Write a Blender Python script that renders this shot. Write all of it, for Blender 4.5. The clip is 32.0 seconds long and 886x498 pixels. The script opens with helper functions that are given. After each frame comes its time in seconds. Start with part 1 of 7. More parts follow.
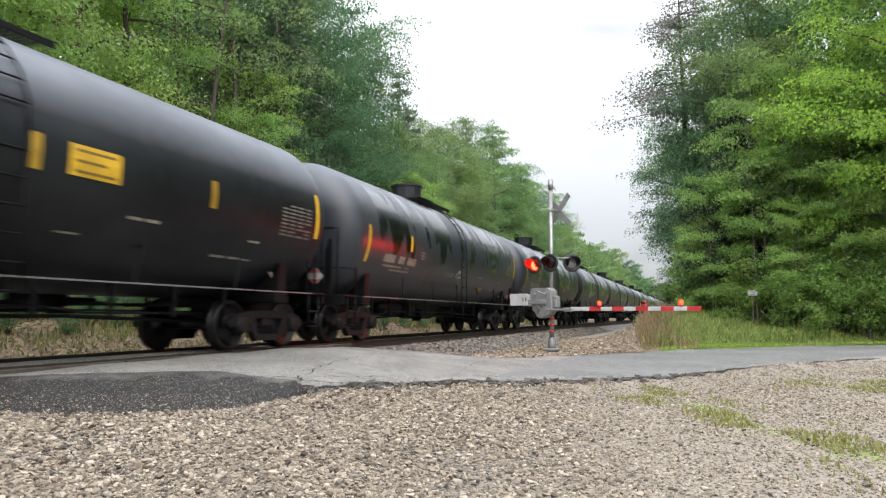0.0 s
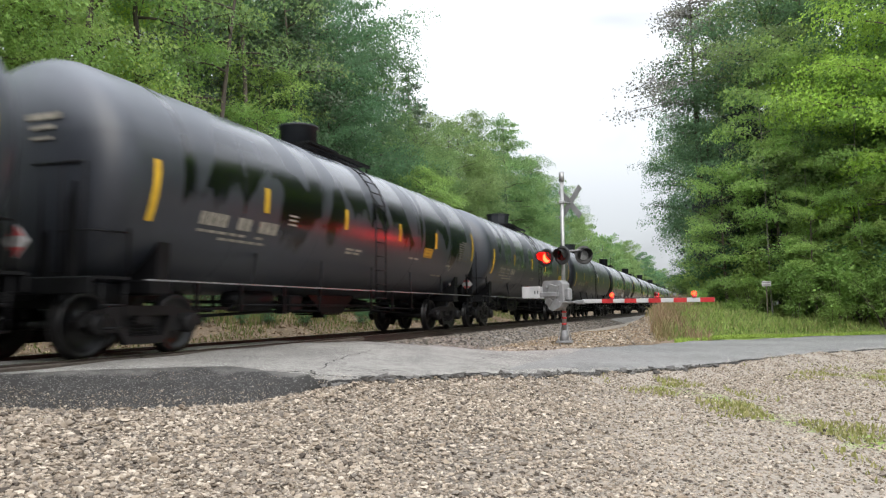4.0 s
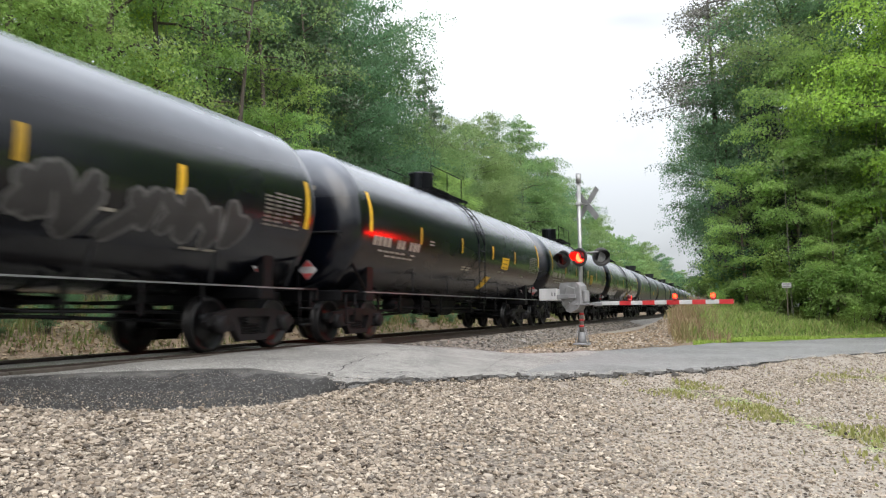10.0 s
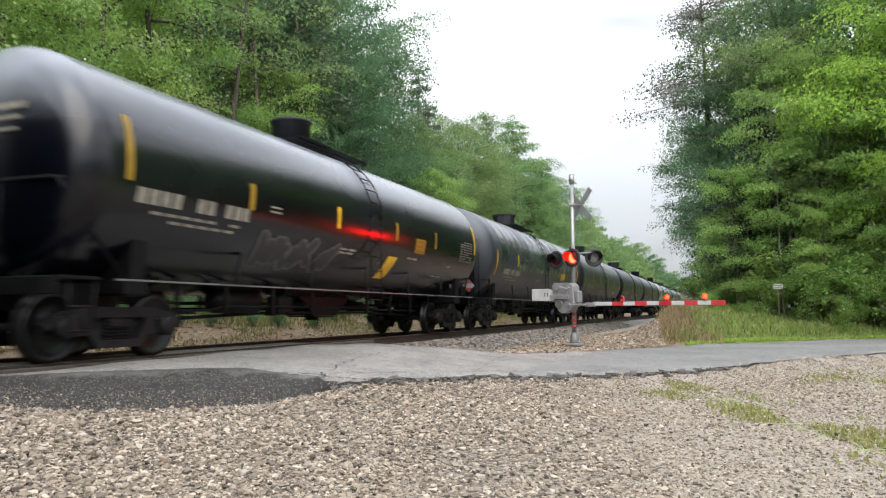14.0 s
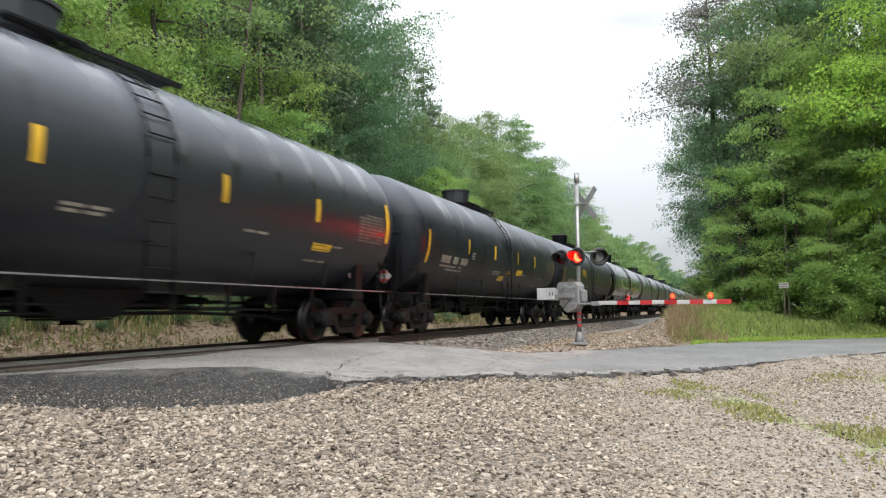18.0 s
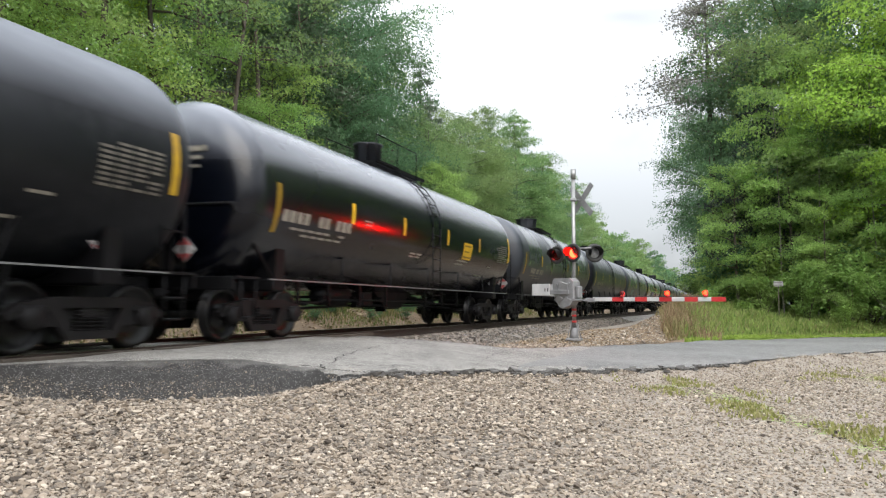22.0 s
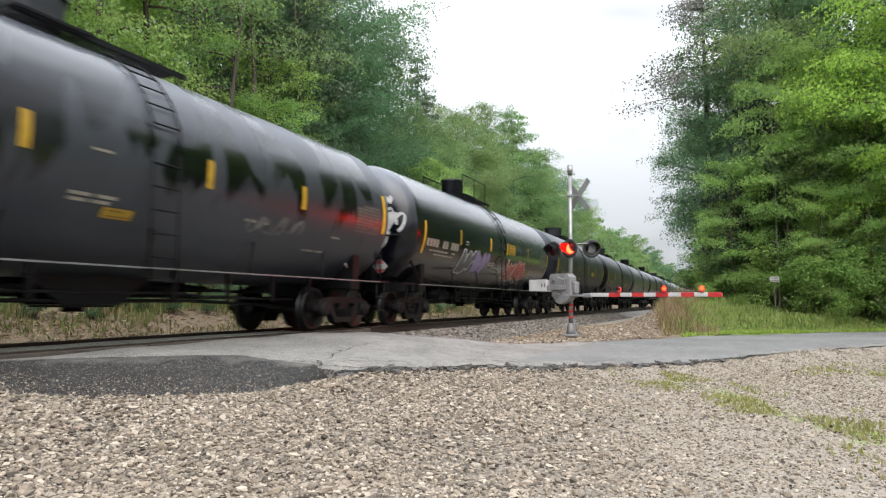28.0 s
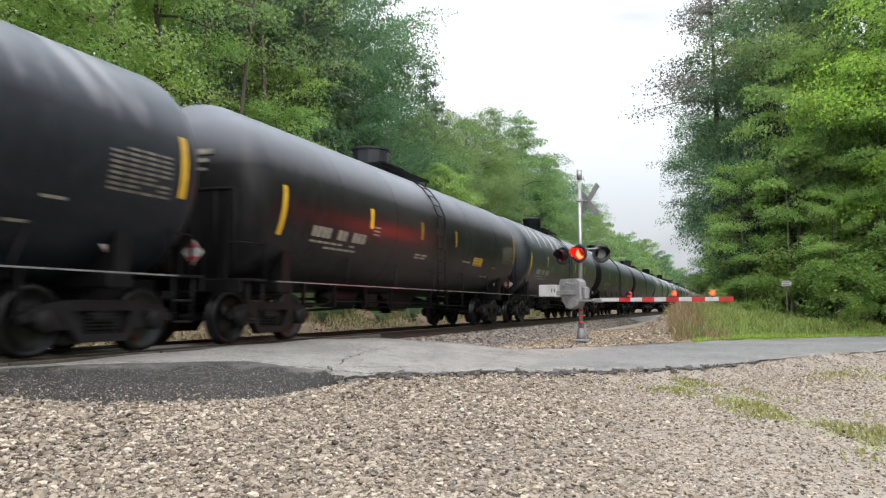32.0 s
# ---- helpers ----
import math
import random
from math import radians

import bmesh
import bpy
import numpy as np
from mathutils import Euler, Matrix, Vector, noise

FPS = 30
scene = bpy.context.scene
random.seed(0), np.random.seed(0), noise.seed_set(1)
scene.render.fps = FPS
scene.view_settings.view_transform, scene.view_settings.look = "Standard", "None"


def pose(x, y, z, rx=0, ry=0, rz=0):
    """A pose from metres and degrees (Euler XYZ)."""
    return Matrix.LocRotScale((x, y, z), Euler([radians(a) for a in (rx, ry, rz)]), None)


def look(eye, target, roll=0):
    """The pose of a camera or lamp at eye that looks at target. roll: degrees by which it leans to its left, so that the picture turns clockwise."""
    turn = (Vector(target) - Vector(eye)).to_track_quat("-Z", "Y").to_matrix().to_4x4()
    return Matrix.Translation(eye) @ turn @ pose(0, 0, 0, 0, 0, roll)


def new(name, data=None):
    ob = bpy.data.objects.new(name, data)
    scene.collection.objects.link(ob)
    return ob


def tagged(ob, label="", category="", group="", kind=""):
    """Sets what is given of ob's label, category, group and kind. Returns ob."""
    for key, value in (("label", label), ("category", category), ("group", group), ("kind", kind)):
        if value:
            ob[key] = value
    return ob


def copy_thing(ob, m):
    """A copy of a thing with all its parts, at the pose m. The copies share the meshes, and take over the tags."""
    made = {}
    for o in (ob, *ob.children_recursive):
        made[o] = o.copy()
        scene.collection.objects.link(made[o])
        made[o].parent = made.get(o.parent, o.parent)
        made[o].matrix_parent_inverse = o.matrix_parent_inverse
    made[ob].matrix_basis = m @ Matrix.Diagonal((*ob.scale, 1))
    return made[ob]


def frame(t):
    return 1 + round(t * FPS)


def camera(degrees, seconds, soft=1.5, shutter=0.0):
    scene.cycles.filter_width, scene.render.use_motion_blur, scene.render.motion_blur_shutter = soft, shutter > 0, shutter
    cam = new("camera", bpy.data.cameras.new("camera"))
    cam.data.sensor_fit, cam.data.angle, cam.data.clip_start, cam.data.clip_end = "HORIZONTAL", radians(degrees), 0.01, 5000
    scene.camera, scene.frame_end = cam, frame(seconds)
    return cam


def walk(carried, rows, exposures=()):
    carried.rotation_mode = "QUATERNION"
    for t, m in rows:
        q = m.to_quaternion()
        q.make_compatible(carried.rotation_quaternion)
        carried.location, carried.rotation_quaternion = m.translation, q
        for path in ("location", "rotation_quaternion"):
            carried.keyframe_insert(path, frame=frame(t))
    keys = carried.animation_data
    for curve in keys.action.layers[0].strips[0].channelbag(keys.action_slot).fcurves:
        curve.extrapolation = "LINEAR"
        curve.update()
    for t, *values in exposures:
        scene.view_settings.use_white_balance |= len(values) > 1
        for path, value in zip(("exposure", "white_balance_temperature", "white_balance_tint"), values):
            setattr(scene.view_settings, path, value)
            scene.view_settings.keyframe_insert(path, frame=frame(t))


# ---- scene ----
cam = camera(63.6, 32.0, soft=1.25, shutter=0.42)
PATH = [
    (0, (8.779, -0.342, 0.653), (8.11, 1.534, 0.837), 0.2),
    (0.5, (8.779, -0.342, 0.652), (8.109, 1.534, 0.834), 0.1),
    (1, (8.772, -0.335, 0.655), (8.103, 1.541, 0.835), 0.0),
    (1.5, (8.772, -0.335, 0.65), (8.103, 1.541, 0.83), -0.1),
    (2, (8.785, -0.343, 0.652), (8.115, 1.533, 0.832), -0.2),
    (2.5, (8.797, -0.344, 0.654), (8.124, 1.531, 0.832), -0.3),
    (3, (8.793, -0.344, 0.653), (8.113, 1.529, 0.825), -0.4),
    (3.5, (8.778, -0.334, 0.646), (8.088, 1.536, 0.812), -0.4),
    (5.5, (8.786, -0.351, 0.653), (8.068, 1.507, 0.826), -0.2),
    (6, (8.775, -0.345, 0.654), (8.057, 1.514, 0.825), -0.1),
    (6.5, (8.768, -0.343, 0.652), (8.05, 1.516, 0.82), -0.0),
    (7, (8.768, -0.345, 0.646), (8.049, 1.515, 0.81), -0.0),
    (7.5, (8.764, -0.343, 0.645), (8.046, 1.517, 0.805), 0.0),
    (8, (8.768, -0.337, 0.646), (8.048, 1.522, 0.806), -0.1),
    (8.5, (8.78, -0.348, 0.648), (8.057, 1.509, 0.812), -0.2),
    (9, (8.786, -0.357, 0.65), (8.057, 1.498, 0.819), -0.3),
    (9.5, (8.794, -0.355, 0.652), (8.059, 1.497, 0.824), -0.4),
    (10, (8.786, -0.354, 0.65), (8.043, 1.495, 0.823), -0.4),
    (10.5, (8.787, -0.352, 0.651), (8.038, 1.494, 0.823), -0.5),
    (11, (8.784, -0.353, 0.653), (8.035, 1.494, 0.823), -0.4),
    (11.5, (8.791, -0.346, 0.65), (8.042, 1.501, 0.818), -0.3),
    (12, (8.788, -0.348, 0.645), (8.045, 1.501, 0.811), -0.2),
    (12.5, (8.777, -0.34, 0.647), (8.041, 1.513, 0.812), -0.1),
    (13, (8.777, -0.342, 0.647), (8.048, 1.513, 0.813), -0.2),
    (13.5, (8.784, -0.342, 0.65), (8.058, 1.514, 0.819), -0.3),
    (14, (8.783, -0.349, 0.65), (8.058, 1.507, 0.823), -0.2),
    (14.5, (8.784, -0.359, 0.655), (8.059, 1.496, 0.831), -0.3),
    (16.5, (8.773, -0.351, 0.651), (8.052, 1.507, 0.821), -0.0),
    (17, (8.77, -0.345, 0.652), (8.047, 1.512, 0.819), 0.0),
    (17.5, (8.772, -0.354, 0.648), (8.042, 1.5, 0.814), -0.1),
    (18, (8.778, -0.354, 0.653), (8.041, 1.497, 0.823), -0.2),
    (18.5, (8.777, -0.352, 0.649), (8.036, 1.497, 0.821), -0.4),
    (19, (8.777, -0.35, 0.652), (8.035, 1.499, 0.822), -0.5),
    (19.5, (8.776, -0.342, 0.653), (8.034, 1.508, 0.82), -0.6),
    (20, (8.782, -0.347, 0.651), (8.043, 1.504, 0.813), -0.5),
    (20.5, (8.786, -0.347, 0.644), (8.049, 1.505, 0.802), -0.4),
    (21, (8.789, -0.348, 0.647), (8.057, 1.506, 0.802), -0.1),
    (21.5, (8.785, -0.346, 0.646), (8.056, 1.509, 0.803), 0.2),
    (22, (8.767, -0.337, 0.649), (8.041, 1.52, 0.805), 0.4),
    (22.5, (8.768, -0.335, 0.647), (8.04, 1.522, 0.802), 0.5),
    (23, (8.769, -0.334, 0.646), (8.039, 1.522, 0.799), 0.5),
    (23.5, (8.764, -0.33, 0.641), (8.032, 1.526, 0.791), 0.5),
    (24, (8.763, -0.334, 0.641), (8.03, 1.522, 0.786), 0.5),
    (24.5, (8.771, -0.335, 0.64), (8.039, 1.521, 0.784), 0.4),
    (25, (8.774, -0.338, 0.641), (8.044, 1.518, 0.783), 0.4),
    (25.5, (8.774, -0.335, 0.636), (8.046, 1.522, 0.781), 0.3),
    (27.5, (8.779, -0.336, 0.644), (8.057, 1.524, 0.79), 0.3),
    (28, (8.774, -0.335, 0.642), (8.055, 1.526, 0.787), 0.3),
    (28.5, (8.773, -0.335, 0.638), (8.054, 1.525, 0.782), 0.3),
    (29, (8.774, -0.335, 0.639), (8.055, 1.525, 0.783), 0.3),
    (29.5, (8.774, -0.334, 0.641), (8.051, 1.525, 0.787), 0.2),
    (30, (8.781, -0.351, 0.639), (8.051, 1.505, 0.79), 0.1),
    (30.5, (8.788, -0.354, 0.645), (8.053, 1.499, 0.802), 0.1),
    (31, (8.805, -0.364, 0.651), (8.064, 1.486, 0.814), 0.1),
    (31.5, (8.805, -0.359, 0.644), (8.061, 1.49, 0.809), 0.1),
    (32, (8.788, -0.356, 0.645), (8.044, 1.494, 0.805), 0.1),
]
walk(cam, [(t, look(eye, target, roll)) for t, eye, target, roll in PATH])

# ---- world and light ----
world = bpy.data.worlds.new("overcast_sky")
scene.world = world
world.use_nodes = True
wn, wl = world.node_tree.nodes, world.node_tree.links
wn.clear()
w_out = wn.new("ShaderNodeOutputWorld")
w_bg = wn.new("ShaderNodeBackground")
w_sky = wn.new("ShaderNodeTexSky")
w_sky.sky_type, w_sky.sun_disc = "NISHITA", False
w_sky.sun_elevation, w_sky.sun_rotation = radians(43), radians(149)
w_sky.dust_density = 3.0
w_tc = wn.new("ShaderNodeTexCoord")
w_map = wn.new("ShaderNodeMapping")
w_map.inputs["Scale"].default_value = (1.0, 1.0, 2.2)
w_map.inputs["Location"].default_value = (0.35, 0.1, 0.2)
w_n1 = wn.new("ShaderNodeTexNoise")
w_n1.inputs["Scale"].default_value, w_n1.inputs["Detail"].default_value = 1.5, 5.0
w_n1.inputs["Roughness"].default_value, w_n1.inputs["Distortion"].default_value = 0.5, 0.4
w_ramp = wn.new("ShaderNodeValToRGB")
w_ramp.color_ramp.elements[0].position, w_ramp.color_ramp.elements[0].color = 0.40, (5.5, 5.75, 6.1, 1)
w_ramp.color_ramp.elements[1].position, w_ramp.color_ramp.elements[1].color = 0.57, (11.0, 11.5, 12.2, 1)
w_sep = wn.new("ShaderNodeSeparateXYZ")
w_hor = wn.new("ShaderNodeValToRGB")
w_hor.color_ramp.elements[0].position, w_hor.color_ramp.elements[0].color = 0.0, (0.24, 0.24, 0.237, 1)
w_hor.color_ramp.elements[1].position, w_hor.color_ramp.elements[1].color = 0.5, (1.0, 1.0, 1.0, 1)
for p, c in ((0.14, (0.385, 0.382, 0.376, 1)), (0.3, (0.605, 0.597, 0.585, 1))):
    w_hor.color_ramp.elements.new(p).color = c
w_mul = wn.new("ShaderNodeVectorMath")
w_mul.operation = "MULTIPLY"
w_mix = wn.new("ShaderNodeMix")
w_mix.data_type = "RGBA"
w_mix.inputs["Factor"].default_value = 0.9
wl.new(w_tc.outputs["Generated"], w_map.inputs["Vector"])
wl.new(w_map.outputs["Vector"], w_n1.inputs["Vector"])
wl.new(w_n1.outputs["Fac"], w_ramp.inputs["Fac"])
wl.new(w_tc.outputs["Generated"], w_sep.inputs["Vector"])
wl.new(w_sep.outputs["Z"], w_hor.inputs["Fac"])
wl.new(w_ramp.outputs["Color"], w_mul.inputs[0])
wl.new(w_hor.outputs["Color"], w_mul.inputs[1])
wl.new(w_sky.outputs["Color"], w_mix.inputs["A"])
# the cloud layer is brighter round the hidden sun
w_dot = wn.new("ShaderNodeVectorMath")
w_dot.operation = "DOT_PRODUCT"
w_dot.inputs[1].default_value = Vector((24, -40, 42)).normalized()
w_lobe = wn.new("ShaderNodeMapRange")
w_lobe.inputs["From Min"].default_value, w_lobe.inputs["From Max"].default_value = -0.1, 1.0
w_lobe.inputs["To Min"].default_value, w_lobe.inputs["To Max"].default_value = 1.0, 1.9
w_scale = wn.new("ShaderNodeVectorMath")
w_scale.operation = "SCALE"
wl.new(w_tc.outputs["Generated"], w_dot.inputs[0])
wl.new(w_dot.outputs["Value"], w_lobe.inputs["Value"])
wl.new(w_mul.outputs["Vector"], w_scale.inputs[0])
wl.new(w_lobe.outputs["Result"], w_scale.inputs["Scale"])
wl.new(w_scale.outputs["Vector"], w_mix.inputs["B"])
wl.new(w_mix.outputs["Result"], w_bg.inputs["Color"])
w_bg.inputs["Strength"].default_value = 0.1
wl.new(w_bg.outputs["Background"], w_out.inputs["Surface"])

sun = new("sun", bpy.data.lights.new("sun", "SUN"))
sun.data.energy, sun.data.angle, sun.data.color = 0.9, radians(50), (1.0, 0.92, 0.82)
sun.matrix_world = look((24, -30, 42), (0, 10, 0))
scene.view_settings.exposure = 1.0

# ---- materials ----
def node_material(name):
    m = bpy.data.materials.new(name)
    m.use_nodes = True
    b = m.node_tree.nodes["Principled BSDF"]
    return m, m.node_tree.nodes, m.node_tree.links, b


def grain(nodes, links, scale, detail=6.0, stretch=(1, 1, 1), rough=0.6, coord="Object"):
    tc, mp, n = nodes.new("ShaderNodeTexCoord"), nodes.new("ShaderNodeMapping"), nodes.new("ShaderNodeTexNoise")
    mp.inputs["Scale"].default_value = stretch
    n.inputs["Scale"].default_value, n.inputs["Detail"].default_value, n.inputs["Roughness"].default_value = scale, detail, rough
    links.new(tc.outputs[coord], mp.inputs["Vector"])
    links.new(mp.outputs["Vector"], n.inputs["Vector"])
    return n


def ramp(nodes, links, source, stops):
    r = nodes.new("ShaderNodeValToRGB")
    e = r.color_ramp.elements
    while len(e) < len(stops):
        e.new(0.5)
    for el, (p, c) in zip(e, stops):
        el.position = p
        el.color = (*c, 1) if len(c) == 3 else c
    links.new(source, r.inputs["Fac"])
    return r


def mixed(nodes, links, fac, a, b):
    m = nodes.new("ShaderNodeMix")
    m.data_type = "RGBA"
    for sock, v in (("Factor", fac), ("A", a), ("B", b)):
        if isinstance(v, bpy.types.NodeSocket):
            links.new(v, m.inputs[sock])
        else:
            m.inputs[sock].default_value = v if sock == "Factor" else (*v, 1)
    return m.outputs["Result"]


def bump(nodes, links, height, strength, distance, bsdf):
    b = nodes.new("ShaderNodeBump")
    b.inputs["Strength"].default_value, b.inputs["Distance"].default_value = strength, distance
    links.new(height, b.inputs["Height"])
    links.new(b.outputs["Normal"], bsdf.inputs["Normal"])


def surface(name, dark, light, scale=6.0, rough=0.7, metal=0.0, relief=0.2, dist=0.01, fine=60.0, vary=0.0, stretch=(1, 1, 1), spec=0.5):
    """A plain worn surface: two scales of grain between two tones, and fine relief. vary: spread from piece to piece."""
    m, n, l, b = node_material(name)
    big, small = grain(n, l, scale, stretch=stretch), grain(n, l, fine, 3.0, stretch=stretch)
    c = mixed(n, l, ramp(n, l, big.outputs["Fac"], [(0.3, (0, 0, 0)), (0.7, (1, 1, 1))]).outputs["Color"], dark, light)
    mid = tuple((a + q) / 2 * 0.8 for a, q in zip(dark, light))
    f = ramp(n, l, small.outputs["Fac"], [(0.4, (0, 0, 0)), (0.75, (0.5, 0.5, 0.5))])
    c = mixed(n, l, f.outputs["Color"], c, mid)
    if vary:
        oi, h = n.new("ShaderNodeObjectInfo"), n.new("ShaderNodeHueSaturation")
        mr = n.new("ShaderNodeMapRange")
        mr.inputs["To Min"].default_value, mr.inputs["To Max"].default_value = 1 - vary, 1 + vary
        l.new(oi.outputs["Random"], mr.inputs["Value"])
        l.new(mr.outputs["Result"], h.inputs["Value"])
        l.new(c, h.inputs["Color"])
        c = h.outputs["Color"]
    l.new(c, b.inputs["Base Color"])
    rr = n.new("ShaderNodeMapRange")
    rr.inputs["To Min"].default_value, rr.inputs["To Max"].default_value = max(rough - 0.15, 0.05), min(rough + 0.15, 1)
    l.new(big.outputs["Fac"], rr.inputs["Value"])
    l.new(rr.outputs["Result"], b.inputs["Roughness"])
    b.inputs["Metallic"].default_value = metal
    b.inputs["Specular IOR Level"].default_value = spec
    if relief:
        bump(n, l, small.outputs["Fac"], relief, dist, b)
    return m


def islands(name, tones, rough=0.9, translucent=0.0, clump=0.0, spec=0.3):
    """For leaves, stones and blades: each loose piece takes its own tone."""
    m, n, l, b = node_material(name)
    g = n.new("ShaderNodeNewGeometry")
    stops = [(i / (len(tones) - 1), t) for i, t in enumerate(tones)]
    c = ramp(n, l, g.outputs["Random Per Island"], stops).outputs["Color"]
    if clump:
        big = grain(n, l, clump, 2.0)
        h, mr = n.new("ShaderNodeHueSaturation"), n.new("ShaderNodeMapRange")
        mr.inputs["From Min"].default_value, mr.inputs["From Max"].default_value = 0.3, 0.7
        mr.inputs["To Min"].default_value, mr.inputs["To Max"].default_value = 0.7, 1.3
        l.new(big.outputs["Fac"], mr.inputs["Value"])
        l.new(mr.outputs["Result"], h.inputs["Value"])
        oi, mh = n.new("ShaderNodeObjectInfo"), n.new("ShaderNodeMapRange")
        mh.inputs["To Min"].default_value, mh.inputs["To Max"].default_value = 0.485, 0.515
        l.new(oi.outputs["Random"], mh.inputs["Value"])
        l.new(mh.outputs["Result"], h.inputs["Hue"])
        l.new(c, h.inputs["Color"])
        c = h.outputs["Color"]
    l.new(c, b.inputs["Base Color"])
    b.inputs["Roughness"].default_value = rough
    b.inputs["Specular IOR Level"].default_value = spec
    if translucent:
        tr, mx, out = n.new("ShaderNodeBsdfTranslucent"), n.new("ShaderNodeMixShader"), n["Material Output"]
        l.new(c, tr.inputs["Color"])
        mx.inputs["Fac"].default_value = translucent
        l.new(b.outputs["BSDF"], mx.inputs[1])
        l.new(tr.outputs["BSDF"], mx.inputs[2])
        l.new(mx.outputs["Shader"], out.inputs["Surface"])
    return m


def tank_paint(name, base, dust, rough, kind, seed, coat=0.42, crown=0.95):
    """Black tank paint under a hard gloss; kind "runs": dull dusty bands round the barrel with glossy gaps between,
    "rings": narrow dull rings, "plain": faint smears."""
    m, n, l, b = node_material(name)
    def math_node(op, x, y=0.0, z=None):
        q = n.new("ShaderNodeMath")
        q.operation = op
        for i, v in enumerate((x, y) if z is None else (x, y, z)):
            if isinstance(v, bpy.types.NodeSocket):
                l.new(v, q.inputs[i])
            else:
                q.inputs[i].default_value = v
        return q.outputs["Value"]
    band = grain(n, l, 0.95, 1.5, (0, 1, 0.4), 0.4)
    band.inputs["Distortion"].default_value = 1.1
    tear = grain(n, l, 1.1, 4.0, (0.4, 1.5, 0.35), 0.55)
    fine = grain(n, l, 9.0, 5.0, (1, 0.5, 0.25))
    blotch = grain(n, l, 0.4, 4.0, (1, 0.6, 1))
    oi = n.new("ShaderNodeObjectInfo")
    off = math_node("MULTIPLY", oi.outputs["Random"], 37.0 + seed)
    for nd in (band, tear, fine, blotch):
        nd.noise_dimensions = "4D"
        l.new(off, nd.inputs["W"])
    tc, sep = n.new("ShaderNodeTexCoord"), n.new("ShaderNodeSeparateXYZ")
    l.new(tc.outputs["Object"], sep.inputs["Vector"])
    z = sep.outputs["Z"]
    smear = ramp(n, l, blotch.outputs["Fac"], [(0.44, (0, 0, 0)), (0.66, (0.5, 0.5, 0.5))]).outputs["Color"]
    streak = ramp(n, l, fine.outputs["Fac"], [(0.45, (0, 0, 0)), (0.8, (0.35, 0.35, 0.35))]).outputs["Color"]
    barrel = math_node("LESS_THAN", math_node("ABSOLUTE", sep.outputs["Y"]), 6.5)
    if kind == "runs":
        # glossy gaps, broad at the crown, that taper down the side to ragged tips
        wide = math_node("MULTIPLY_ADD", band.outputs["Fac"], -8.0, 4.45)
        reach = math_node("MULTIPLY", math_node("SUBTRACT", z, math_node("MULTIPLY_ADD", tear.outputs["Fac"], 3.0, 0.75)), 1.6)
        mask = ramp(n, l, math_node("MINIMUM", wide, reach), [(0.0, (0, 0, 0)), (0.4, (1, 1, 1))]).outputs["Color"]
        film = math_node("SUBTRACT", 1.0, math_node("MULTIPLY", mask, barrel))
    elif kind == "rings":
        # narrow dark runs from the crown down to a point, about a metre apart
        gap = n.new("ShaderNodeTexWave")
        gap.bands_direction, gap.wave_profile = "Y", "SIN"
        gap.inputs["Scale"].default_value, gap.inputs["Distortion"].default_value = 0.27, 1.6
        gap.inputs["Detail"].default_value, gap.inputs["Detail Scale"].default_value = 1.5, 0.35
        l.new(tc.outputs["Object"], gap.inputs["Vector"])
        above = math_node("SUBTRACT", z, math_node("MULTIPLY_ADD", tear.outputs["Fac"], 1.8, 2.05))
        need = math_node("MULTIPLY_ADD", above, -0.42, 0.92)
        mask = ramp(n, l, math_node("SUBTRACT", gap.outputs["Fac"], need), [(0.0, (0, 0, 0)), (0.2, (1, 1, 1))]).outputs["Color"]
        film = math_node("SUBTRACT", 0.95, math_node("MULTIPLY", mask, barrel))
    else:
        film = math_node("MAXIMUM", math_node("MULTIPLY", smear, 0.9), streak)
    film = math_node("MINIMUM", math_node("MAXIMUM", film, 0.0), 1.0)
    tone = mixed(n, l, ramp(n, l, blotch.outputs["Fac"], [(0.35, (0, 0, 0)), (0.65, (1, 1, 1))]).outputs["Color"], tuple(d * 0.7 for d in dust), dust)
    tone = mixed(n, l, streak, tone, tuple(d * 1.5 for d in dust))
    c = mixed(n, l, film, base, tone)
    # settled dust along the crown, paled blue-grey to stand in for the sky's sheen
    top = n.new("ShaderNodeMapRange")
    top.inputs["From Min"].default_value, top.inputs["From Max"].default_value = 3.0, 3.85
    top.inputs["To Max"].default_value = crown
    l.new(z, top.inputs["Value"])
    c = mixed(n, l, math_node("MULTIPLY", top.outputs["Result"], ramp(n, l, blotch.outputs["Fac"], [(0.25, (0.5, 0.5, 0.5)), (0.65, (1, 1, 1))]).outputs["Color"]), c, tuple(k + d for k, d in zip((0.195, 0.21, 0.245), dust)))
    if kind == "chalk":
        wide = math_node("MULTIPLY_ADD", band.outputs["Fac"], 6.0, -3.1)
        reach = math_node("MULTIPLY", math_node("SUBTRACT", z, math_node("MULTIPLY_ADD", tear.outputs["Fac"], 2.2, 2.0)), 1.3)
        pale = ramp(n, l, math_node("MINIMUM", wide, reach), [(0.0, (0, 0, 0)), (0.7, (0.85, 0.85, 0.85))]).outputs["Color"]
        c = mixed(n, l, math_node("MULTIPLY", pale, barrel), c, (0.21, 0.215, 0.23))
    l.new(c, b.inputs["Base Color"])
    r = n.new("ShaderNodeMapRange")
    r.inputs["To Min"].default_value, r.inputs["To Max"].default_value = rough, 0.40
    l.new(film, r.inputs["Value"])
    l.new(r.outputs["Result"], b.inputs["Roughness"])
    sp = n.new("ShaderNodeMapRange")
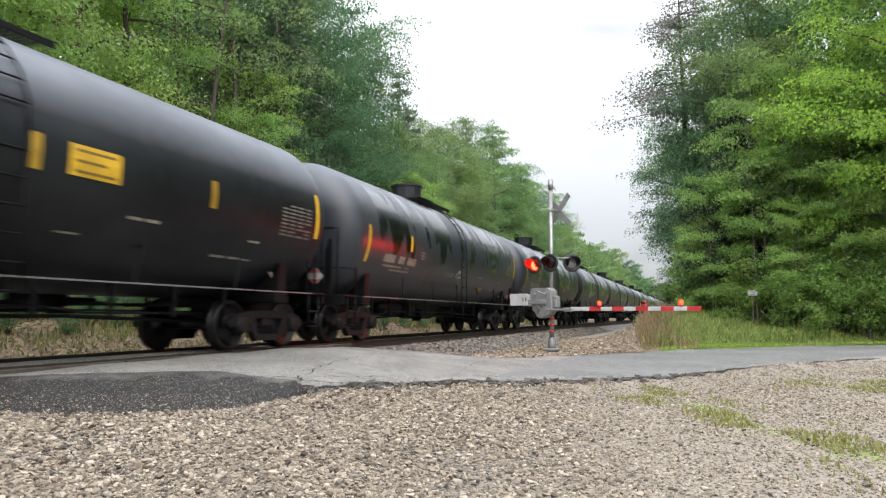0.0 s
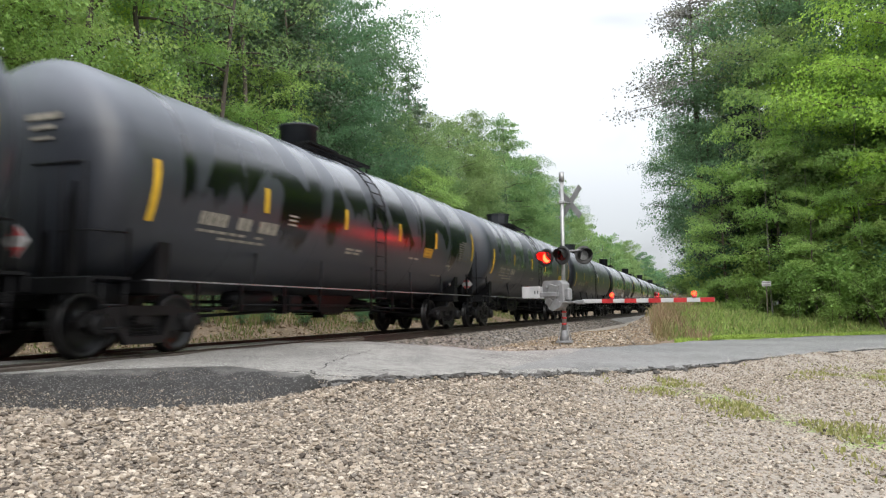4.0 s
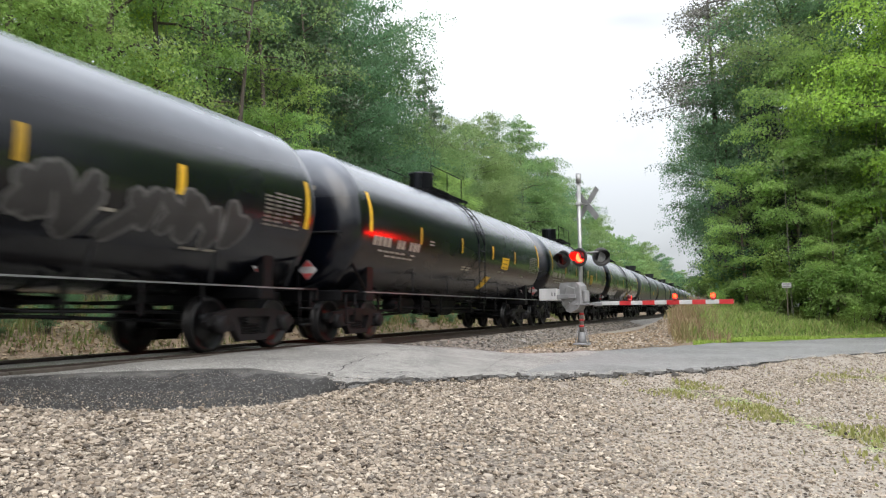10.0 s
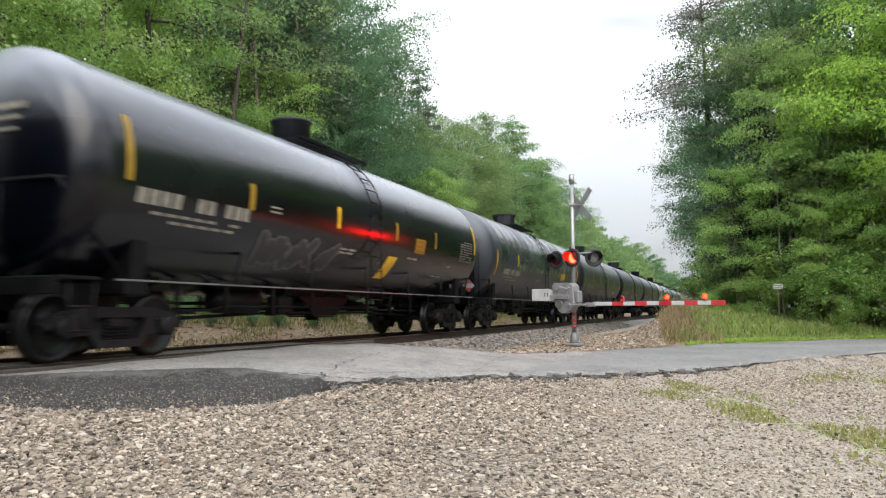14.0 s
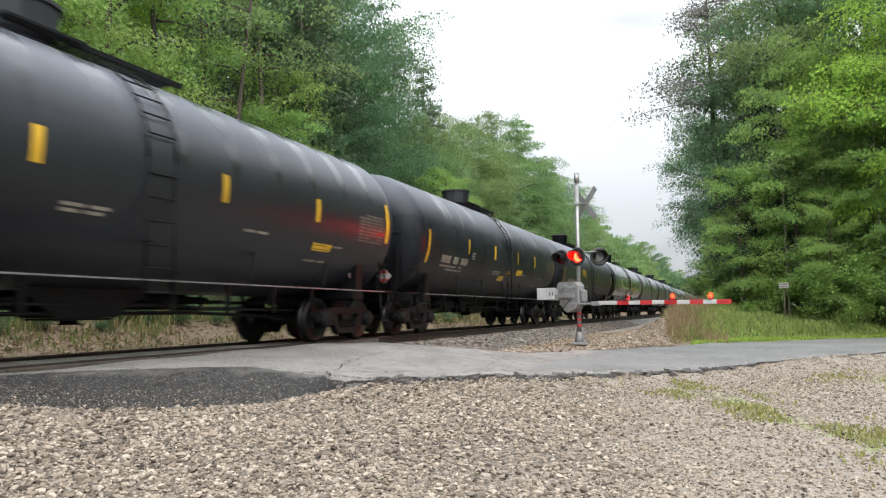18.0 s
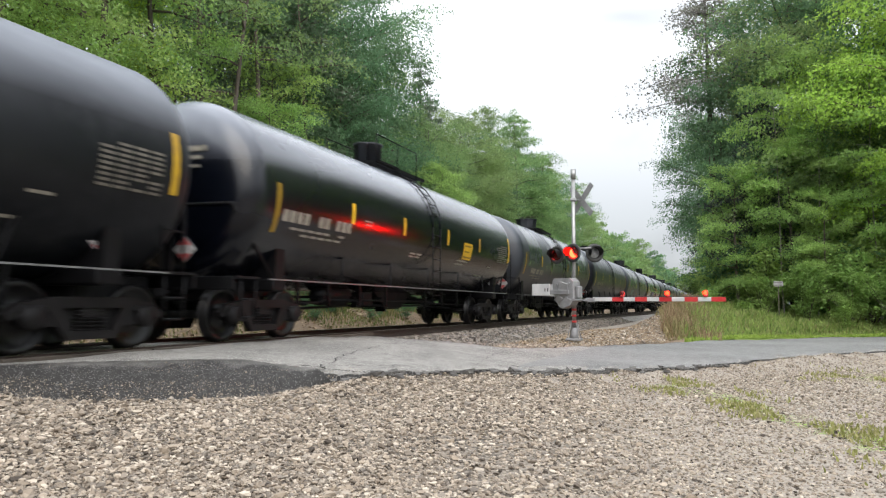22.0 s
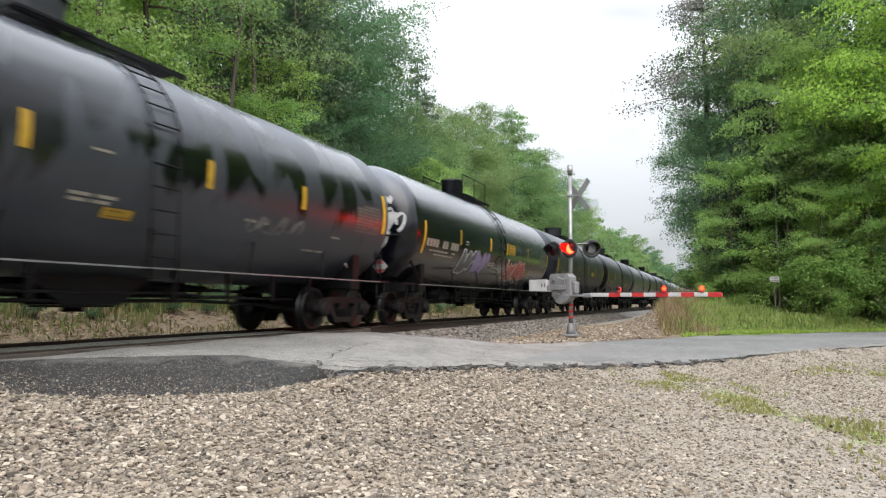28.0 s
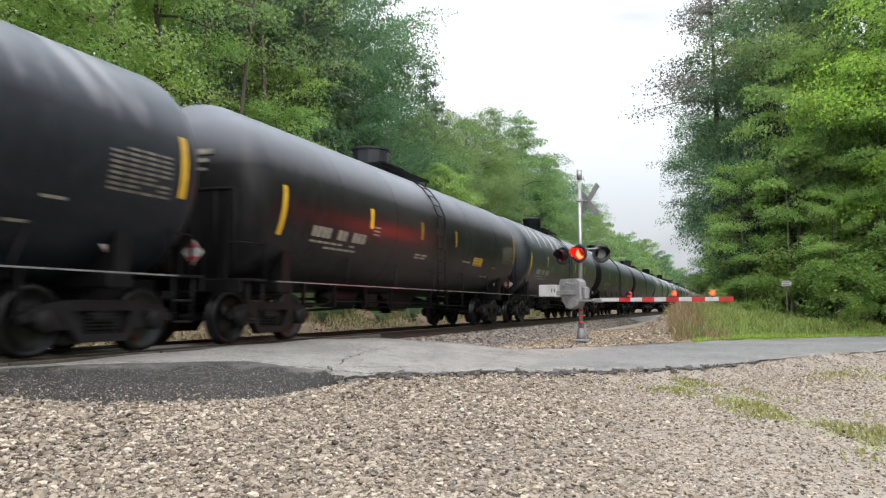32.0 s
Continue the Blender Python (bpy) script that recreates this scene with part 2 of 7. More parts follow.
    sp.inputs["To Min"].default_value, sp.inputs["To Max"].default_value = 0.10, 0.42 if kind == "runs" else 0.34
    l.new(film, sp.inputs["Value"])
    l.new(sp.outputs["Result"], b.inputs["Specular IOR Level"])
    k = n.new("ShaderNodeMapRange")
    k.inputs["To Min"].default_value, k.inputs["To Max"].default_value = coat, 0.04
    l.new(film, k.inputs["Value"])
    l.new(k.outputs["Result"], b.inputs["Coat Weight"])
    b.inputs["Coat Roughness"].default_value = rough * 0.8
    b.inputs["Coat IOR"].default_value = 1.5
    bump(n, l, blotch.outputs["Fac"], 0.06, 0.04, b)
    return m


def glow(name, colour, strength):
    m, n, l, b = node_material(name)
    b.inputs["Base Color"].default_value = (0.1, 0.005, 0.004, 1)
    b.inputs["Emission Color"].default_value = (*colour, 1)
    b.inputs["Emission Strength"].default_value = strength
    return m


# ---- mesh helpers ----
def part(name, bm, material, parent=None, label=""):
    """Links a bmesh, or a ready mesh, as one object; frees the bmesh."""
    if isinstance(bm, bmesh.types.BMesh):
        me = bpy.data.meshes.new(name)
        bm.to_mesh(me)
        bm.free()
        me.materials.append(material)
    else:
        me = bm
    ob = new(name, me)
    ob.parent = parent
    if label:
        tagged(ob, label)
    return ob


MESHES = {}


def shared(key, build, material):
    """One mesh for all alike pieces."""
    k = (key, material.name)
    if k not in MESHES:
        bm = build()
        me = bpy.data.meshes.new(key)
        bm.to_mesh(me)
        bm.free()
        me.materials.append(material)
        MESHES[k] = me
    return MESHES[k]


def box(bm, c, s, turn=None, bevel=0.0):
    r = bmesh.ops.create_cube(bm, size=1.0)
    m = Matrix.Translation(c) @ (turn.to_4x4() if turn else Matrix.Identity(4)) @ Matrix.Diagonal((*s, 1))
    bmesh.ops.transform(bm, matrix=m, verts=r["verts"])
    if bevel:
        es = list({e for v in r["verts"] for e in v.link_edges})
        bmesh.ops.bevel(bm, geom=es, offset=bevel, segments=1, affect="EDGES")
    return bm


def rod(bm, p, q, r, r2=None, seg=8, caps=True):
    p, q = Vector(p), Vector(q)
    d = q - p
    res = bmesh.ops.create_cone(bm, cap_ends=caps, segments=seg, radius1=r, radius2=r if r2 is None else r2, depth=d.length)
    m = Matrix.Translation((p + q) / 2) @ d.to_track_quat("Z", "Y").to_matrix().to_4x4()
    bmesh.ops.transform(bm, matrix=m, verts=res["verts"])
    for v in res["verts"]:
        for f in v.link_faces:
            f.smooth = len(f.verts) == 4
    return bm


def pipe(bm, pts, r, seg=6):
    for a, b in zip(pts, pts[1:]):
        rod(bm, a, b, r, seg=seg)
    return bm


def lathe(bm, profile, centre, axis="Y", seg=32, smooth=True, caps=True):
    """Turns (radius, along) pairs round an axis."""
    rings = []
    for rad, al in profile:
        ring = []
        for i in range(seg):
            a = 2 * math.pi * i / seg
            u, v = rad * math.cos(a), rad * math.sin(a)
            co = {"Y": (u, al, v), "X": (al, u, v), "Z": (u, v, al)}[axis]
            ring.append(bm.verts.new(Vector(centre) + Vector(co)))
        rings.append(ring)
    for r0, r1 in zip(rings, rings[1:]):
        for i in range(seg):
            f = bm.faces.new((r0[i], r0[(i + 1) % seg], r1[(i + 1) % seg], r1[i]))
            f.smooth = smooth
    if caps and profile[0][0] > 1e-6:
        bm.faces.new(rings[0])
    if caps and profile[-1][0] > 1e-6:
        bm.faces.new(rings[-1])
    bmesh.ops.remove_doubles(bm, verts=bm.verts, dist=1e-5)
    bmesh.ops.recalc_face_normals(bm, faces=bm.faces)
    return bm


def quick_mesh(name, verts, faces, material, smooth=False):
    """A mesh from arrays: verts (n, 3), faces (m, 3 or 4)."""
    verts, faces = np.asarray(verts, np.float32), np.asarray(faces, np.int32)
    me = bpy.data.meshes.new(name)
    k = faces.shape[1]
    me.vertices.add(len(verts))
    me.vertices.foreach_set("co", verts.ravel())
    me.loops.add(faces.size)
    me.loops.foreach_set("vertex_index", faces.ravel())
    me.polygons.add(len(faces))
    me.polygons.foreach_set("loop_start", np.arange(0, faces.size, k, dtype=np.int32))
    me.polygons.foreach_set("use_smooth", np.full(len(faces), smooth))
    me.update(calc_edges=True)
    me.materials.append(material)
    return me


def empty(name, m=None):
    ob = new(name)
    ob.empty_display_size = 0.3
    if m is not None:
        ob.matrix_world = m
    return ob


def speckled(name, dark, light, speck, scale, share, rough, patch_scale=0.5, relief=0.012):
    """Old asphalt: worn tone, embedded stones showing as specks, pitted relief."""
    m, n, l, b = node_material(name)
    big, mid, pit = grain(n, l, patch_scale, 8.0), grain(n, l, 5.0), grain(n, l, scale * 0.6, 6.0)
    v = n.new("ShaderNodeTexVoronoi")
    v.inputs["Scale"].default_value = scale
    tc = n.new("ShaderNodeTexCoord")
    l.new(tc.outputs["Object"], v.inputs["Vector"])
    c = mixed(n, l, ramp(n, l, big.outputs["Fac"], [(0.3, (0, 0, 0)), (0.7, (1, 1, 1))]).outputs["Color"], dark, light)
    c = mixed(n, l, ramp(n, l, mid.outputs["Fac"], [(0.45, (0, 0, 0)), (0.75, (0.6, 0.6, 0.6))]).outputs["Color"], c, tuple(0.55 * q for q in dark))
    sep = n.new("ShaderNodeSeparateColor")
    l.new(v.outputs["Color"], sep.inputs["Color"])
    f = ramp(n, l, sep.outputs["Red"], [(1 - share, (0, 0, 0)), (min(1.0, 1 - share + 0.08), (1, 1, 1))])
    c = mixed(n, l, f.outputs["Color"], c, speck)
    l.new(c, b.inputs["Base Color"])
    b.inputs["Roughness"].default_value = rough
    bump(n, l, pit.outputs["Fac"], 0.7, relief, b)
    return m


# ---- material list ----
M_BALLAST = surface("ballast_bed", (0.10, 0.095, 0.09), (0.27, 0.25, 0.23), 3.0, 0.9, relief=1.0, dist=0.04, fine=28.0)
M_ASPHALT = speckled("worn_asphalt", (0.105, 0.10, 0.093), (0.255, 0.242, 0.222), (0.30, 0.29, 0.27), 70.0, 0.25, 0.9, 0.7)
M_OVERLAY = speckled("grey_asphalt_overlay", (0.115, 0.114, 0.111), (0.20, 0.198, 0.192), (0.25, 0.247, 0.24), 80.0, 0.15, 0.9, 0.5)
M_APRON = speckled("dark_patch_asphalt", (0.014, 0.0132, 0.013), (0.055, 0.0525, 0.05), (0.21, 0.20, 0.19), 110.0, 0.10, 0.92, 2.2, 0.04)
M_CHUNK = surface("broken_asphalt", (0.035, 0.033, 0.031), (0.15, 0.142, 0.132), 9.0, 0.9, relief=0.6, fine=50.0)
M_CRACK = surface("tarry_crack", (0.012, 0.011, 0.010), (0.03, 0.027, 0.024), 8.0, 0.9, relief=0.0)
M_TIMBER = surface("creosoted_timber", (0.035, 0.028, 0.022), (0.09, 0.075, 0.06), 4.0, 0.85, relief=0.6, fine=30.0, vary=0.25)
M_RAIL = surface("rusty_rail_steel", (0.020, 0.014, 0.011), (0.05, 0.035, 0.028), 5.0, 0.6, 0.3, relief=0.2)
M_RAILTOP = surface("polished_rail_head", (0.30, 0.29, 0.28), (0.42, 0.41, 0.4), 2.0, 0.28, 1.0, relief=0.0, stretch=(1, 0.1, 1))
M_HOUSING = surface("dull_blue_black_steel", (0.010, 0.0115, 0.0145), (0.026, 0.029, 0.035), 3.0, 0.5, 0.0, relief=0.2, fine=25.0, spec=0.3)
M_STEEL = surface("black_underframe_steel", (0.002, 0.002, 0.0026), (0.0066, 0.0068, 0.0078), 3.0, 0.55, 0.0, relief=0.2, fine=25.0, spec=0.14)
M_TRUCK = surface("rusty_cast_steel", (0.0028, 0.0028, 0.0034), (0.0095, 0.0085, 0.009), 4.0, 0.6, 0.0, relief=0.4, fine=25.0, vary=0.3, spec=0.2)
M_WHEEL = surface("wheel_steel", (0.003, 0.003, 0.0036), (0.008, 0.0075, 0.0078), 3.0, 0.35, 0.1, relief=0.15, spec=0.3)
M_GRATING = surface("galvanised_grating", (0.10, 0.10, 0.105), (0.24, 0.24, 0.25), 5.0, 0.35, 0.4, relief=0.2)
M_YELLOW = surface("yellow_reflective_tape", (0.30, 0.168, 0.008), (0.56, 0.345, 0.013), 4.0, 0.5, relief=0.05, vary=0.55)
M_INK = surface("faded_dark_ink", (0.10, 0.06, 0.01), (0.2, 0.12, 0.015), 9.0, 0.6, relief=0.0)
M_LETTER = surface("worn_white_stencil", (0.10, 0.091, 0.074), (0.31, 0.285, 0.235), 9.0, 0.6, relief=0.0)
M_GREYSTENCIL = surface("dusty_grey_stencil", (0.05, 0.045, 0.038), (0.15, 0.135, 0.11), 7.0, 0.7, relief=0.0)
M_PLACARD = surface("white_placard", (0.24, 0.235, 0.235), (0.42, 0.41, 0.41), 8.0, 0.5, relief=0.0)
M_PLACRED = surface("red_placard_ink", (0.28, 0.03, 0.035), (0.42, 0.06, 0.06), 8.0, 0.5, relief=0.0)
M_BOARD = surface("dull_sheet_metal", (0.17, 0.17, 0.172), (0.27, 0.27, 0.272), 4.0, 0.6, 0.15, relief=0.1)
M_ALU = surface("weathered_aluminium", (0.24, 0.24, 0.24), (0.4, 0.4, 0.395), 4.0, 0.45, 0.7, relief=0.1)
M_ALUPAINT = surface("silver_painted_metal", (0.15, 0.15, 0.154), (0.29, 0.29, 0.294), 3.0, 0.5, 0.2, relief=0.1)
M_SIGNBLACK = surface("black_signal_enamel", (0.010, 0.010, 0.010), (0.03, 0.03, 0.03), 5.0, 0.5, relief=0.05)
M_LAMPOFF = surface("unlit_lens_shutter", (0.05, 0.004, 0.004), (0.09, 0.008, 0.006), 20.0, 0.2, relief=0.1)
M_LENSGREY = surface("unlit_pale_lens", (0.16, 0.165, 0.17), (0.3, 0.31, 0.32), 9.0, 0.25, relief=0.1)
M_PALEPLATE = surface("pale_painted_plate", (0.36, 0.36, 0.36), (0.5, 0.5, 0.5), 3.0, 0.6, relief=0.1)
M_ARMWHITE = surface("white_reflective_sheeting", (0.42, 0.42, 0.42), (0.56, 0.56, 0.55), 4.0, 0.4, relief=0.05)
M_ARMRED = surface("red_reflective_sheeting", (0.40, 0.02, 0.025), (0.52, 0.045, 0.045), 4.0, 0.4, relief=0.05)
M_BARK = surface("grey_brown_bark", (0.045, 0.036, 0.028), (0.13, 0.105, 0.085), 2.5, 0.9, relief=0.8, dist=0.03, fine=14.0, stretch=(1, 1, 0.25), vary=0.25)
M_PALEBARK = surface("pale_grey_bark", (0.14, 0.13, 0.11), (0.28, 0.26, 0.23), 2.5, 0.9, relief=0.5, dist=0.02, fine=14.0, stretch=(1, 1, 0.25))
M_GLOWRED = glow("lit_red_lamp", (1.0, 0.0028, 0.0009), 110.0)
M_GLOWTIP = glow("lit_gate_lamp", (1.0, 0.004, 0.001), 40.0)
M_STONE = islands("gravel_stones", [(0.05, 0.041, 0.034), (0.225, 0.183, 0.142), (0.34, 0.286, 0.226), (0.105, 0.09, 0.077), (0.47, 0.41, 0.335), (0.265, 0.215, 0.162), (0.165, 0.139, 0.115)], 0.9)
M_BALSTONE = islands("ballast_stones", [(0.075, 0.067, 0.06), (0.15, 0.135, 0.12), (0.245, 0.215, 0.185), (0.18, 0.155, 0.13)], 0.9)
M_LEAF = islands("broad_leaves", [(0.172, 0.265, 0.108), (0.22, 0.335, 0.13), (0.20, 0.30, 0.12), (0.265, 0.385, 0.148)], 0.6, 0.62, 0.35)
M_LEAFDARK = islands("dark_leaves", [(0.104, 0.19, 0.10), (0.137, 0.25, 0.125), (0.121, 0.22, 0.114), (0.164, 0.285, 0.138)], 0.6, 0.62, 0.35)
M_LEAFBRIGHT = islands("young_bright_leaves", [(0.215, 0.335, 0.098), (0.295, 0.44, 0.125), (0.355, 0.51, 0.155), (0.25, 0.38, 0.115)], 0.55, 0.6, 0.35)
M_LEAFLIME = islands("lime_leaves", [(0.255, 0.405, 0.07), (0.345, 0.515, 0.09), (0.41, 0.575, 0.115), (0.30, 0.46, 0.08)], 0.55, 0.62, 0.35)
M_NEEDLE = islands("pine_needles", [(0.105, 0.155, 0.10), (0.145, 0.21, 0.13), (0.18, 0.21, 0.155)], 0.6, 0.3, 0.4)
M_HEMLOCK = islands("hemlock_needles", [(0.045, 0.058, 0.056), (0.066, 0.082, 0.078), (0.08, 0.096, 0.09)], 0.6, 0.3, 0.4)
M_DRYNEEDLE = islands("dry_grey_needles", [(0.20, 0.195, 0.18), (0.28, 0.27, 0.25), (0.20, 0.235, 0.17)], 0.7, 0.4, 0.4)
M_GRASS = islands("grass_blades", [(0.115, 0.18, 0.05), (0.24, 0.345, 0.09), (0.35, 0.455, 0.13), (0.34, 0.34, 0.15), (0.23, 0.32, 0.085)], 0.6, 0.5)
M_LAWN = islands("short_lime_grass", [(0.23, 0.33, 0.062), (0.31, 0.42, 0.085), (0.38, 0.48, 0.115)], 0.6, 0.5)
M_BRUSH = islands("red_brown_brush", [(0.19, 0.125, 0.075), (0.29, 0.20, 0.125), (0.35, 0.26, 0.165)], 0.85, 0.3)
M_LOTGRASS = islands("low_olive_grass", [(0.18, 0.19, 0.06), (0.25, 0.255, 0.085), (0.32, 0.29, 0.14)], 0.8, 0.3)
M_DRYGRASS = islands("dry_grass_blades", [(0.20, 0.15, 0.075), (0.30, 0.23, 0.12), (0.16, 0.17, 0.06), (0.36, 0.29, 0.17)], 0.8, 0.3)
M_BANKGRASS = islands("olive_weeds", [(0.075, 0.11, 0.032), (0.125, 0.17, 0.045), (0.17, 0.195, 0.068), (0.18, 0.15, 0.075)], 0.8, 0.35)
M_LITTER = islands("dead_leaves", [(0.13, 0.085, 0.05), (0.26, 0.18, 0.11), (0.38, 0.29, 0.19), (0.20, 0.145, 0.09)], 0.85, 0.1)
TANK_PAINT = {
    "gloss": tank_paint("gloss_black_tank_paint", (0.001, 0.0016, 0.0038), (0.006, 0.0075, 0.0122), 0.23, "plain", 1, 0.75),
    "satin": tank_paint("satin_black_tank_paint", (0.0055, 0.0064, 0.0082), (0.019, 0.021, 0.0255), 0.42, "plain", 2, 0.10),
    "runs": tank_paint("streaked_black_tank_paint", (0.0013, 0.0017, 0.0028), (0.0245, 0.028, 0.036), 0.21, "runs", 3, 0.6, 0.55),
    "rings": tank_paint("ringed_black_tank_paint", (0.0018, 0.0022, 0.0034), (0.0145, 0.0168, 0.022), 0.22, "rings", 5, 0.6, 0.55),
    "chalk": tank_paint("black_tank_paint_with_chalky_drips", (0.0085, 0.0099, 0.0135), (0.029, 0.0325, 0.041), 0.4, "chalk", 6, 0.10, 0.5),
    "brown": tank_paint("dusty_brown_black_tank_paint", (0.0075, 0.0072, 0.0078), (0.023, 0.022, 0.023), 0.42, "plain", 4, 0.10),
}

# ---- the lie of the land ----
TRACK_FAR = 640.0
FAR_EDGE = [(40, 36), (22, 32.2), (14.2, 29.7), (11.2, 28.5), (8.2, 25.5), (6.7, 22.1), (5.2, 18.2), (4.6, 15.7), (3.8, 15.2), (2.6, 14.5), (1.3, 13.6), (0.96, 12.6), (0.96, 11), (0.96, 8)]
NEAR_EDGE = [(40, 28.5), (22, 25.5), (12.7, 21.5), (10.0, 18.5), (8.25, 14.7), (6.9, 13.4), (6.2, 12.4), (5.0, 11.1), (4.3, 9.3), (3.65, 8.2), (2.6, 7.9), (2.07, 7.05), (1.54, 6.04), (1.24, 4.6)]


def smooth(v, a, b):
    u = np.clip((np.asarray(v, float) - a) / (b - a), 0, 1)
    return u * u * (3 - 2 * u)


def road_z(x):
    return np.interp(x, [-20, -8, -0.9, 0.9, 2.5, 4, 5.5, 7, 10, 14, 40], [-0.6, -0.3, -0.03, -0.03, -0.12, -0.28, -0.42, -0.5, -0.5, -0.4, -0.2])


def in_road(x, y, margin=0.0):
    """True on the road's near side of the track, by its edges at that x."""
    fx, fy = np.array(FAR_EDGE, float).T
    nx, ny = np.array(NEAR_EDGE, float).T
    f = np.interp(x, fx[::-1], fy[::-1])
    n = np.interp(x, nx[::-1], ny[::-1])
    return (x > 0.95) & (y < f + margin) & (y > n - margin)


def ground_z(x, y):
    x, y = np.asarray(x, float), np.asarray(y, float)
    near = np.interp(x, [0, 0.8, 1.2, 1.65, 2.0, 2.3, 3, 3.6, 4.5, 6, 8, 12, 16, 30, 80], [-0.42, -0.42, -0.15, -0.22, -0.31, -0.39, -0.44, -0.5, -0.57, -0.64, -0.68, -0.65, -0.55, -0.3, 1.5])
    near = near - 0.15 * (1 - smooth(y, 4, 9)) * smooth(x, 3, 5)
    nx, ny = np.array(NEAR_EDGE, float).T
    lip = np.interp(x, nx[::-1], ny[::-1]) - y
    w = (1 - smooth(lip, 0.0, 2.6)) * smooth(x, 3.3, 4.3)
    near = near * (1 - w) + (road_z(x) - np.interp(x, [4, 8.5, 10.5], [0.075, 0.075, 0.02]) + 0.04 * np.sin(x * 5.3 + y * 3) * np.sin(x * 2.1 - y)) * w
    back = np.interp(x, [0, 1.8, 2.8, 4.8, 7, 12, 20, 80], [-0.42, -0.42, -0.5, -0.36, -0.45, -0.42, -0.3, 2.0])
    fx, fy = np.array(FAR_EDGE, float).T
    edge = np.interp(x, fx[::-1], fy[::-1])
    back = back + np.interp(x, [5.2, 6.3, 7.4, 9.5, 14, 25], [0, 0.7, 0.95, 0.6, 0.5, 0.9]) * smooth(y - edge, 0.8, 8.0)
    w = smooth(y - edge, -3.0, -0.2)
    right = near * (1 - w) + back * w
    left = np.interp(x, [-80, -40, -14, -8, -5, -3.2, -1.6, 0], [5, 3.2, 1.4, 0.75, 0.25, -0.28, -0.42, -0.42])
    z = np.where(x < 0, left, right)
    bumps = 0.05 * np.sin(x * 0.9 + 1.3 * np.sin(y * 0.31)) * np.sin(y * 0.7 + 0.8 * np.sin(x * 0.43))
    z = z + bumps * smooth(np.abs(x), 3, 6)
    sunk = road_z(x) - 0.07
    return np.where(in_road(x, y, 0.15), np.minimum(z, sunk), z)


def grid_lines(stops):
    out = []
    for (a, _), (b, step) in zip(stops, stops[1:]):
        n = max(1, int(round((b - a) / step)))
        out += list(np.linspace(a, b, n, endpoint=False))
    return np.array(out + [stops[-1][0]])


def ground_material():
    m, n, l, b = node_material("ground_soil_gravel_and_grass")
    at = n.new("ShaderNodeVertexColor")
    at.layer_name = "zone"
    sep = n.new("ShaderNodeSeparateColor")
    l.new(at.outputs["Color"], sep.inputs["Color"])
    big, mid, fine = grain(n, l, 0.35), grain(n, l, 3.0), grain(n, l, 22.0, 4.0)
    vor = n.new("ShaderNodeTexVoronoi")
    vor.inputs["Scale"].default_value = 26.0
    tc = n.new("ShaderNodeTexCoord")
    l.new(tc.outputs["Object"], vor.inputs["Vector"])
    litter = ramp(n, l, fine.outputs["Fac"], [(0.3, (0.07, 0.05, 0.033)), (0.5, (0.16, 0.115, 0.075)), (0.7, (0.28, 0.21, 0.145))]).outputs["Color"]
    stones = mixed(n, l, ramp(n, l, vor.outputs["Color"], [(0.2, (0, 0, 0)), (0.8, (1, 1, 1))]).outputs["Color"], (0.035, 0.029, 0.024), (0.24, 0.203, 0.163))
    stones = mixed(n, l, ramp(n, l, big.outputs["Fac"], [(0.4, (0, 0, 0)), (0.65, (0.4, 0.4, 0.4))]).outputs["Color"], stones, (0.28, 0.235, 0.188))
    grass = mixed(n, l, mid.outputs["Fac"], (0.13, 0.20, 0.035), (0.23, 0.31, 0.06))
    def zone(sock):
        a = n.new("ShaderNodeMath")
        a.operation = "ADD"
        s = n.new("ShaderNodeMath")
        s.operation = "MULTIPLY_ADD"
        s.inputs[1].default_value, s.inputs[2].default_value = 0.9, -0.45
        l.new(mid.outputs["Fac"], s.inputs[0])
        l.new(sock, a.inputs[0])
        l.new(s.outputs["Value"], a.inputs[1])
        return ramp(n, l, a.outputs["Value"], [(0.4, (0, 0, 0)), (0.6, (1, 1, 1))]).outputs["Color"]
    fines = mixed(n, l, fine.outputs["Fac"], (0.2, 0.174, 0.145), (0.4, 0.355, 0.3))
    stones = mixed(n, l, sep.outputs["Blue"], stones, fines)
    c = mixed(n, l, zone(sep.outputs["Red"]), litter, stones)
    c = mixed(n, l, zone(sep.outputs["Green"]), c, grass)
    l.new(c, b.inputs["Base Color"])
    b.inputs["Roughness"].default_value = 0.95
    bump(n, l, vor.outputs["Distance"], 0.6, 0.03, b)
    return m


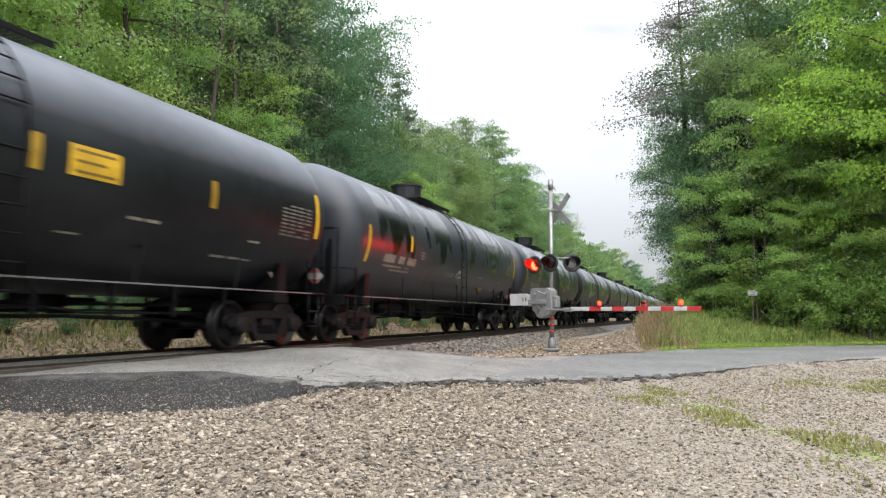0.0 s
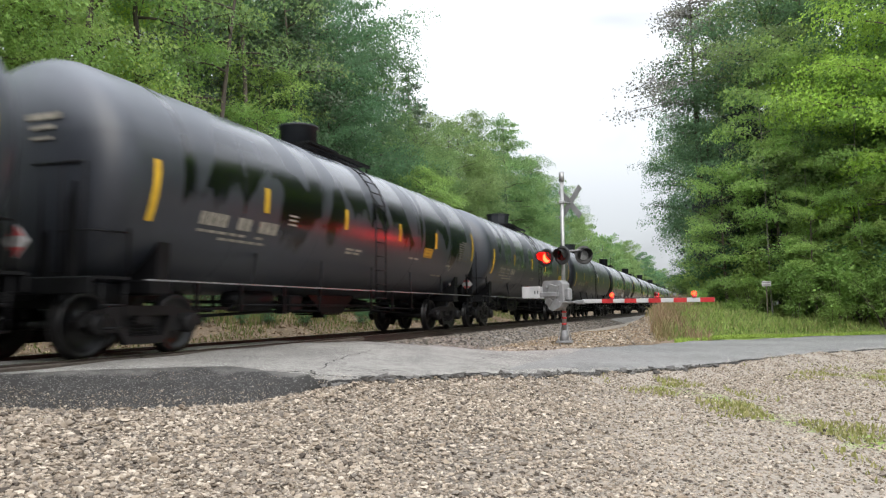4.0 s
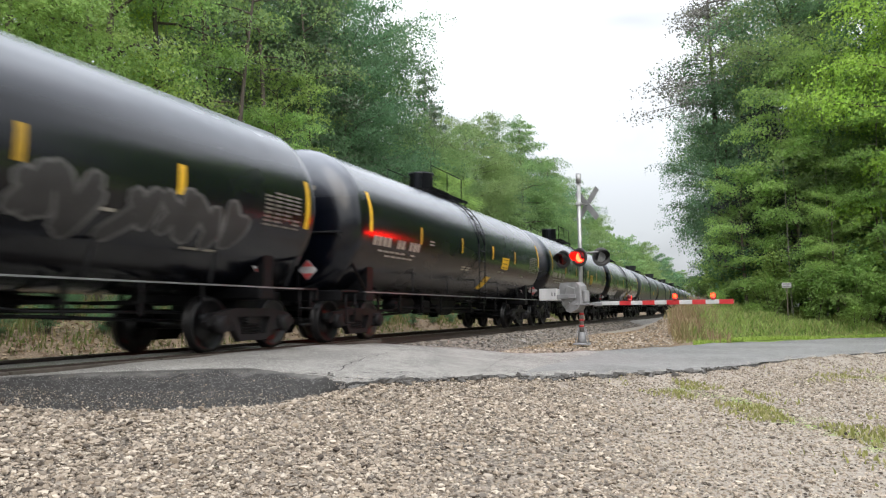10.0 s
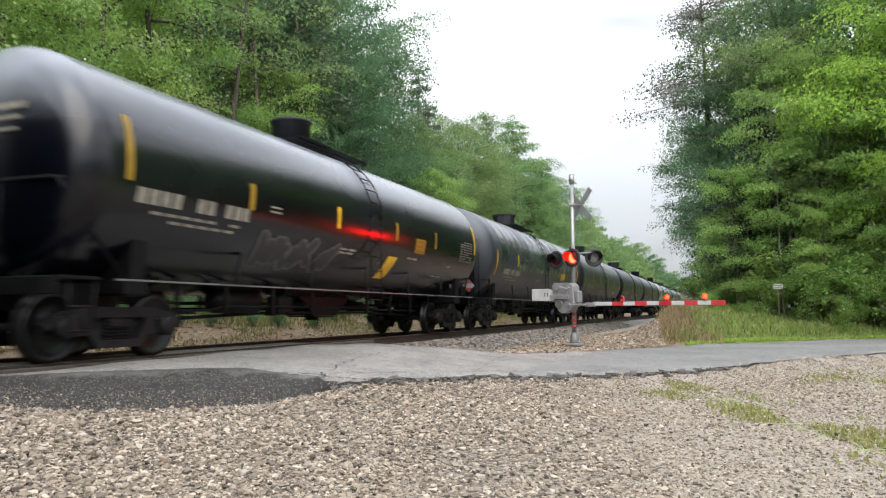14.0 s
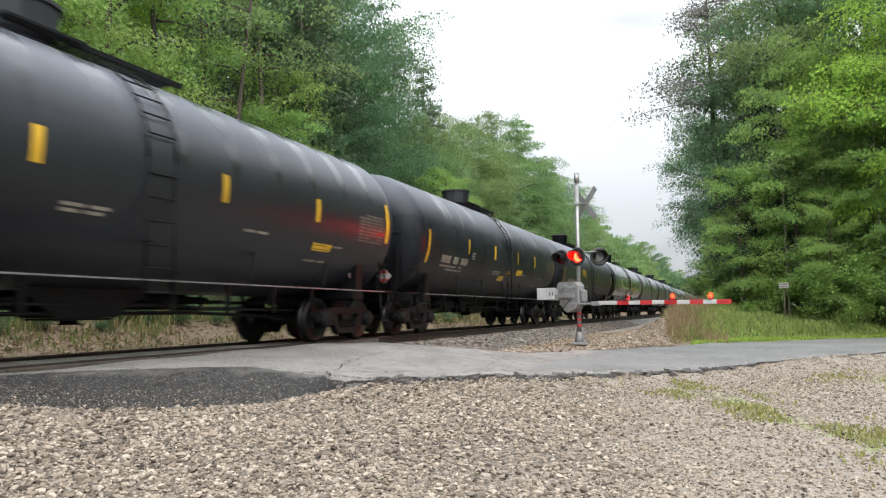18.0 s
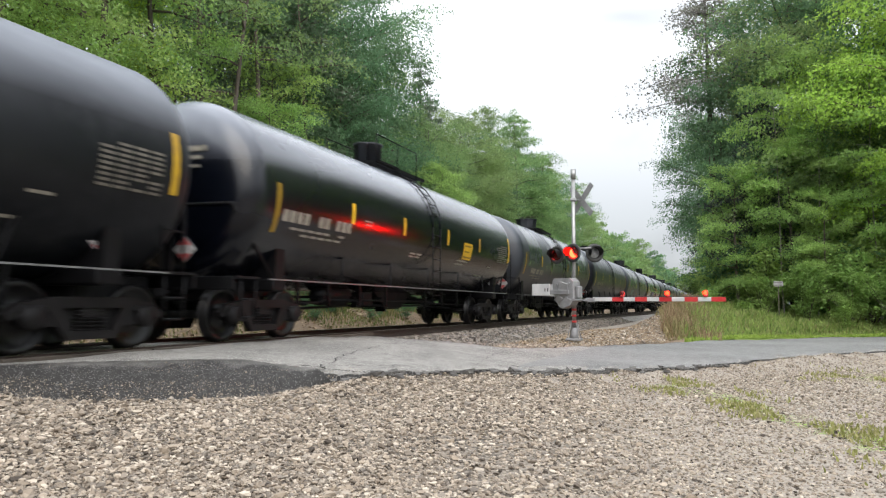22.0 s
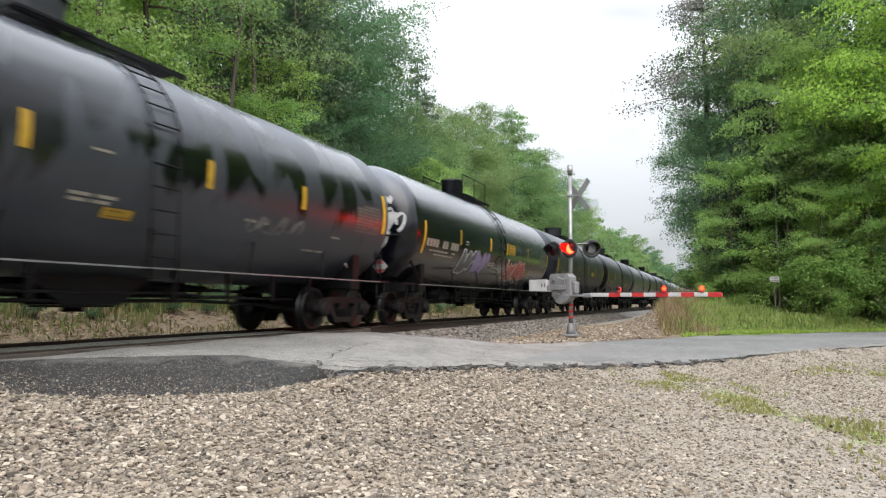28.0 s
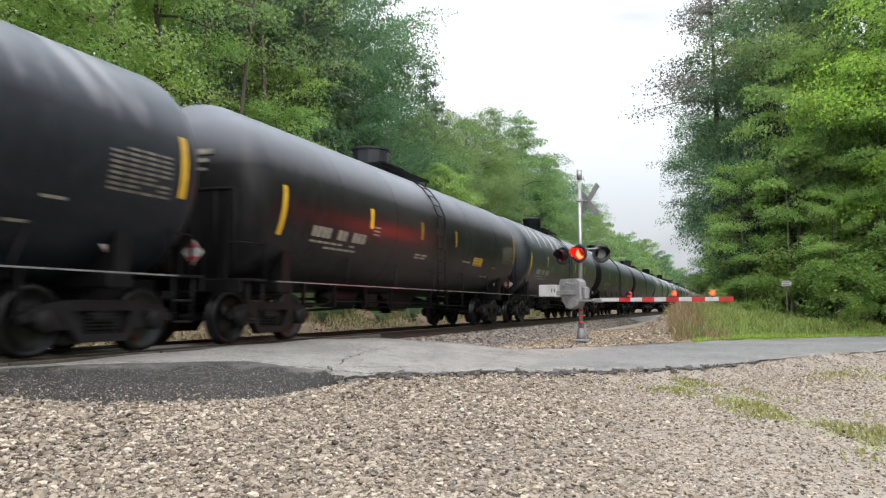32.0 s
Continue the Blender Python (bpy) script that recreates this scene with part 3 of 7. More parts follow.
def build_ground():
    xs = grid_lines([(-700, 0), (-80, 60), (-25, 5), (-10, 1), (0, 0.4), (13, 0.25), (26, 1), (80, 5), (700, 60)])
    ys = grid_lines([(-400, 0), (-40, 40), (-6, 2), (2, 0.5), (40, 0.35), (80, 2), (300, 10), (900, 60)])
    X, Y = np.meshgrid(xs, ys)
    Z = ground_z(X, Y)
    nx, ny = len(xs), len(ys)
    idx = np.arange(nx * ny).reshape(ny, nx)
    quads = np.stack([idx[:-1, :-1], idx[:-1, 1:], idx[1:, 1:], idx[1:, :-1]], -1).reshape(-1, 4)
    me = quick_mesh("ground", np.stack([X, Y, Z], -1).reshape(-1, 3), quads, ground_material(), True)
    x, y = X.ravel(), Y.ravel()
    fx, fy = np.array(FAR_EDGE, float).T
    beyond = y - np.interp(x, fx[::-1], fy[::-1])
    gravel = np.where(x > 0.5, np.where(beyond < -0.3, 1.0, 1 - smooth(x, 3.4, 4.6)), 0.0) * (1 - 0.6 * smooth(x, 13, 17))
    tuft = 0.56 * np.exp(-(((x - 9.9 + 0.5 * (y - 8.3)) / 0.6) ** 2)) * smooth(y, 5, 7) * (1 - smooth(y, 12, 13.5))
    tuft = np.maximum(tuft, 0.6 * np.exp(-(((x - 11.6) / 1.2) ** 2) - ((y - 15.2) / 1.6) ** 2))
    grass = np.where(x > 0, smooth(x, 7.2, 8.4) * smooth(beyond, -0.9, -0.3), 0.42 * smooth(-x, 3, 6))
    grass = np.maximum(grass, np.where(beyond < 0, np.maximum(tuft, smooth(x, 12.5, 16) * smooth(y, 6, 9) * (1 - smooth(x, 20, 24))), 0))
    dust = 0.7 * smooth(x + 0.25 * y, 7.8, 11.0)
    col = np.stack([gravel, grass, dust, 0 * x + 1], -1).astype(np.float32)
    at = me.color_attributes.new("zone", "FLOAT_COLOR", "POINT")
    at.data.foreach_set("color", col.ravel())
    tagged(new("ground", me), "gravel lot, leaf litter and grassy verge", "ground", kind="structure")


def strip(name, far, near, material, label, category, across=10, along=6, drop=0.12, rough=0.02, zf=None, ragged=0.06, side_material=None):
    """A paved strip between two edges, with thickness and a crumbled near edge."""
    far, near = np.array(far, float), np.array(near, float)
    t = np.linspace(0, len(far) - 1, (len(far) - 1) * along + 1)
    k = np.arange(len(far))
    F = np.stack([np.interp(t, k, far[:, i]) for i in (0, 1)], 1)
    N = np.stack([np.interp(t, k, near[:, i]) for i in (0, 1)], 1)
    rng = np.random.default_rng(5)
    out = (N - F) / np.linalg.norm(N - F, axis=1)[:, None]
    jag = np.repeat(rng.normal(0, ragged, len(t) // 3 + 2), 3)[:len(t)] * 0.6 + rng.normal(0, ragged * 0.5, len(t))
    u = np.linspace(0, 1, across + 1)
    P = N[:, None] * (1 - u)[None, :, None] + F[:, None] * u[None, :, None]
    P[:, 0] += out * jag[:, None]
    P[:, 1] += out * jag[:, None] * 0.3
    P[:, -1] += out * (rng.normal(0, ragged * 0.5, len(t)))[:, None]
    z = (zf or road_z)(P[..., 0]) + rough * np.sin(P[..., 0] * 2.1 + P[..., 1]) * np.sin(P[..., 1] * 1.7)
    z[:, 0] -= 0.03 + 0.02 * rng.random(len(t))
    top = np.concatenate([P, z[..., None]], -1)
    low = top[:, [0, -1]].copy()
    low[..., 2] -= drop
    low[:, 0, :2] += out * (0.02 + 0.05 * rng.random(len(t)))[:, None]
    full = np.concatenate([low[:, :1], top, low[:, 1:]], 1)
    n, m = full.shape[:2]
    idx = np.arange(n * m).reshape(n, m)
    quads = np.stack([idx[:-1, :-1], idx[1:, :-1], idx[1:, 1:], idx[:-1, 1:]], -1).reshape(-1, 4)
    me = quick_mesh(name, full.reshape(-1, 3), quads, material, True)
    bm = bmesh.new()
    bm.from_mesh(me)
    bmesh.ops.recalc_face_normals(bm, faces=bm.faces)
    if sum(f.normal.z for f in bm.faces) < 0:
        bmesh.ops.reverse_faces(bm, faces=bm.faces)
    bm.to_mesh(me)
    bm.free()
    if side_material is not None:
        me.materials.append(side_material)
        for k in range(n - 1):
            me.polygons[k * (m - 1)].material_index = 1
    return tagged(new(name, me), label, category, kind="structure")


def build_roads():
    strip("road", FAR_EDGE, NEAR_EDGE, M_ASPHALT, "worn grey asphalt road climbing to the rails", "road", across=14, along=14, ragged=0.11, side_material=M_APRON)
    grey_far = [(40, 36), (22, 32.2), (14.2, 29.7), (11.2, 28.5), (8.2, 25.4), (6.75, 22.0), (5.75, 19.3)]
    grey_near = [(40, 28.6), (22, 25.6), (12.7, 21.6), (10.0, 18.6), (8.3, 14.85), (6.95, 13.55), (5.35, 11.65)]
    strip("road_overlay", grey_far, grey_near, M_OVERLAY, "smoother grey asphalt overlay ending in a ragged seam", "road", across=14, along=22, drop=0.012, ragged=0.05, zf=lambda x: road_z(x) + 0.012)
    strip("road_between_rails", [(0.64, 13.4), (0.64, 6), (0.64, -2)], [(-0.64, 13.2), (-0.64, 6), (-0.64, -3)], M_ASPHALT, "asphalt filling between the two rails", "road", 4, 12, rough=0.006, ragged=0.01)
    strip("road_beyond_track", [(-0.9, 7.0), (-8, 2.5), (-20, -6)], [(-0.9, -4), (-8, -8), (-20, -15)], M_ASPHALT, "asphalt road going on past the rails", "road", 6, 6)
    # dark patch that slopes from the road's lip to the gravel
    top = [(1.18, 4.3), (1.36, 5.25), (1.57, 6.0), (2.1, 7.1), (2.6, 7.9), (3.2, 8.05), (3.6, 8.18)]
    foot = [(1.55, 3.9), (1.78, 4.65), (2.2, 5.05), (2.62, 5.55), (3.05, 6.1), (3.4, 6.95), (3.85, 8.2)]
    ob = strip("asphalt_apron", top, foot, apron_material(), "dark crumbling asphalt apron sloping off the road", "road", 6, 8, rough=0.0, ragged=0.07)
    me = ob.data
    n = len(top) * 8 - 7
    co = np.zeros(len(me.vertices) * 3)
    me.vertices.foreach_get("co", co)
    co = co.reshape(n, -1, 3)
    m = co.shape[1]
    for j in range(m):
        f = max(0.0, min(1.0, (j - 1) / (m - 3)))
        zt = road_z(co[:, m - 2, 0]) + 0.012
        zb = ground_z(co[:, 1, 0], co[:, 1, 1]) - 0.02
        zz = zb + (zt - zb) * (f ** 0.8) + (0.03 * np.sin(co[:, j, 0] * 5 + 1.3 * j) * np.sin(co[:, j, 1] * 4 + j) + 0.02 * np.sin(co[:, j, 0] * 17 + j) * np.sin(co[:, j, 1] * 13)) * (0 < f < 1)
        co[:, j, 2] = zz - (0.1 if j in (0, m - 1) else 0)
    me.vertices.foreach_set("co", co.ravel())
    me.update()
    across = np.tile(np.clip((np.arange(m) - 1) / (m - 3), 0, 1), n)
    at = me.color_attributes.new("across", "FLOAT_COLOR", "POINT")
    at.data.foreach_set("color", np.stack([across, across, across, 0 * across + 1], -1).astype(np.float32).ravel())


def apron_material():
    """Dark patching tar that thins out into the old grey asphalt at the top, and into dusty grit at the foot."""
    m, n, l, b = node_material("dark_tar_patch")
    at = n.new("ShaderNodeVertexColor")
    at.layer_name = "across"
    sep = n.new("ShaderNodeSeparateColor")
    l.new(at.outputs["Color"], sep.inputs["Color"])
    big, mid, pit = grain(n, l, 1.1, 6.0), grain(n, l, 6.0, 6.0), grain(n, l, 70.0, 4.0)
    v = n.new("ShaderNodeTexVoronoi")
    v.inputs["Scale"].default_value = 75.0
    tc = n.new("ShaderNodeTexCoord")
    l.new(tc.outputs["Object"], v.inputs["Vector"])
    vs = n.new("ShaderNodeSeparateColor")
    l.new(v.outputs["Color"], vs.inputs["Color"])
    tar = mixed(n, l, mid.outputs["Fac"], (0.008, 0.0076, 0.0072), (0.046, 0.043, 0.040))
    tar = mixed(n, l, ramp(n, l, vs.outputs["Red"], [(0.88, (0, 0, 0)), (0.93, (1, 1, 1))]).outputs["Color"], tar, (0.15, 0.144, 0.138))
    grey = mixed(n, l, mid.outputs["Fac"], (0.12, 0.114, 0.107), (0.25, 0.238, 0.22))
    def shift(sock, gain, source, less):
        q = n.new("ShaderNodeMath")
        q.operation = "MULTIPLY_ADD"
        q.inputs[1].default_value = gain
        l.new(source, q.inputs[0])
        w = n.new("ShaderNodeMath")
        w.operation = "SUBTRACT"
        w.inputs[1].default_value = less
        l.new(sock, w.inputs[0])
        l.new(w.outputs["Value"], q.inputs[2])
        return q.outputs["Value"]
    high = shift(sep.outputs["Red"], 1.1, big.outputs["Fac"], 0.55)
    c = mixed(n, l, ramp(n, l, high, [(0.78, (0, 0, 0)), (1.0, (0.8, 0.8, 0.8))]).outputs["Color"], tar, grey)
    low = shift(sep.outputs["Red"], 0.5, mid.outputs["Fac"], 0.25)
    c = mixed(n, l, ramp(n, l, low, [(0.0, (0.5, 0.5, 0.5)), (0.08, (0, 0, 0))]).outputs["Color"], c, (0.24, 0.21, 0.18))
    l.new(c, b.inputs["Base Color"])
    b.inputs["Roughness"].default_value = 0.92
    bump(n, l, pit.outputs["Fac"], 0.8, 0.03, b)
    return m


def build_chunks():
    """Broken bits of asphalt along the road's crumbled lip."""
    rng = np.random.default_rng(17)
    nx, ny = np.array(NEAR_EDGE, float).T
    x = rng.uniform(1.6, 9.0, 420)
    y = np.interp(x, nx[::-1], ny[::-1]) - rng.exponential(0.1, len(x)) + 0.03
    size = rng.lognormal(-3.5, 0.5, len(x)).clip(0.012, 0.085)
    pebbles("asphalt_chunks", np.stack([x, y, ground_z(x, y) + 0.025 + size * 0.25], -1), size, M_CHUNK, "broken dark asphalt bits along the road's lip", 15, 0.45)


def build_track():
    # ballast bed
    xs = [-3.0, -2.3, -1.75, -0.6, 0.6, 1.75, 2.3, 3.0]
    zs = [-0.62, -0.4, -0.2, -0.24, -0.24, -0.2, -0.4, -0.62]
    ys = grid_lines([(-80, 0), (13.2, 4), (60, 1), (TRACK_FAR, 20)])
    V = [(x + 0.05 * math.sin(y * 3 + x), y, -0.8 if x > 1.5 and y < 13.4 else z + 0.02 * math.sin(y * 2.3 + x * 5)) for y in ys for x, z in zip(xs, zs)]
    w = len(xs)
    Q = [(j * w + i, j * w + i + 1, (j + 1) * w + i + 1, (j + 1) * w + i) for j in range(len(ys) - 1) for i in range(w - 1)]
    tagged(new("ballast_bed", quick_mesh("ballast_bed", V, Q, M_BALLAST)), "grey stone ballast bed under the rails", "ballast", kind="structure")
    track = tagged(empty("track", Matrix.Translation((0, 0, 0))), "single railway track with rusty rails and timber ties", "railway track", kind="structure")
    for side in (-1, 1):
        bm = bmesh.new()
        prof = [(-0.07, -0.17), (0.07, -0.17), (0.07, -0.155), (0.012, -0.135), (0.012, -0.05), (0.036, -0.035), (0.036, -0.006), (0.028, -0.002), (-0.028, -0.002), (-0.036, -0.006), (-0.036, -0.035), (-0.012, -0.05), (-0.012, -0.135), (-0.07, -0.155)]
        a = [bm.verts.new((side * 0.753 + x, -80, z)) for x, z in prof]
        b = [bm.verts.new((side * 0.753 + x, TRACK_FAR, z)) for x, z in prof]
        for i in range(len(prof)):
            j = (i + 1) % len(prof)
            bm.faces.new((a[i], a[j], b[j], b[i]))
        bm.faces.new(a), bm.faces.new(b)
        bmesh.ops.recalc_face_normals(bm, faces=bm.faces)
        rail = part("rail", bm, M_RAIL, track)
        part("rail_head", box(bmesh.new(), (side * 0.753, (TRACK_FAR - 80) / 2, -0.0005), (0.05, TRACK_FAR + 80, 0.003)), M_RAILTOP, rail, "polished running surface")
        # timbers beside the rail through the crossing
        for x0, wd in ((0.753 + 0.115, 0.13),) if side > 0 else ((0.753 + 0.115, 0.13),):
            y = -4.0
            while y < 13.0:
                part("crossing_timber", box(bmesh.new(), (side * x0, y + 1.2, -0.085), (wd, 2.36, 0.12), bevel=0.012), M_TIMBER, track, "dark timber flangeway board")
                y += 2.4
    tie = shared("tie", lambda: box(bmesh.new(), (0, 0, 0), (2.6, 0.22, 0.16), bevel=0.015), M_TIMBER)
    y = 13.9
    while y < 72:
        ob = part("tie", tie, None, track)
        ob.location = (0.03 * math.sin(y * 5), y, -0.255)
        y += 0.5
    bm = bmesh.new()
    while y < 260:
        box(bm, (0, y, -0.255), (2.6, 0.22, 0.16))
        y += 0.5
    tagged(part("far_ties", bm, M_TIMBER, track), kind="stuff")


def pebbles(name, P, size, material, label, seed, flat=0.65, faceted=True):
    """Loose stones at the given places: jittered six-sided lumps, or rounded twenty-sided ones."""
    rng = np.random.default_rng(seed)
    n = len(P)
    if faceted:
        base = np.array([(x, y, z) for x in (-1, 1) for y in (-1, 1) for z in (-1, 1)], float) * 0.75
        faces = np.array([(0, 1, 3, 2), (4, 6, 7, 5), (0, 4, 5, 1), (2, 3, 7, 6), (0, 2, 6, 4), (1, 5, 7, 3)])
    else:
        bm = bmesh.new()
        bmesh.ops.create_icosphere(bm, subdivisions=1, radius=1.0)
        base = np.array([v.co for v in bm.verts])
        faces = np.array([[v.index for v in f.verts] for f in bm.faces])
        bm.free()
    k = len(base)
    V = base[None] * (1 + rng.normal(0, 0.2, (n, k, 1))) + rng.normal(0, 0.14, (n, k, 3))
    a = rng.random(n) * 6.283
    c, s = np.cos(a)[:, None], np.sin(a)[:, None]
    x, y, z = V[..., 0] * rng.uniform(0.9, 1.6, (n, 1)), V[..., 1], V[..., 2] * flat * rng.uniform(0.7, 1.2, (n, 1))
    tilt = rng.normal(0, 0.5, (n, 1))
    y, z = y * np.cos(tilt) - z * np.sin(tilt), y * np.sin(tilt) + z * np.cos(tilt)
    V = np.stack([x * c - y * s, x * s + y * c, z], -1) * np.asarray(size)[:, None, None] + P[:, None]
    F = (faces[None] + k * np.arange(n)[:, None, None]).reshape(-1, faces.shape[1])
    return tagged(new(name, quick_mesh(name, V.reshape(-1, 3), F, material)), label, "stones", kind="stuff")


def build_stones():
    rng = np.random.default_rng(11)
    x, y = rng.uniform(0.8, 13.5, 420000), 2.6 + rng.random(420000) ** 1.5 * 18.4
    keep = ~in_road(x, y, -0.02) & (y > 2.6 + 0.3 * (x - 3.2)) & (y < 14 + (x - 6) * 1.2)
    foot_y = np.interp(x, [1.55, 1.78, 2.2, 2.62, 3.05, 3.4, 3.85], [3.9, 4.65, 5.05, 5.55, 6.1, 6.95, 8.4])
    apron = (x < 3.85) & (y > foot_y) & (y < 10)
    keep &= ~apron | (rng.random(len(x)) < 0.02 + 0.5 * np.exp(-(y - foot_y) / 0.16))
    thin = smooth(0.5 + 0.5 * np.sin(x * 1.1 + 0.6 * y) * np.sin(0.8 * y - x * 0.5), 0.02, 0.35)
    keep &= rng.random(len(x)) < 0.45 + 0.55 * thin
    x, y = x[keep][:118000], y[keep][:118000]
    worn = smooth(x + 0.25 * y, 8.0, 11.0)
    size = rng.lognormal(-4.28, 0.36, len(x)).clip(0.006, 0.034) * (1 - 0.35 * worn)
    z = ground_z(x, y) + size * (rng.uniform(-0.2, 0.95, len(x)) - 0.22 * worn)
    near = np.hypot(x - 8.0, y) < 8.6
    P = np.stack([x, y, z], -1)
    pebbles("gravel", P[near], size[near], M_STONE, "loose tan and grey gravel stones", 3, 0.68, False)
    pebbles("gravel", P[~near], size[~near], M_STONE, "finer tan and grey gravel stones", 5, 0.6)
    u, k = rng.random(5200), rng.uniform(0, 5.99, 5200)
    top = np.array([(1.18, 4.3), (1.36, 5.25), (1.57, 6.0), (2.1, 7.1), (2.65, 7.95), (3.4, 8.2), (4.0, 8.9)])
    foot = np.array([(1.55, 3.9), (1.78, 4.65), (2.2, 5.05), (2.62, 5.55), (3.05, 6.1), (3.4, 6.95), (3.85, 8.4)])
    a = np.stack([np.interp(k, np.arange(7), top[:, i]) for i in (0, 1)], 1)
    b = np.stack([np.interp(k, np.arange(7), foot[:, i]) for i in (0, 1)], 1)
    p = b + (a - b) * u[:, None]
    zb, zt = ground_z(b[:, 0], b[:, 1]) - 0.02, road_z(a[:, 0]) + 0.012
    size = rng.lognormal(-5.8, 0.45, len(u)).clip(0.002, 0.011) * (1.5 - u)
    pebbles("apron_grit", np.stack([p[:, 0], p[:, 1], zb + (zt - zb) * u ** 0.8 + 0.004], -1), size, M_STONE, "loose grit scattered on the dark asphalt", 8)
    x, y = rng.uniform(1.1, 3.1, 11000), 13.5 + rng.random(11000) ** 1.6 * 40
    keep = ~in_road(x, y, 0.05)
    x, y = x[keep], y[keep]
    size = rng.lognormal(-3.4, 0.3, len(x)).clip(0.015, 0.06)
    z = np.interp(x, [1.1, 1.75, 2.3, 3.1], [-0.2, -0.2, -0.4, -0.6]) + size * 0.2
    pebbles("ballast_stones", np.stack([x, y, z], -1), size, M_BALSTONE, "grey crushed ballast stones beside the rail", 4)
    x, y = rng.uniform(2.6, 7.0, 9000), rng.uniform(15.5, 31, 9000)
    keep = ~in_road(x, y, 0.1)
    x, y = x[keep], y[keep]
    size = rng.lognormal(-3.8, 0.3, len(x)).clip(0.01, 0.05)
    pebbles("shoulder_gravel", np.stack([x, y, ground_z(x, y) + size * 0.2], -1), size, M_STONE, "tan gravel at the foot of the signal mast", 6)


def build_cracks():
    """Tar-dark cracks and potholes in the road, lying a few millimetres proud."""
    road = bpy.data.objects["road"]
    rng = random.Random(12)
    def ribbon(pts, w):
        bm = bmesh.new()
        last = None
        fine = []
        for (x0, y0), (x1, y1) in zip(pts, pts[1:]):
            for i in range(6):
                fine.append((x0 + (x1 - x0) * i / 6 + rng.gauss(0, 0.03), y0 + (y1 - y0) * i / 6 + rng.gauss(0, 0.04)))
        for i, (x, y) in enumerate(fine):
            ww = w * rng.uniform(0.15, 1.0)
            z = float(road_z(x) + 0.02 * math.sin(x * 2.1 + y) * math.sin(y * 1.7)) + 0.007
            pair = (bm.verts.new((x - ww, y - ww * 0.6, z)), bm.verts.new((x + ww, y + ww * 0.6, z)))
            if last:
                bm.faces.new((last[0], last[1], pair[1], pair[0]))
            last = pair
        part("crack", bm, M_CRACK, road, "dark crack in the asphalt")
    ribbon([(3.62, 8.25), (3.4, 8.75), (3.1, 9.7), (2.8, 11.0), (2.55, 12.5)], 0.016)
    ribbon([(3.3, 8.12), (3.5, 8.35), (3.95, 8.6), (4.2, 9.0)], 0.03)
    ribbon([(4.2, 9.75), (4.0, 9.5), (3.75, 9.2), (3.55, 8.8)], 0.02)
    ribbon([(4.9, 11.2), (4.6, 12.6), (4.5, 14.0), (4.45, 15.4)], 0.014)
    ribbon([(6.2, 12.75), (5.6, 12.3), (5.15, 11.75), (4.6, 10.6)], 0.02)
    ribbon([(8.0, 14.75), (7.4, 14.2), (6.8, 13.75), (6.2, 12.9)], 0.025)
    ribbon([(8.6, 19.5), (8.0, 18.4), (7.7, 18.3)], 0.05)
    ribbon([(10.4, 20.3), (9.9, 19.3), (9.6, 18.7)], 0.10)
    ribbon([(6.5, 15.5), (6.1, 16.6), (5.4, 17.6)], 0.012)


build_ground()
build_roads()
build_cracks()
build_track()

# ---- tank cars ----
# couplings between the cars: metres along the track at the start
SPEED = 10.0
JOINT = [-2.9, 13.6, 29.8, 46.4, 62.8, 79.2, 95.7, 112.2, 129.1, 145.7, 162.0, 178.8, 195.6, 212.1, 229.0, 245.8, 262.4, 279.1, 295.8, 312.4, 329.0]
PITCH = 16.6
R, ZC = 1.655, 2.585
HALF = 7.72          # half of the shell, to the crown of the head
SEAM = 7.13          # where head and barrel meet
NOSE = 0.2           # the leading end is that much longer


def head_depth(r):
    """How far the dished head stands out past the seam at radius r: flat in the middle, turned sharply at the rim."""
    return (HALF - SEAM) * max(0.0, 1 - (r / R) ** 4.0) ** (1 / 2.5)


def shell_profile():
    prof = [(0.0, -HALF)]
    for q in (0.25, 0.45, 0.62, 0.75, 0.85, 0.9, 0.94, 0.97, 0.988, 0.997):
        prof.append((R * q, -SEAM - head_depth(R * q)))
    prof += [(R, -SEAM), (R, -SEAM + 0.05), (R, -5.2), (R, -3.5), (R, -1.75), (R, 0.0)]
    tail = [(r, -y) for r, y in reversed(prof[:-1])]
    return [(r, y - (NOSE if y < -7 else 0)) for r, y in prof] + tail


def tank_mesh():
    return lathe(bmesh.new(), shell_profile(), (0, 0, ZC), "Y", 56)


def seam_mesh(ys):
    """Low weld beads round the barrel."""
    bm = bmesh.new()
    for y in ys:
        lathe(bm, [(R - 0.004, y - 0.03), (R + 0.005, y - 0.012), (R + 0.005, y + 0.012), (R - 0.004, y + 0.03)], (0, 0, ZC), "Y", 48, caps=False)
    return bm


def on_shell(y, a, lift=0.008):
    """A point on the barrel: y along, a degrees above the height of 2.66 m (68: near the crown)."""
    b = math.asin(max(-1.0, min(1.0, (2.66 - ZC + 1.54 * math.sin(radians(a))) / R)))
    return ((R + lift) * math.cos(b), y, ZC + (R + lift) * math.sin(b))


def patch(bm, y0, y1, a0, a1, lift=0.008, n=4):
    rows = [[bm.verts.new(on_shell(y, a0 + (a1 - a0) * i / n, lift)) for y in (y0, y1)] for i in range(n + 1)]
    for r, s in zip(rows, rows[1:]):
        bm.faces.new((r[0], r[1], s[1], s[0]))
    return bm


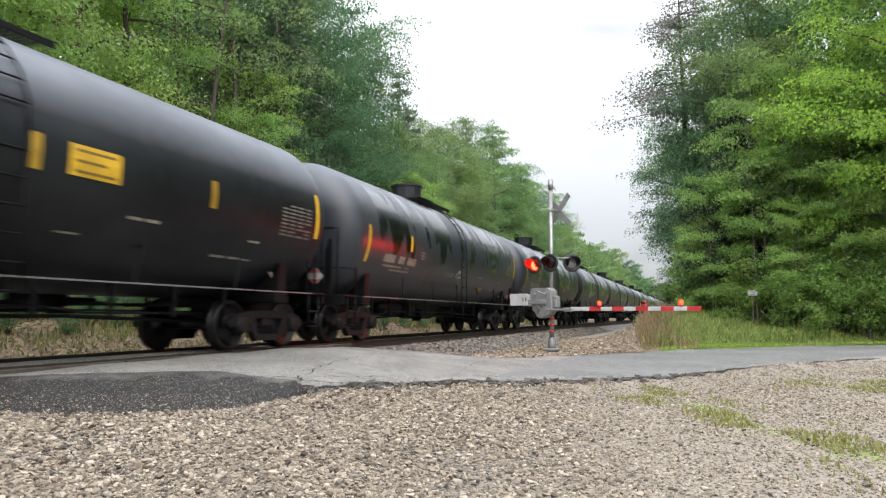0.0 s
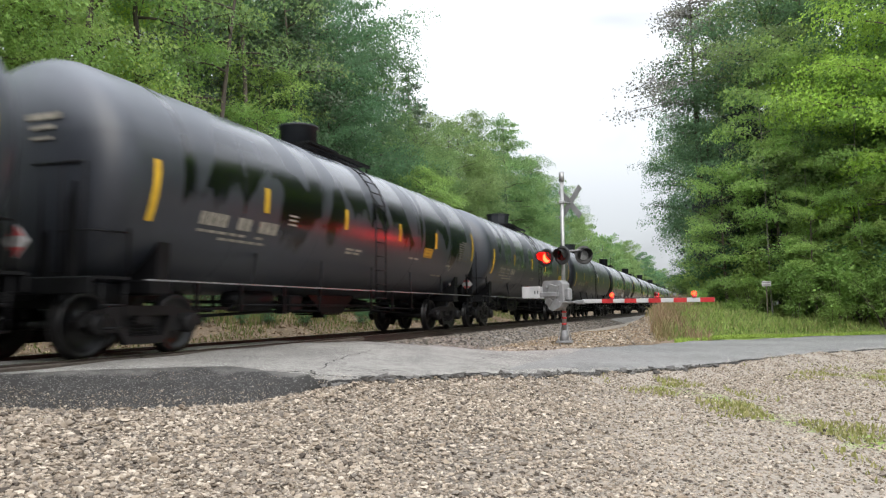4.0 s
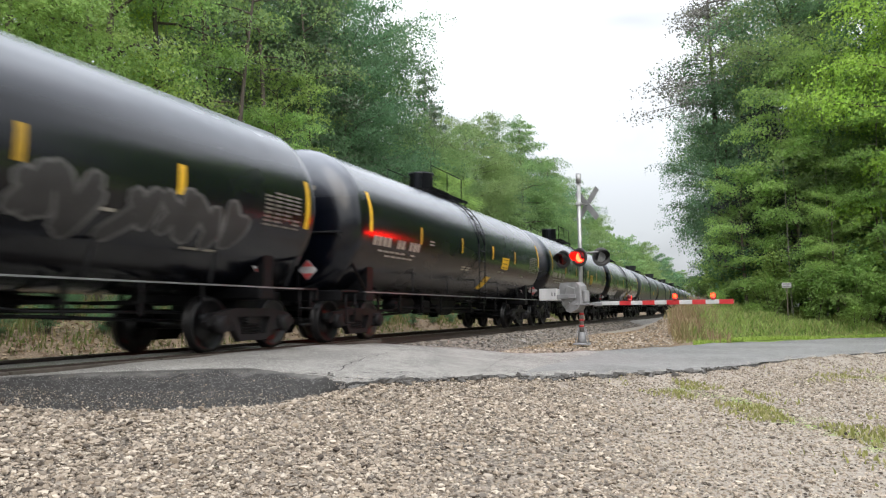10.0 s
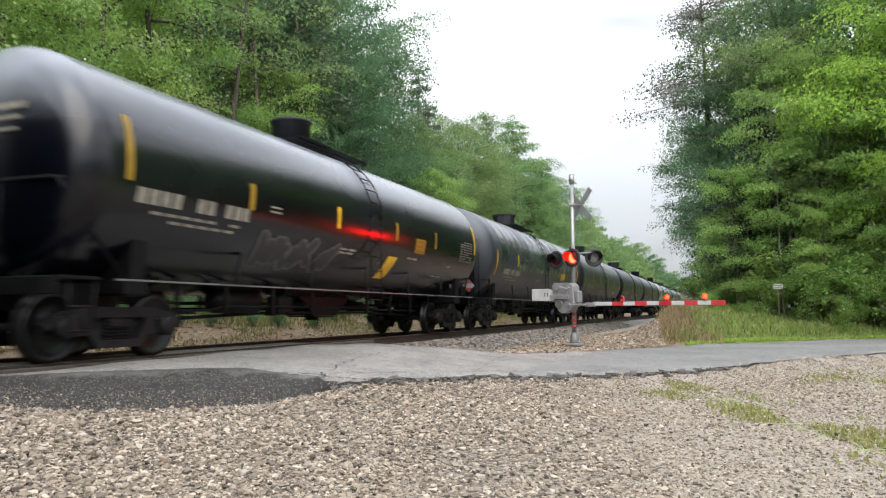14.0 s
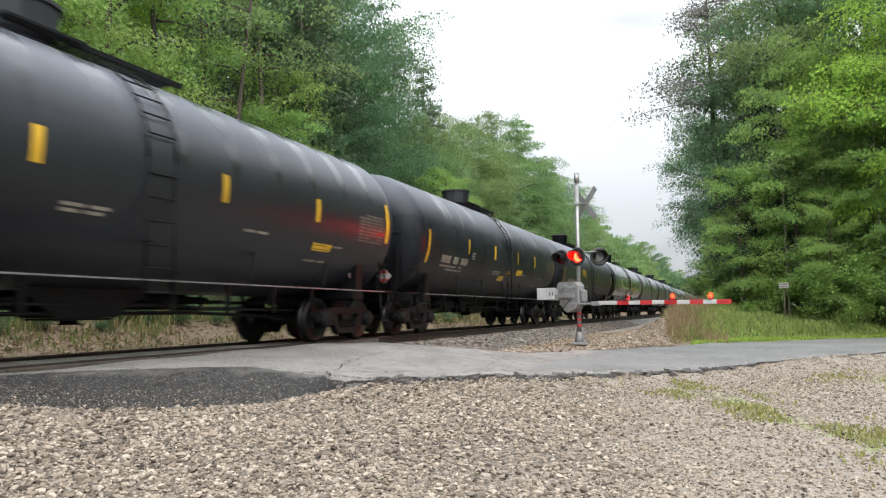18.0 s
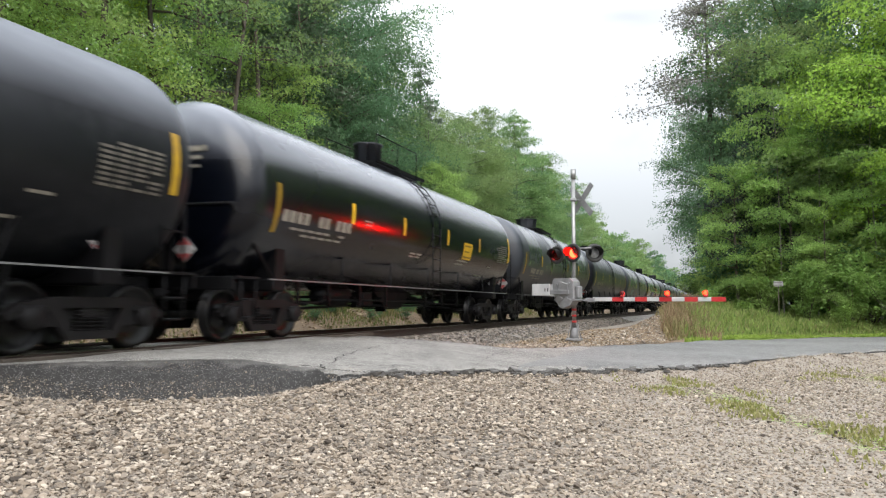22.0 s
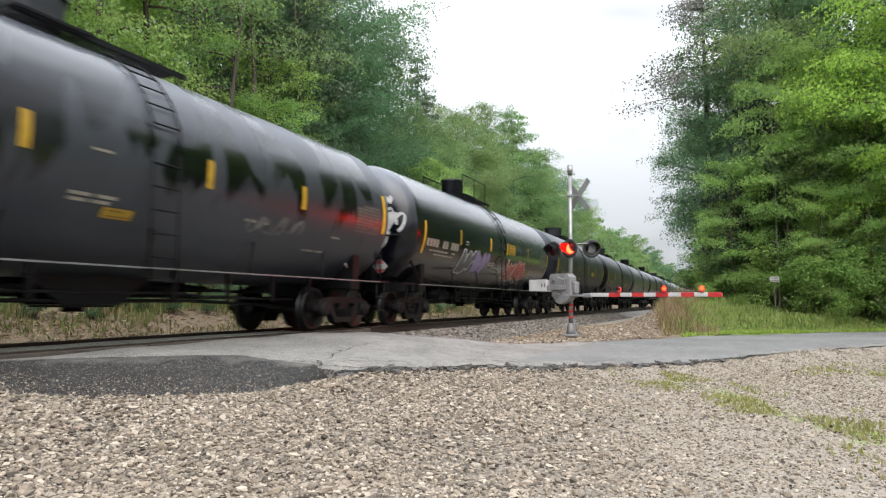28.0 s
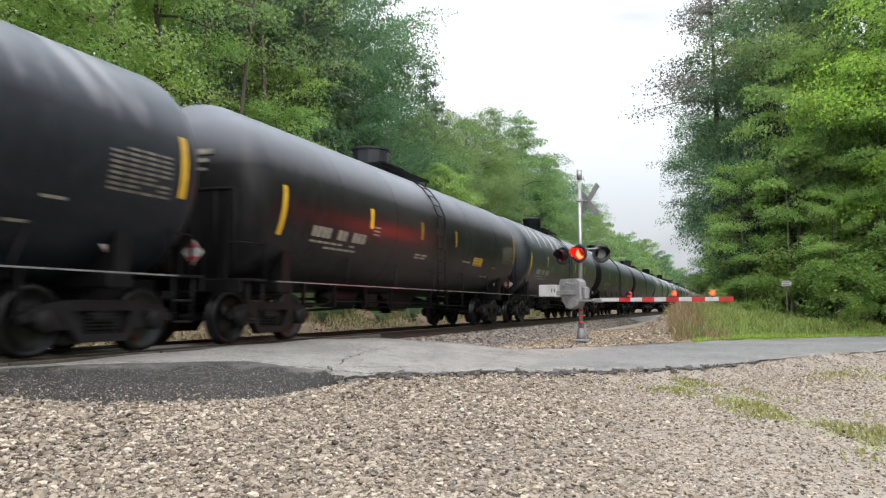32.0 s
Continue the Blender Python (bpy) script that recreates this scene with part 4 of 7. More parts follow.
def bars(blocks):
    """Stencilled writing as rows of small bars: (y0, y1, angle, height in degrees, bars)."""
    bm = bmesh.new()
    rng = random.Random(4)
    for y0, y1, a, h, n in blocks:
        w = (y1 - y0) / n
        for i in range(n):
            if rng.random() < 0.9:
                patch(bm, y0 + w * (i + 0.08), y0 + w * (i + 0.9), a, a + h, 0.007, 1)
    return bm


def scribble(seed, y0, y1, a0, a1, n=7, width=0.07, loops=True):
    """Sprayed lines that wander over the barrel."""
    rng = random.Random(seed)
    bm = bmesh.new()
    for k in range(n):
        cy = y0 + (y1 - y0) * (k + 0.5) / n
        ry, ra = (y1 - y0) / n * rng.uniform(0.5, 0.8), (a1 - a0) * rng.uniform(0.35, 0.55)
        ph, ca = rng.random() * 6, (a0 + a1) / 2 + rng.uniform(-2, 2)
        turns = rng.uniform(0.7, 1.3)
        wob = [rng.uniform(0.5, 2.5) for _ in range(3)]
        last = None
        for i in range(25):
            t = i / 24 * 6.283 * turns
            y = cy + ry * math.cos(t + ph) * (1 + 0.25 * math.sin(wob[0] * t))
            a = ca + ra * math.sin(t * (1.0 if k % 2 else 1.5) + ph) * (1 + 0.2 * math.sin(wob[1] * t))
            w = width * (0.7 + 0.5 * math.sin(wob[2] * t) ** 2)
            pair = (bm.verts.new(on_shell(y - w / 2, a + w * 14, 0.009)), bm.verts.new(on_shell(y + w / 2, a - w * 14, 0.009)))
            if last:
                bm.faces.new((last[0], last[1], pair[1], pair[0]))
            last = pair
    return bm


def blobs(seed, y0, y1, a0, a1, n=5):
    """Filled sprayed shapes, one beside another."""
    rng = random.Random(seed)
    bm = bmesh.new()
    w = (y1 - y0) / n
    for k in range(n):
        cy, ca = y0 + w * (k + 0.5), (a0 + a1) / 2
        k1, k2 = rng.uniform(2, 4), rng.random() * 6
        ring = []
        for i in range(22):
            t = i / 22 * 6.283
            q = 0.8 + 0.3 * math.sin(k1 * t + k2)
            ring.append(bm.verts.new(on_shell(cy + w * 0.62 * q * math.cos(t), ca + (a1 - a0) / 2 * q * math.sin(t), 0.0085)))
        mid = bm.verts.new(on_shell(cy, ca, 0.0085))
        for i in range(22):
            bm.faces.new((ring[i], ring[(i + 1) % 22], mid))
    return bm


def head_scribble(seed):
    """Sprayed lines on the leading head."""
    rng = random.Random(seed)
    bm = bmesh.new()
    def at(u, w):
        return Vector((u, -SEAM - NOSE - head_depth(min(math.hypot(u, w), 0.97 * R)) - 0.012, ZC + w))
    for k in range(15):
        u0, w0 = rng.uniform(-0.1, 1.15), rng.uniform(-0.45, 0.6)
        last = None
        for i in range(14):
            t = i / 13 * 5.5
            u, w = u0 + 0.24 * math.cos(t + k), w0 + 0.24 * math.sin(1.4 * t + k)
            pair = (bm.verts.new(at(u - 0.03, w + 0.03)), bm.verts.new(at(u + 0.03, w - 0.03)))
            if last:
                bm.faces.new((last[0], last[1], pair[1], pair[0]))
            last = pair
    return bm


def side_frame_mesh():
    """A cast truck side: arched top, bearing pockets at the ends, spring window."""
    bm = bmesh.new()
    def plate(pts, x0=-0.07, x1=0.07):
        a = [bm.verts.new((x0, y, z)) for y, z in pts]
        b = [bm.verts.new((x1, y, z)) for y, z in pts]
        bm.faces.new(a), bm.faces.new(list(reversed(b)))
        for i in range(len(pts)):
            j = (i + 1) % len(pts)
            bm.faces.new((a[j], a[i], b[i], b[j]))
    plate([(-1.12, 0.50), (-0.95, 0.64), (-0.45, 0.72), (0.45, 0.72), (0.95, 0.64), (1.12, 0.50), (1.08, 0.42), (0.86, 0.52), (0.40, 0.58), (-0.40, 0.58), (-0.86, 0.52), (-1.08, 0.42)])
    plate([(-0.62, 0.55), (-0.44, 0.58), (-0.28, 0.26), (-0.34, 0.16)])
    plate([(0.62, 0.55), (0.34, 0.16), (0.28, 0.26), (0.44, 0.58)])
    plate([(-0.36, 0.17), (-0.28, 0.28), (0.28, 0.28), (0.36, 0.17)])
    plate([(-0.52, 0.6), (0.52, 0.6), (0.34, 0.17), (-0.34, 0.17)], -0.05, -0.02)
    plate([(-1.05, 0.56), (-0.55, 0.62), (-0.42, 0.34), (-0.9, 0.36)], -0.06, 0.05)
    plate([(0.55, 0.62), (1.05, 0.56), (0.9, 0.36), (0.42, 0.34)], -0.06, 0.05)
    for s in (-1, 1):
        lathe(bm, [(0.001, -0.10), (0.13, -0.10), (0.15, -0.04), (0.15, 0.10), (0.12, 0.13), (0.001, 0.13)], (0.02, s * 0.81, 0.457), "X", 14)
        box(bm, (0, s * 0.81, 0.56), (0.2, 0.34, 0.1), bevel=0.02)
    bmesh.ops.scale(bm, vec=(1, 1.1, 1), verts=bm.verts)
    bmesh.ops.recalc_face_normals(bm, faces=bm.faces)
    return bm


def spring_mesh():
    bm = bmesh.new()
    for y in (-0.17, 0.0, 0.17):
        for i in range(6):
            z = 0.29 + i * 0.049
            lathe(bm, [(0.05, z - 0.012), (0.072, z + 0.012)], (0.0, y, 0), "Z", 7)
    return bm


def wheelset_mesh():
    """Axle and two wheels, dished plates and flanges, with its bearing caps."""
    bm = bmesh.new()
    rod(bm, (-0.98, 0, 0), (0.98, 0, 0), 0.075, seg=12)
    for s in (-1, 1):
        prof = [(0.09, 0.62), (0.14, 0.63), (0.16, 0.69), (0.34, 0.745), (0.40, 0.715), (0.487, 0.70), (0.487, 0.725), (0.460, 0.74), (0.455, 0.80), (0.452, 0.845), (0.40, 0.85), (0.37, 0.82), (0.19, 0.75), (0.15, 0.80), (0.09, 0.80)]
        lathe(bm, [(r, s * x) for r, x in prof], (0, 0, 0), "X", 22, caps=False)
        for k in range(3):
            a = k * 2.094
            box(bm, (s * 0.995, 0.06 * math.cos(a), 0.06 * math.sin(a)), (0.02, 0.035, 0.035))
    bmesh.ops.recalc_face_normals(bm, faces=bm.faces)
    return bm


def grille(bm, x0, x1, y0, y1, z, step=0.11):
    y = y0
    while y <= y1:
        box(bm, ((x0 + x1) / 2, y, z), (x1 - x0, 0.03, 0.03))
        y += step
    for x in (x0, (x0 + x1) / 2, x1):
        box(bm, (x, (y0 + y1) / 2, z), (0.03, y1 - y0, 0.04))
    return bm


def coupler_mesh():
    bm = bmesh.new()
    box(bm, (0, 7.55, 0.87), (0.14, 0.9, 0.16), bevel=0.02)
    box(bm, (0.04, 8.08, 0.87), (0.30, 0.22, 0.28), bevel=0.05)
    box(bm, (-0.10, 8.2, 0.87), (0.09, 0.18, 0.26), bevel=0.03)
    pipe(bm, [(0.3, 7.8, 0.75), (0.35, 8.05, 0.5), (0.3, 8.28, 0.42)], 0.03)
    return bm


def saddle_mesh():
    """Bolster and tank saddle over a truck."""
    bm = bmesh.new()
    box(bm, (0, 0, 0.98), (2.7, 0.42, 0.22), bevel=0.03)
    for s in (-1, 1):
        v = [bm.verts.new(p) for p in ((s * 1.34, -0.13, 1.05), (s * 1.34, 0.13, 1.05), (s * 1.36, 0.13, 2.0), (s * 1.36, -0.13, 2.0), (s * 0.75, -0.13, 1.05), (s * 0.75, 0.13, 1.05), (s * 0.9, 0.13, 1.5), (s * 0.9, -0.13, 1.5))]
        for f in ((0, 1, 2, 3), (4, 7, 6, 5), (0, 3, 7, 4), (1, 5, 6, 2), (3, 2, 6, 7), (0, 4, 5, 1)):
            bm.faces.new([v[i] for i in f])
    bmesh.ops.recalc_face_normals(bm, faces=bm.faces)
    return bm


def end_rail_mesh():
    """Guard rail at one side of the +y end platform."""
    bm = bmesh.new()
    for s in (1,):
        pipe(bm, [(s * 1.42, 7.1, 1.1), (s * 1.42, 7.1, 2.45), (s * 1.36, 7.25, 2.6), (s * 1.1, 7.7, 2.6), (s * 0.35, 7.72, 2.6)], 0.022)
        pipe(bm, [(s * 1.42, 7.1, 1.7), (s * 1.3, 7.62, 1.7), (s * 0.5, 7.66, 1.7)], 0.014)
        for x in (1.25, 0.85, 0.5):
            pipe(bm, [(s * x, 7.7, 1.08), (s * x, 7.7, 2.6)], 0.02)
    return bm


def bent_rail_mesh():
    """Single bent pipe round one side of the end platform, on a short post."""
    bm = bmesh.new()
    pipe(bm, [(1.42, 6.98, 2.05), (1.42, 7.02, 2.22), (1.41, 7.14, 2.29), (1.36, 7.55, 2.3), (1.2, 7.7, 2.3), (0.35, 7.72, 2.3)], 0.024)
    pipe(bm, [(0.4, 7.72, 1.08), (0.4, 7.72, 2.3)], 0.02)
    return bm


def end_post_mesh():
    """The broad posts that carry the end guard rail."""
    bm = bmesh.new()
    for s in (1,):
        box(bm, (s * 0.78, 7.66, 1.12), (0.6, 0.04, 0.08))
        box(bm, (s * 1.0, 7.66, 1.7), (0.17, 0.04, 1.3), bevel=0.006)
        box(bm, (s * 0.55, 7.66, 1.5), (0.12, 0.04, 0.9), bevel=0.006)
    return bm


def brace_mesh():
    bm = bmesh.new()
    for s in (1,):
        pipe(bm, [(s * 1.3, 7.66, 2.3), (s * 1.42, 6.7, 1.1)], 0.03)
    return bm


def platform_mesh():
    bm = bmesh.new()
    grille(bm, -1.45, 1.45, 7.1, 7.72, 1.08, 0.1)
    box(bm, (0, 7.74, 0.98), (2.9, 0.05, 0.22), bevel=0.01)
    return bm


def step_mesh():
    """Hanging sill step at a car's corner."""
    bm = bmesh.new()
    for s in (1,):
        pipe(bm, [(s * 1.43, 7.15, 1.05), (s * 1.43, 7.17, 0.42), (s * 1.43, 7.53, 0.42), (s * 1.43, 7.55, 1.05)], 0.018)
        pipe(bm, [(s * 1.43, 7.16, 0.72), (s * 1.43, 7.54, 0.72)], 0.018)
    return bm


def stile_mesh(y):
    """One side of the ladder: upright, then bent over the shell."""
    return pipe(bmesh.new(), [(1.66, y, 0.8), (1.66, y, 2.7)] + [on_shell(y, a, 0.05) for a in (14, 30, 45, 58, 68)], 0.016)


RUNGS = [(1.66, 0.9 + i * 0.32) for i in range(6)] + [(on_shell(0, a, 0.05)[0], on_shell(0, a, 0.05)[2]) for a in (14, 25, 36, 47, 58, 68)]


def walkway_mesh():
    bm = bmesh.new()
    grille(bm, -0.62, 0.62, -0.3, 1.6, ZC + R + 0.05, 0.1)
    grille(bm, -0.75, 0.75, -1.5, -0.3, ZC + R + 0.04, 0.1)
    for s in (-1, 1):
        box(bm, (s * 0.66, 0.05, ZC + R + 0.03), (0.04, 3.1, 0.08))
        for y in (-1.4, -0.2, 1.5):
            pipe(bm, [(s * 0.62, y, ZC + R - 0.22), (s * 0.62, y, ZC + R + 0.05)], 0.022)
    return bm


def guard_mesh():
    """Thin hand rails round the walkway."""
    bm = bmesh.new()
    z = ZC + R
    for s in (-1, 1):
        pipe(bm, [(s * 0.72, -1.6, z - 0.15), (s * 0.72, -1.6, z + 0.7), (s * 0.72, 0.9, z + 0.7), (s * 0.72, 0.9, z - 0.15)], 0.017)
        pipe(bm, [(s * 0.72, -0.35, z - 0.1), (s * 0.72, -0.35, z + 0.7)], 0.014)
    return bm


def housing_mesh(kind):
    bm = bmesh.new()
    z = ZC + R
    if kind == "box":
        lathe(bm, [(0.36, z - 0.06), (0.36, z + 0.1), (0.46, z + 0.12), (0.49, z + 0.5), (0.53, z + 0.51), (0.53, z + 0.56), (0.001, z + 0.6)], (0, -0.75, 0), "Z", 10, False)
    elif kind == "drum":
        lathe(bm, [(0.42, z - 0.06), (0.42, z + 0.54), (0.46, z + 0.55), (0.46, z + 0.6), (0.33, z + 0.64), (0.001, z + 0.64)], (0, -0.75, 0), "Z", 20)
    else:
        lathe(bm, [(0.36, z - 0.05), (0.36, z + 0.6), (0.4, z + 0.61), (0.4, z + 0.66), (0.001, z + 0.68)], (0, -0.7, 0), "Z", 18)
        lathe(bm, [(0.13, z - 0.05), (0.13, z + 0.55), (0.15, z + 0.56), (0.15, z + 0.6), (0.001, z + 0.62)], (0.1, -1.2, 0), "Z", 14)
    return bm


def sill_mesh():
    """Side running rail with its hangers and the angle below."""
    bm = bmesh.new()
    box(bm, (1.53, 0, 1.07), (0.045, 14.2, 0.022))
    return bm


def hanger_mesh(y=0.0):
    """Slanting strut that carries the running rail."""
    bm = bmesh.new()
    for s in (1,):
        for y in (y,):
            pipe(bm, [(s * 1.5, y, 1.06), (s * 1.33, y + 0.35, 1.66)], 0.022)
    return bm


def brake_mesh():
    """Brake pipes, rods, levers and reservoir under the belly."""
    bm = bmesh.new()
    pipe(bm, [(0.6, -5.3, 0.76), (0.85, -4.4, 0.78), (0.7, -3.9, 0.84), (0.7, 1.6, 0.84), (0.85, 2.1, 0.78), (0.6, 5.0, 0.76)], 0.022)
    pipe(bm, [(0.25, -5.2, 0.62), (0.3, -2.2, 0.72), (0.3, 2.4, 0.72), (0.25, 5.2, 0.62)], 0.03)
    pipe(bm, [(-0.6, -5.2, 0.8), (-0.6, 5.0, 0.8)], 0.03)
    pipe(bm, [(-1.1, -5.2, 0.92), (-1.1, 5.0, 0.92)], 0.026)
    lathe(bm, [(0.001, -3.9), (0.15, -3.86), (0.21, -3.75), (0.21, -2.55), (0.15, -2.44), (0.001, -2.4)], (0.4, 0, 0.93), "Y", 16)
    lathe(bm, [(0.001, 2.0), (0.17, 2.05), (0.17, 2.9), (0.07, 2.95), (0.05, 3.6), (0.001, 3.6)], (-0.45, 0, 0.95), "Y", 16)
    box(bm, (0.5, -1.85, 0.88), (0.34, 0.5, 0.34), bevel=0.03)
    box(bm, (0.46, -2.08, 0.75), (0.2, 0.2, 0.16), bevel=0.02)
    box(bm, (0.1, 3.0, 0.78), (1.3, 0.09, 0.05), turn=Matrix.Rotation(0.5, 3, "Z"))
    box(bm, (0.1, -4.3, 0.74), (1.2, 0.09, 0.05), turn=Matrix.Rotation(-0.45, 3, "Z"))
    for y in (-5.2, -4.0, -2.6, -1.2, 1.3, 2.6, 3.9, 5.2):
        box(bm, (0.85, y, 0.96), (0.05, 0.07, 0.5))
        box(bm, (0.28, y, 0.9), (0.9, 0.05, 0.06))
        box(bm, (-0.85, y, 1.0), (0.05, 0.07, 0.34))
    bmesh.ops.translate(bm, vec=(0, 0, -0.1), verts=bm.verts)
    return bm


def outlet_mesh():
    """Stepped nozzle of the bottom outlet valve."""
    return lathe(bmesh.new(), [(0.34, 1.04), (0.32, 0.79), (0.17, 0.74), (0.15, 0.48), (0.19, 0.46), (0.001, 0.46)], (0, 0.2, 0), "Z", 16)


def skid_mesh():
    """Plate with sloping ends that shields the outlet valve on one side."""
    bm = bmesh.new()
    v = [bm.verts.new((d, y, z)) for d in (-0.015, 0.015) for y, z in ((-0.95, 1.0), (-0.3, 0.56), (0.7, 0.56), (1.35, 1.0))]
    for f in ((0, 1, 2, 3), (7, 6, 5, 4), (0, 4, 5, 1), (1, 5, 6, 2), (2, 6, 7, 3), (3, 7, 4, 0)):
        bm.faces.new([v[i] for i in f])
    bmesh.ops.recalc_face_normals(bm, faces=bm.faces)
    return bm


def stub_mesh():
    bm = bmesh.new()
    box(bm, (0, 6.2, 0.95), (0.36, 3.0, 0.3), bevel=0.02)
    box(bm, (0, 6.9, 0.86), (1.5, 1.3, 0.36), bevel=0.03)
    box(bm, (0, 7.1, 1.3), (1.1, 0.5, 0.5), bevel=0.04)
    for s in (-1, 1):
        box(bm, (s * 0.45, 7.25, 1.2), (0.06, 0.9, 0.35), bevel=0.01)
    return bm


def diamond(s=0.2):
    bm = bmesh.new()
    a = [bm.verts.new(p) for p in ((s, 0, 0), (0, 0, s), (-s, 0, 0), (0, 0, -s))]
    bm.faces.new(a)
    r = bmesh.ops.extrude_face_region(bm, geom=bm.faces[:])
    bmesh.ops.translate(bm, verts=[v for v in r["geom"] if isinstance(v, bmesh.types.BMVert)], vec=(0, 0.012, 0))
    bmesh.ops.recalc_face_normals(bm, faces=bm.faces)
    return bm


def diamond_ink(s=0.2):
    bm = bmesh.new()
    for y in (-0.004, 0.016):
        for q in (1, -1):
            v = [bm.verts.new(p) for p in ((0, y, q * s * 0.95), (s * 0.62, y, q * s * 0.33), (-s * 0.62, y, q * s * 0.33))]
            bm.faces.new(v)
    return bm


def under(thing, name, mesh, label="", m=None):
    ob = part(name, mesh, None, thing, label)
    if name in ("stencil", "data_stencil", "walkway", "placard_ink", "guard_rail", "brake_rigging", "end_platform", "spring_nest"):
        tagged(ob, kind="stuff")
    if m is not None:
        ob.matrix_basis = m
    return ob


# the reporting mark's rows of bars, on duller and on glossy cars
MARKS = {
    False: [(-6.05, -5.35, -27, 8, 4), (-5.12, -3.95, -27, 8, 6), (-6.05, -4.3, -31.5, 1.8, 7), (-5.5, -4.2, -35.5, 1.8, 5), (-3.7, -3.35, -12, 1.3, 1), (-3.7, -3.35, -15, 1.3, 1), (-3.7, -3.35, -18, 1.3, 1)],
    True: [(-6.9, -6.0, -21, 8, 4), (-5.7, -4.4, -21, 8, 6), (-6.6, -4.6, -26, 1.8, 7), (-6.2, -4.7, -30, 1.8, 5), (-3.9, -3.5, -9, 1.3, 1), (-3.9, -3.5, -12, 1.3, 1)],
}
FLIP = Matrix.Rotation(math.pi, 4, "Z")
MIRROR = Matrix.Diagonal((-1, 1, 1, 1))
WHEELSETS = []


def tank_car(number, paint, housing="box", guard=False, ladder=True, strips=5, marks=(), full=True, label=""):
    car = empty("tank_car")
    tagged(car, label, "tank car", "cars of the train")
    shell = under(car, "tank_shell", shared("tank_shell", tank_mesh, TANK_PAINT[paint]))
    if paint in ("runs", "brown", "rings", "chalk"):
        for y in (-5.0, -2.5, 2.5, 5.0):
            under(car, "weld_seam", shared("weld_seam%g" % y, lambda: seam_mesh([y]), TANK_PAINT[paint]))
    under(car, "manway_housing", shared("housing_" + housing, lambda: housing_mesh(housing), M_HOUSING))
    under(car, "walkway", shared("walkway", walkway_mesh, M_STEEL), "black steel grating walkway")
    if guard:
        under(car, "guard_rail", shared("guard", guard_mesh, M_STEEL))
    if ladder:
        lad = under(car, "ladder", shared("ladder_stile", lambda: stile_mesh(-0.08), M_STEEL), "thin black steel ladder")
        under(lad, "stile", shared("ladder_stile2", lambda: stile_mesh(0.44), M_STEEL))
        if number < 22:
            for k, (x, z) in enumerate(RUNGS):
                under(lad, "rung", shared("rung", lambda: rod(bmesh.new(), (0, -0.08, 0), (0, 0.44, 0), 0.014, seg=6), M_STEEL), "", Matrix.Translation((x, 0, z)))
    for turn in (Matrix.Identity(4), FLIP):
        under(car, "side_rail", shared("side_rail", sill_mesh, M_GRATING), "grey steel running rail", turn)
    for y in (-4.6, -2.3, 0.0, 2.3, 4.6):
        under(car, "rail_strut", shared("hanger", hanger_mesh, M_STEEL), "", Matrix.Translation((0, y, 0)))
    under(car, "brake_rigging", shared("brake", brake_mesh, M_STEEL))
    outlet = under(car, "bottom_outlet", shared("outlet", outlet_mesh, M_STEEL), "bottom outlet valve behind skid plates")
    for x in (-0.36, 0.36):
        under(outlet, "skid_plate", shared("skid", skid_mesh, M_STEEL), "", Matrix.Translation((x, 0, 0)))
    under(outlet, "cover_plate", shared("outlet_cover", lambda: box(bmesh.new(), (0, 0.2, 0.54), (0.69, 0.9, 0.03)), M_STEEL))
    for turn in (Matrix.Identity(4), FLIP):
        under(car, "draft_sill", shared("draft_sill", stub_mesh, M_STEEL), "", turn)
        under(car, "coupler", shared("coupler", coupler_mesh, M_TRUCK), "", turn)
        centre = 6.3
        if turn is FLIP:
            centre = -6.55
            turn = Matrix.Translation((0, -NOSE, 0)) @ FLIP
        under(car, "end_platform", shared("platform", platform_mesh, M_STEEL), "", turn)
        for hand in (Matrix.Identity(4), MIRROR):
            if guard or paint == "gloss":
                under(car, "end_guard_rail", shared("bent_rail", bent_rail_mesh, M_STEEL), "", turn @ hand)
                under(car, "end_brace", shared("end_brace", brace_mesh, M_STEEL), "", turn @ hand)
            else:
                under(car, "end_guard_rail", shared("end_rail", end_rail_mesh, M_STEEL), "", turn @ hand)
                under(car, "end_post", shared("end_post", end_post_mesh, M_STEEL), "", turn @ hand)
            under(car, "corner_step", shared("step", step_mesh, M_STEEL), "", turn @ hand)
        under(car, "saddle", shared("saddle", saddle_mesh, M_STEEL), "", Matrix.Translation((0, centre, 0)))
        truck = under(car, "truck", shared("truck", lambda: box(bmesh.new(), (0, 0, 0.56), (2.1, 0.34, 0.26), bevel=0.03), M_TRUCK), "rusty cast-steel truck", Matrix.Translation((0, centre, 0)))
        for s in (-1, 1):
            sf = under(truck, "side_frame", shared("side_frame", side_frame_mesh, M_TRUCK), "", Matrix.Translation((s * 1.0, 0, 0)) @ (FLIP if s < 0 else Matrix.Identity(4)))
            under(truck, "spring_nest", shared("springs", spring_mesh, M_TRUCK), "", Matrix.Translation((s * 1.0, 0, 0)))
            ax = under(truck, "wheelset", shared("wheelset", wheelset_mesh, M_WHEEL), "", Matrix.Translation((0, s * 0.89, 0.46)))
            WHEELSETS.append((number, ax, s * 0.89))
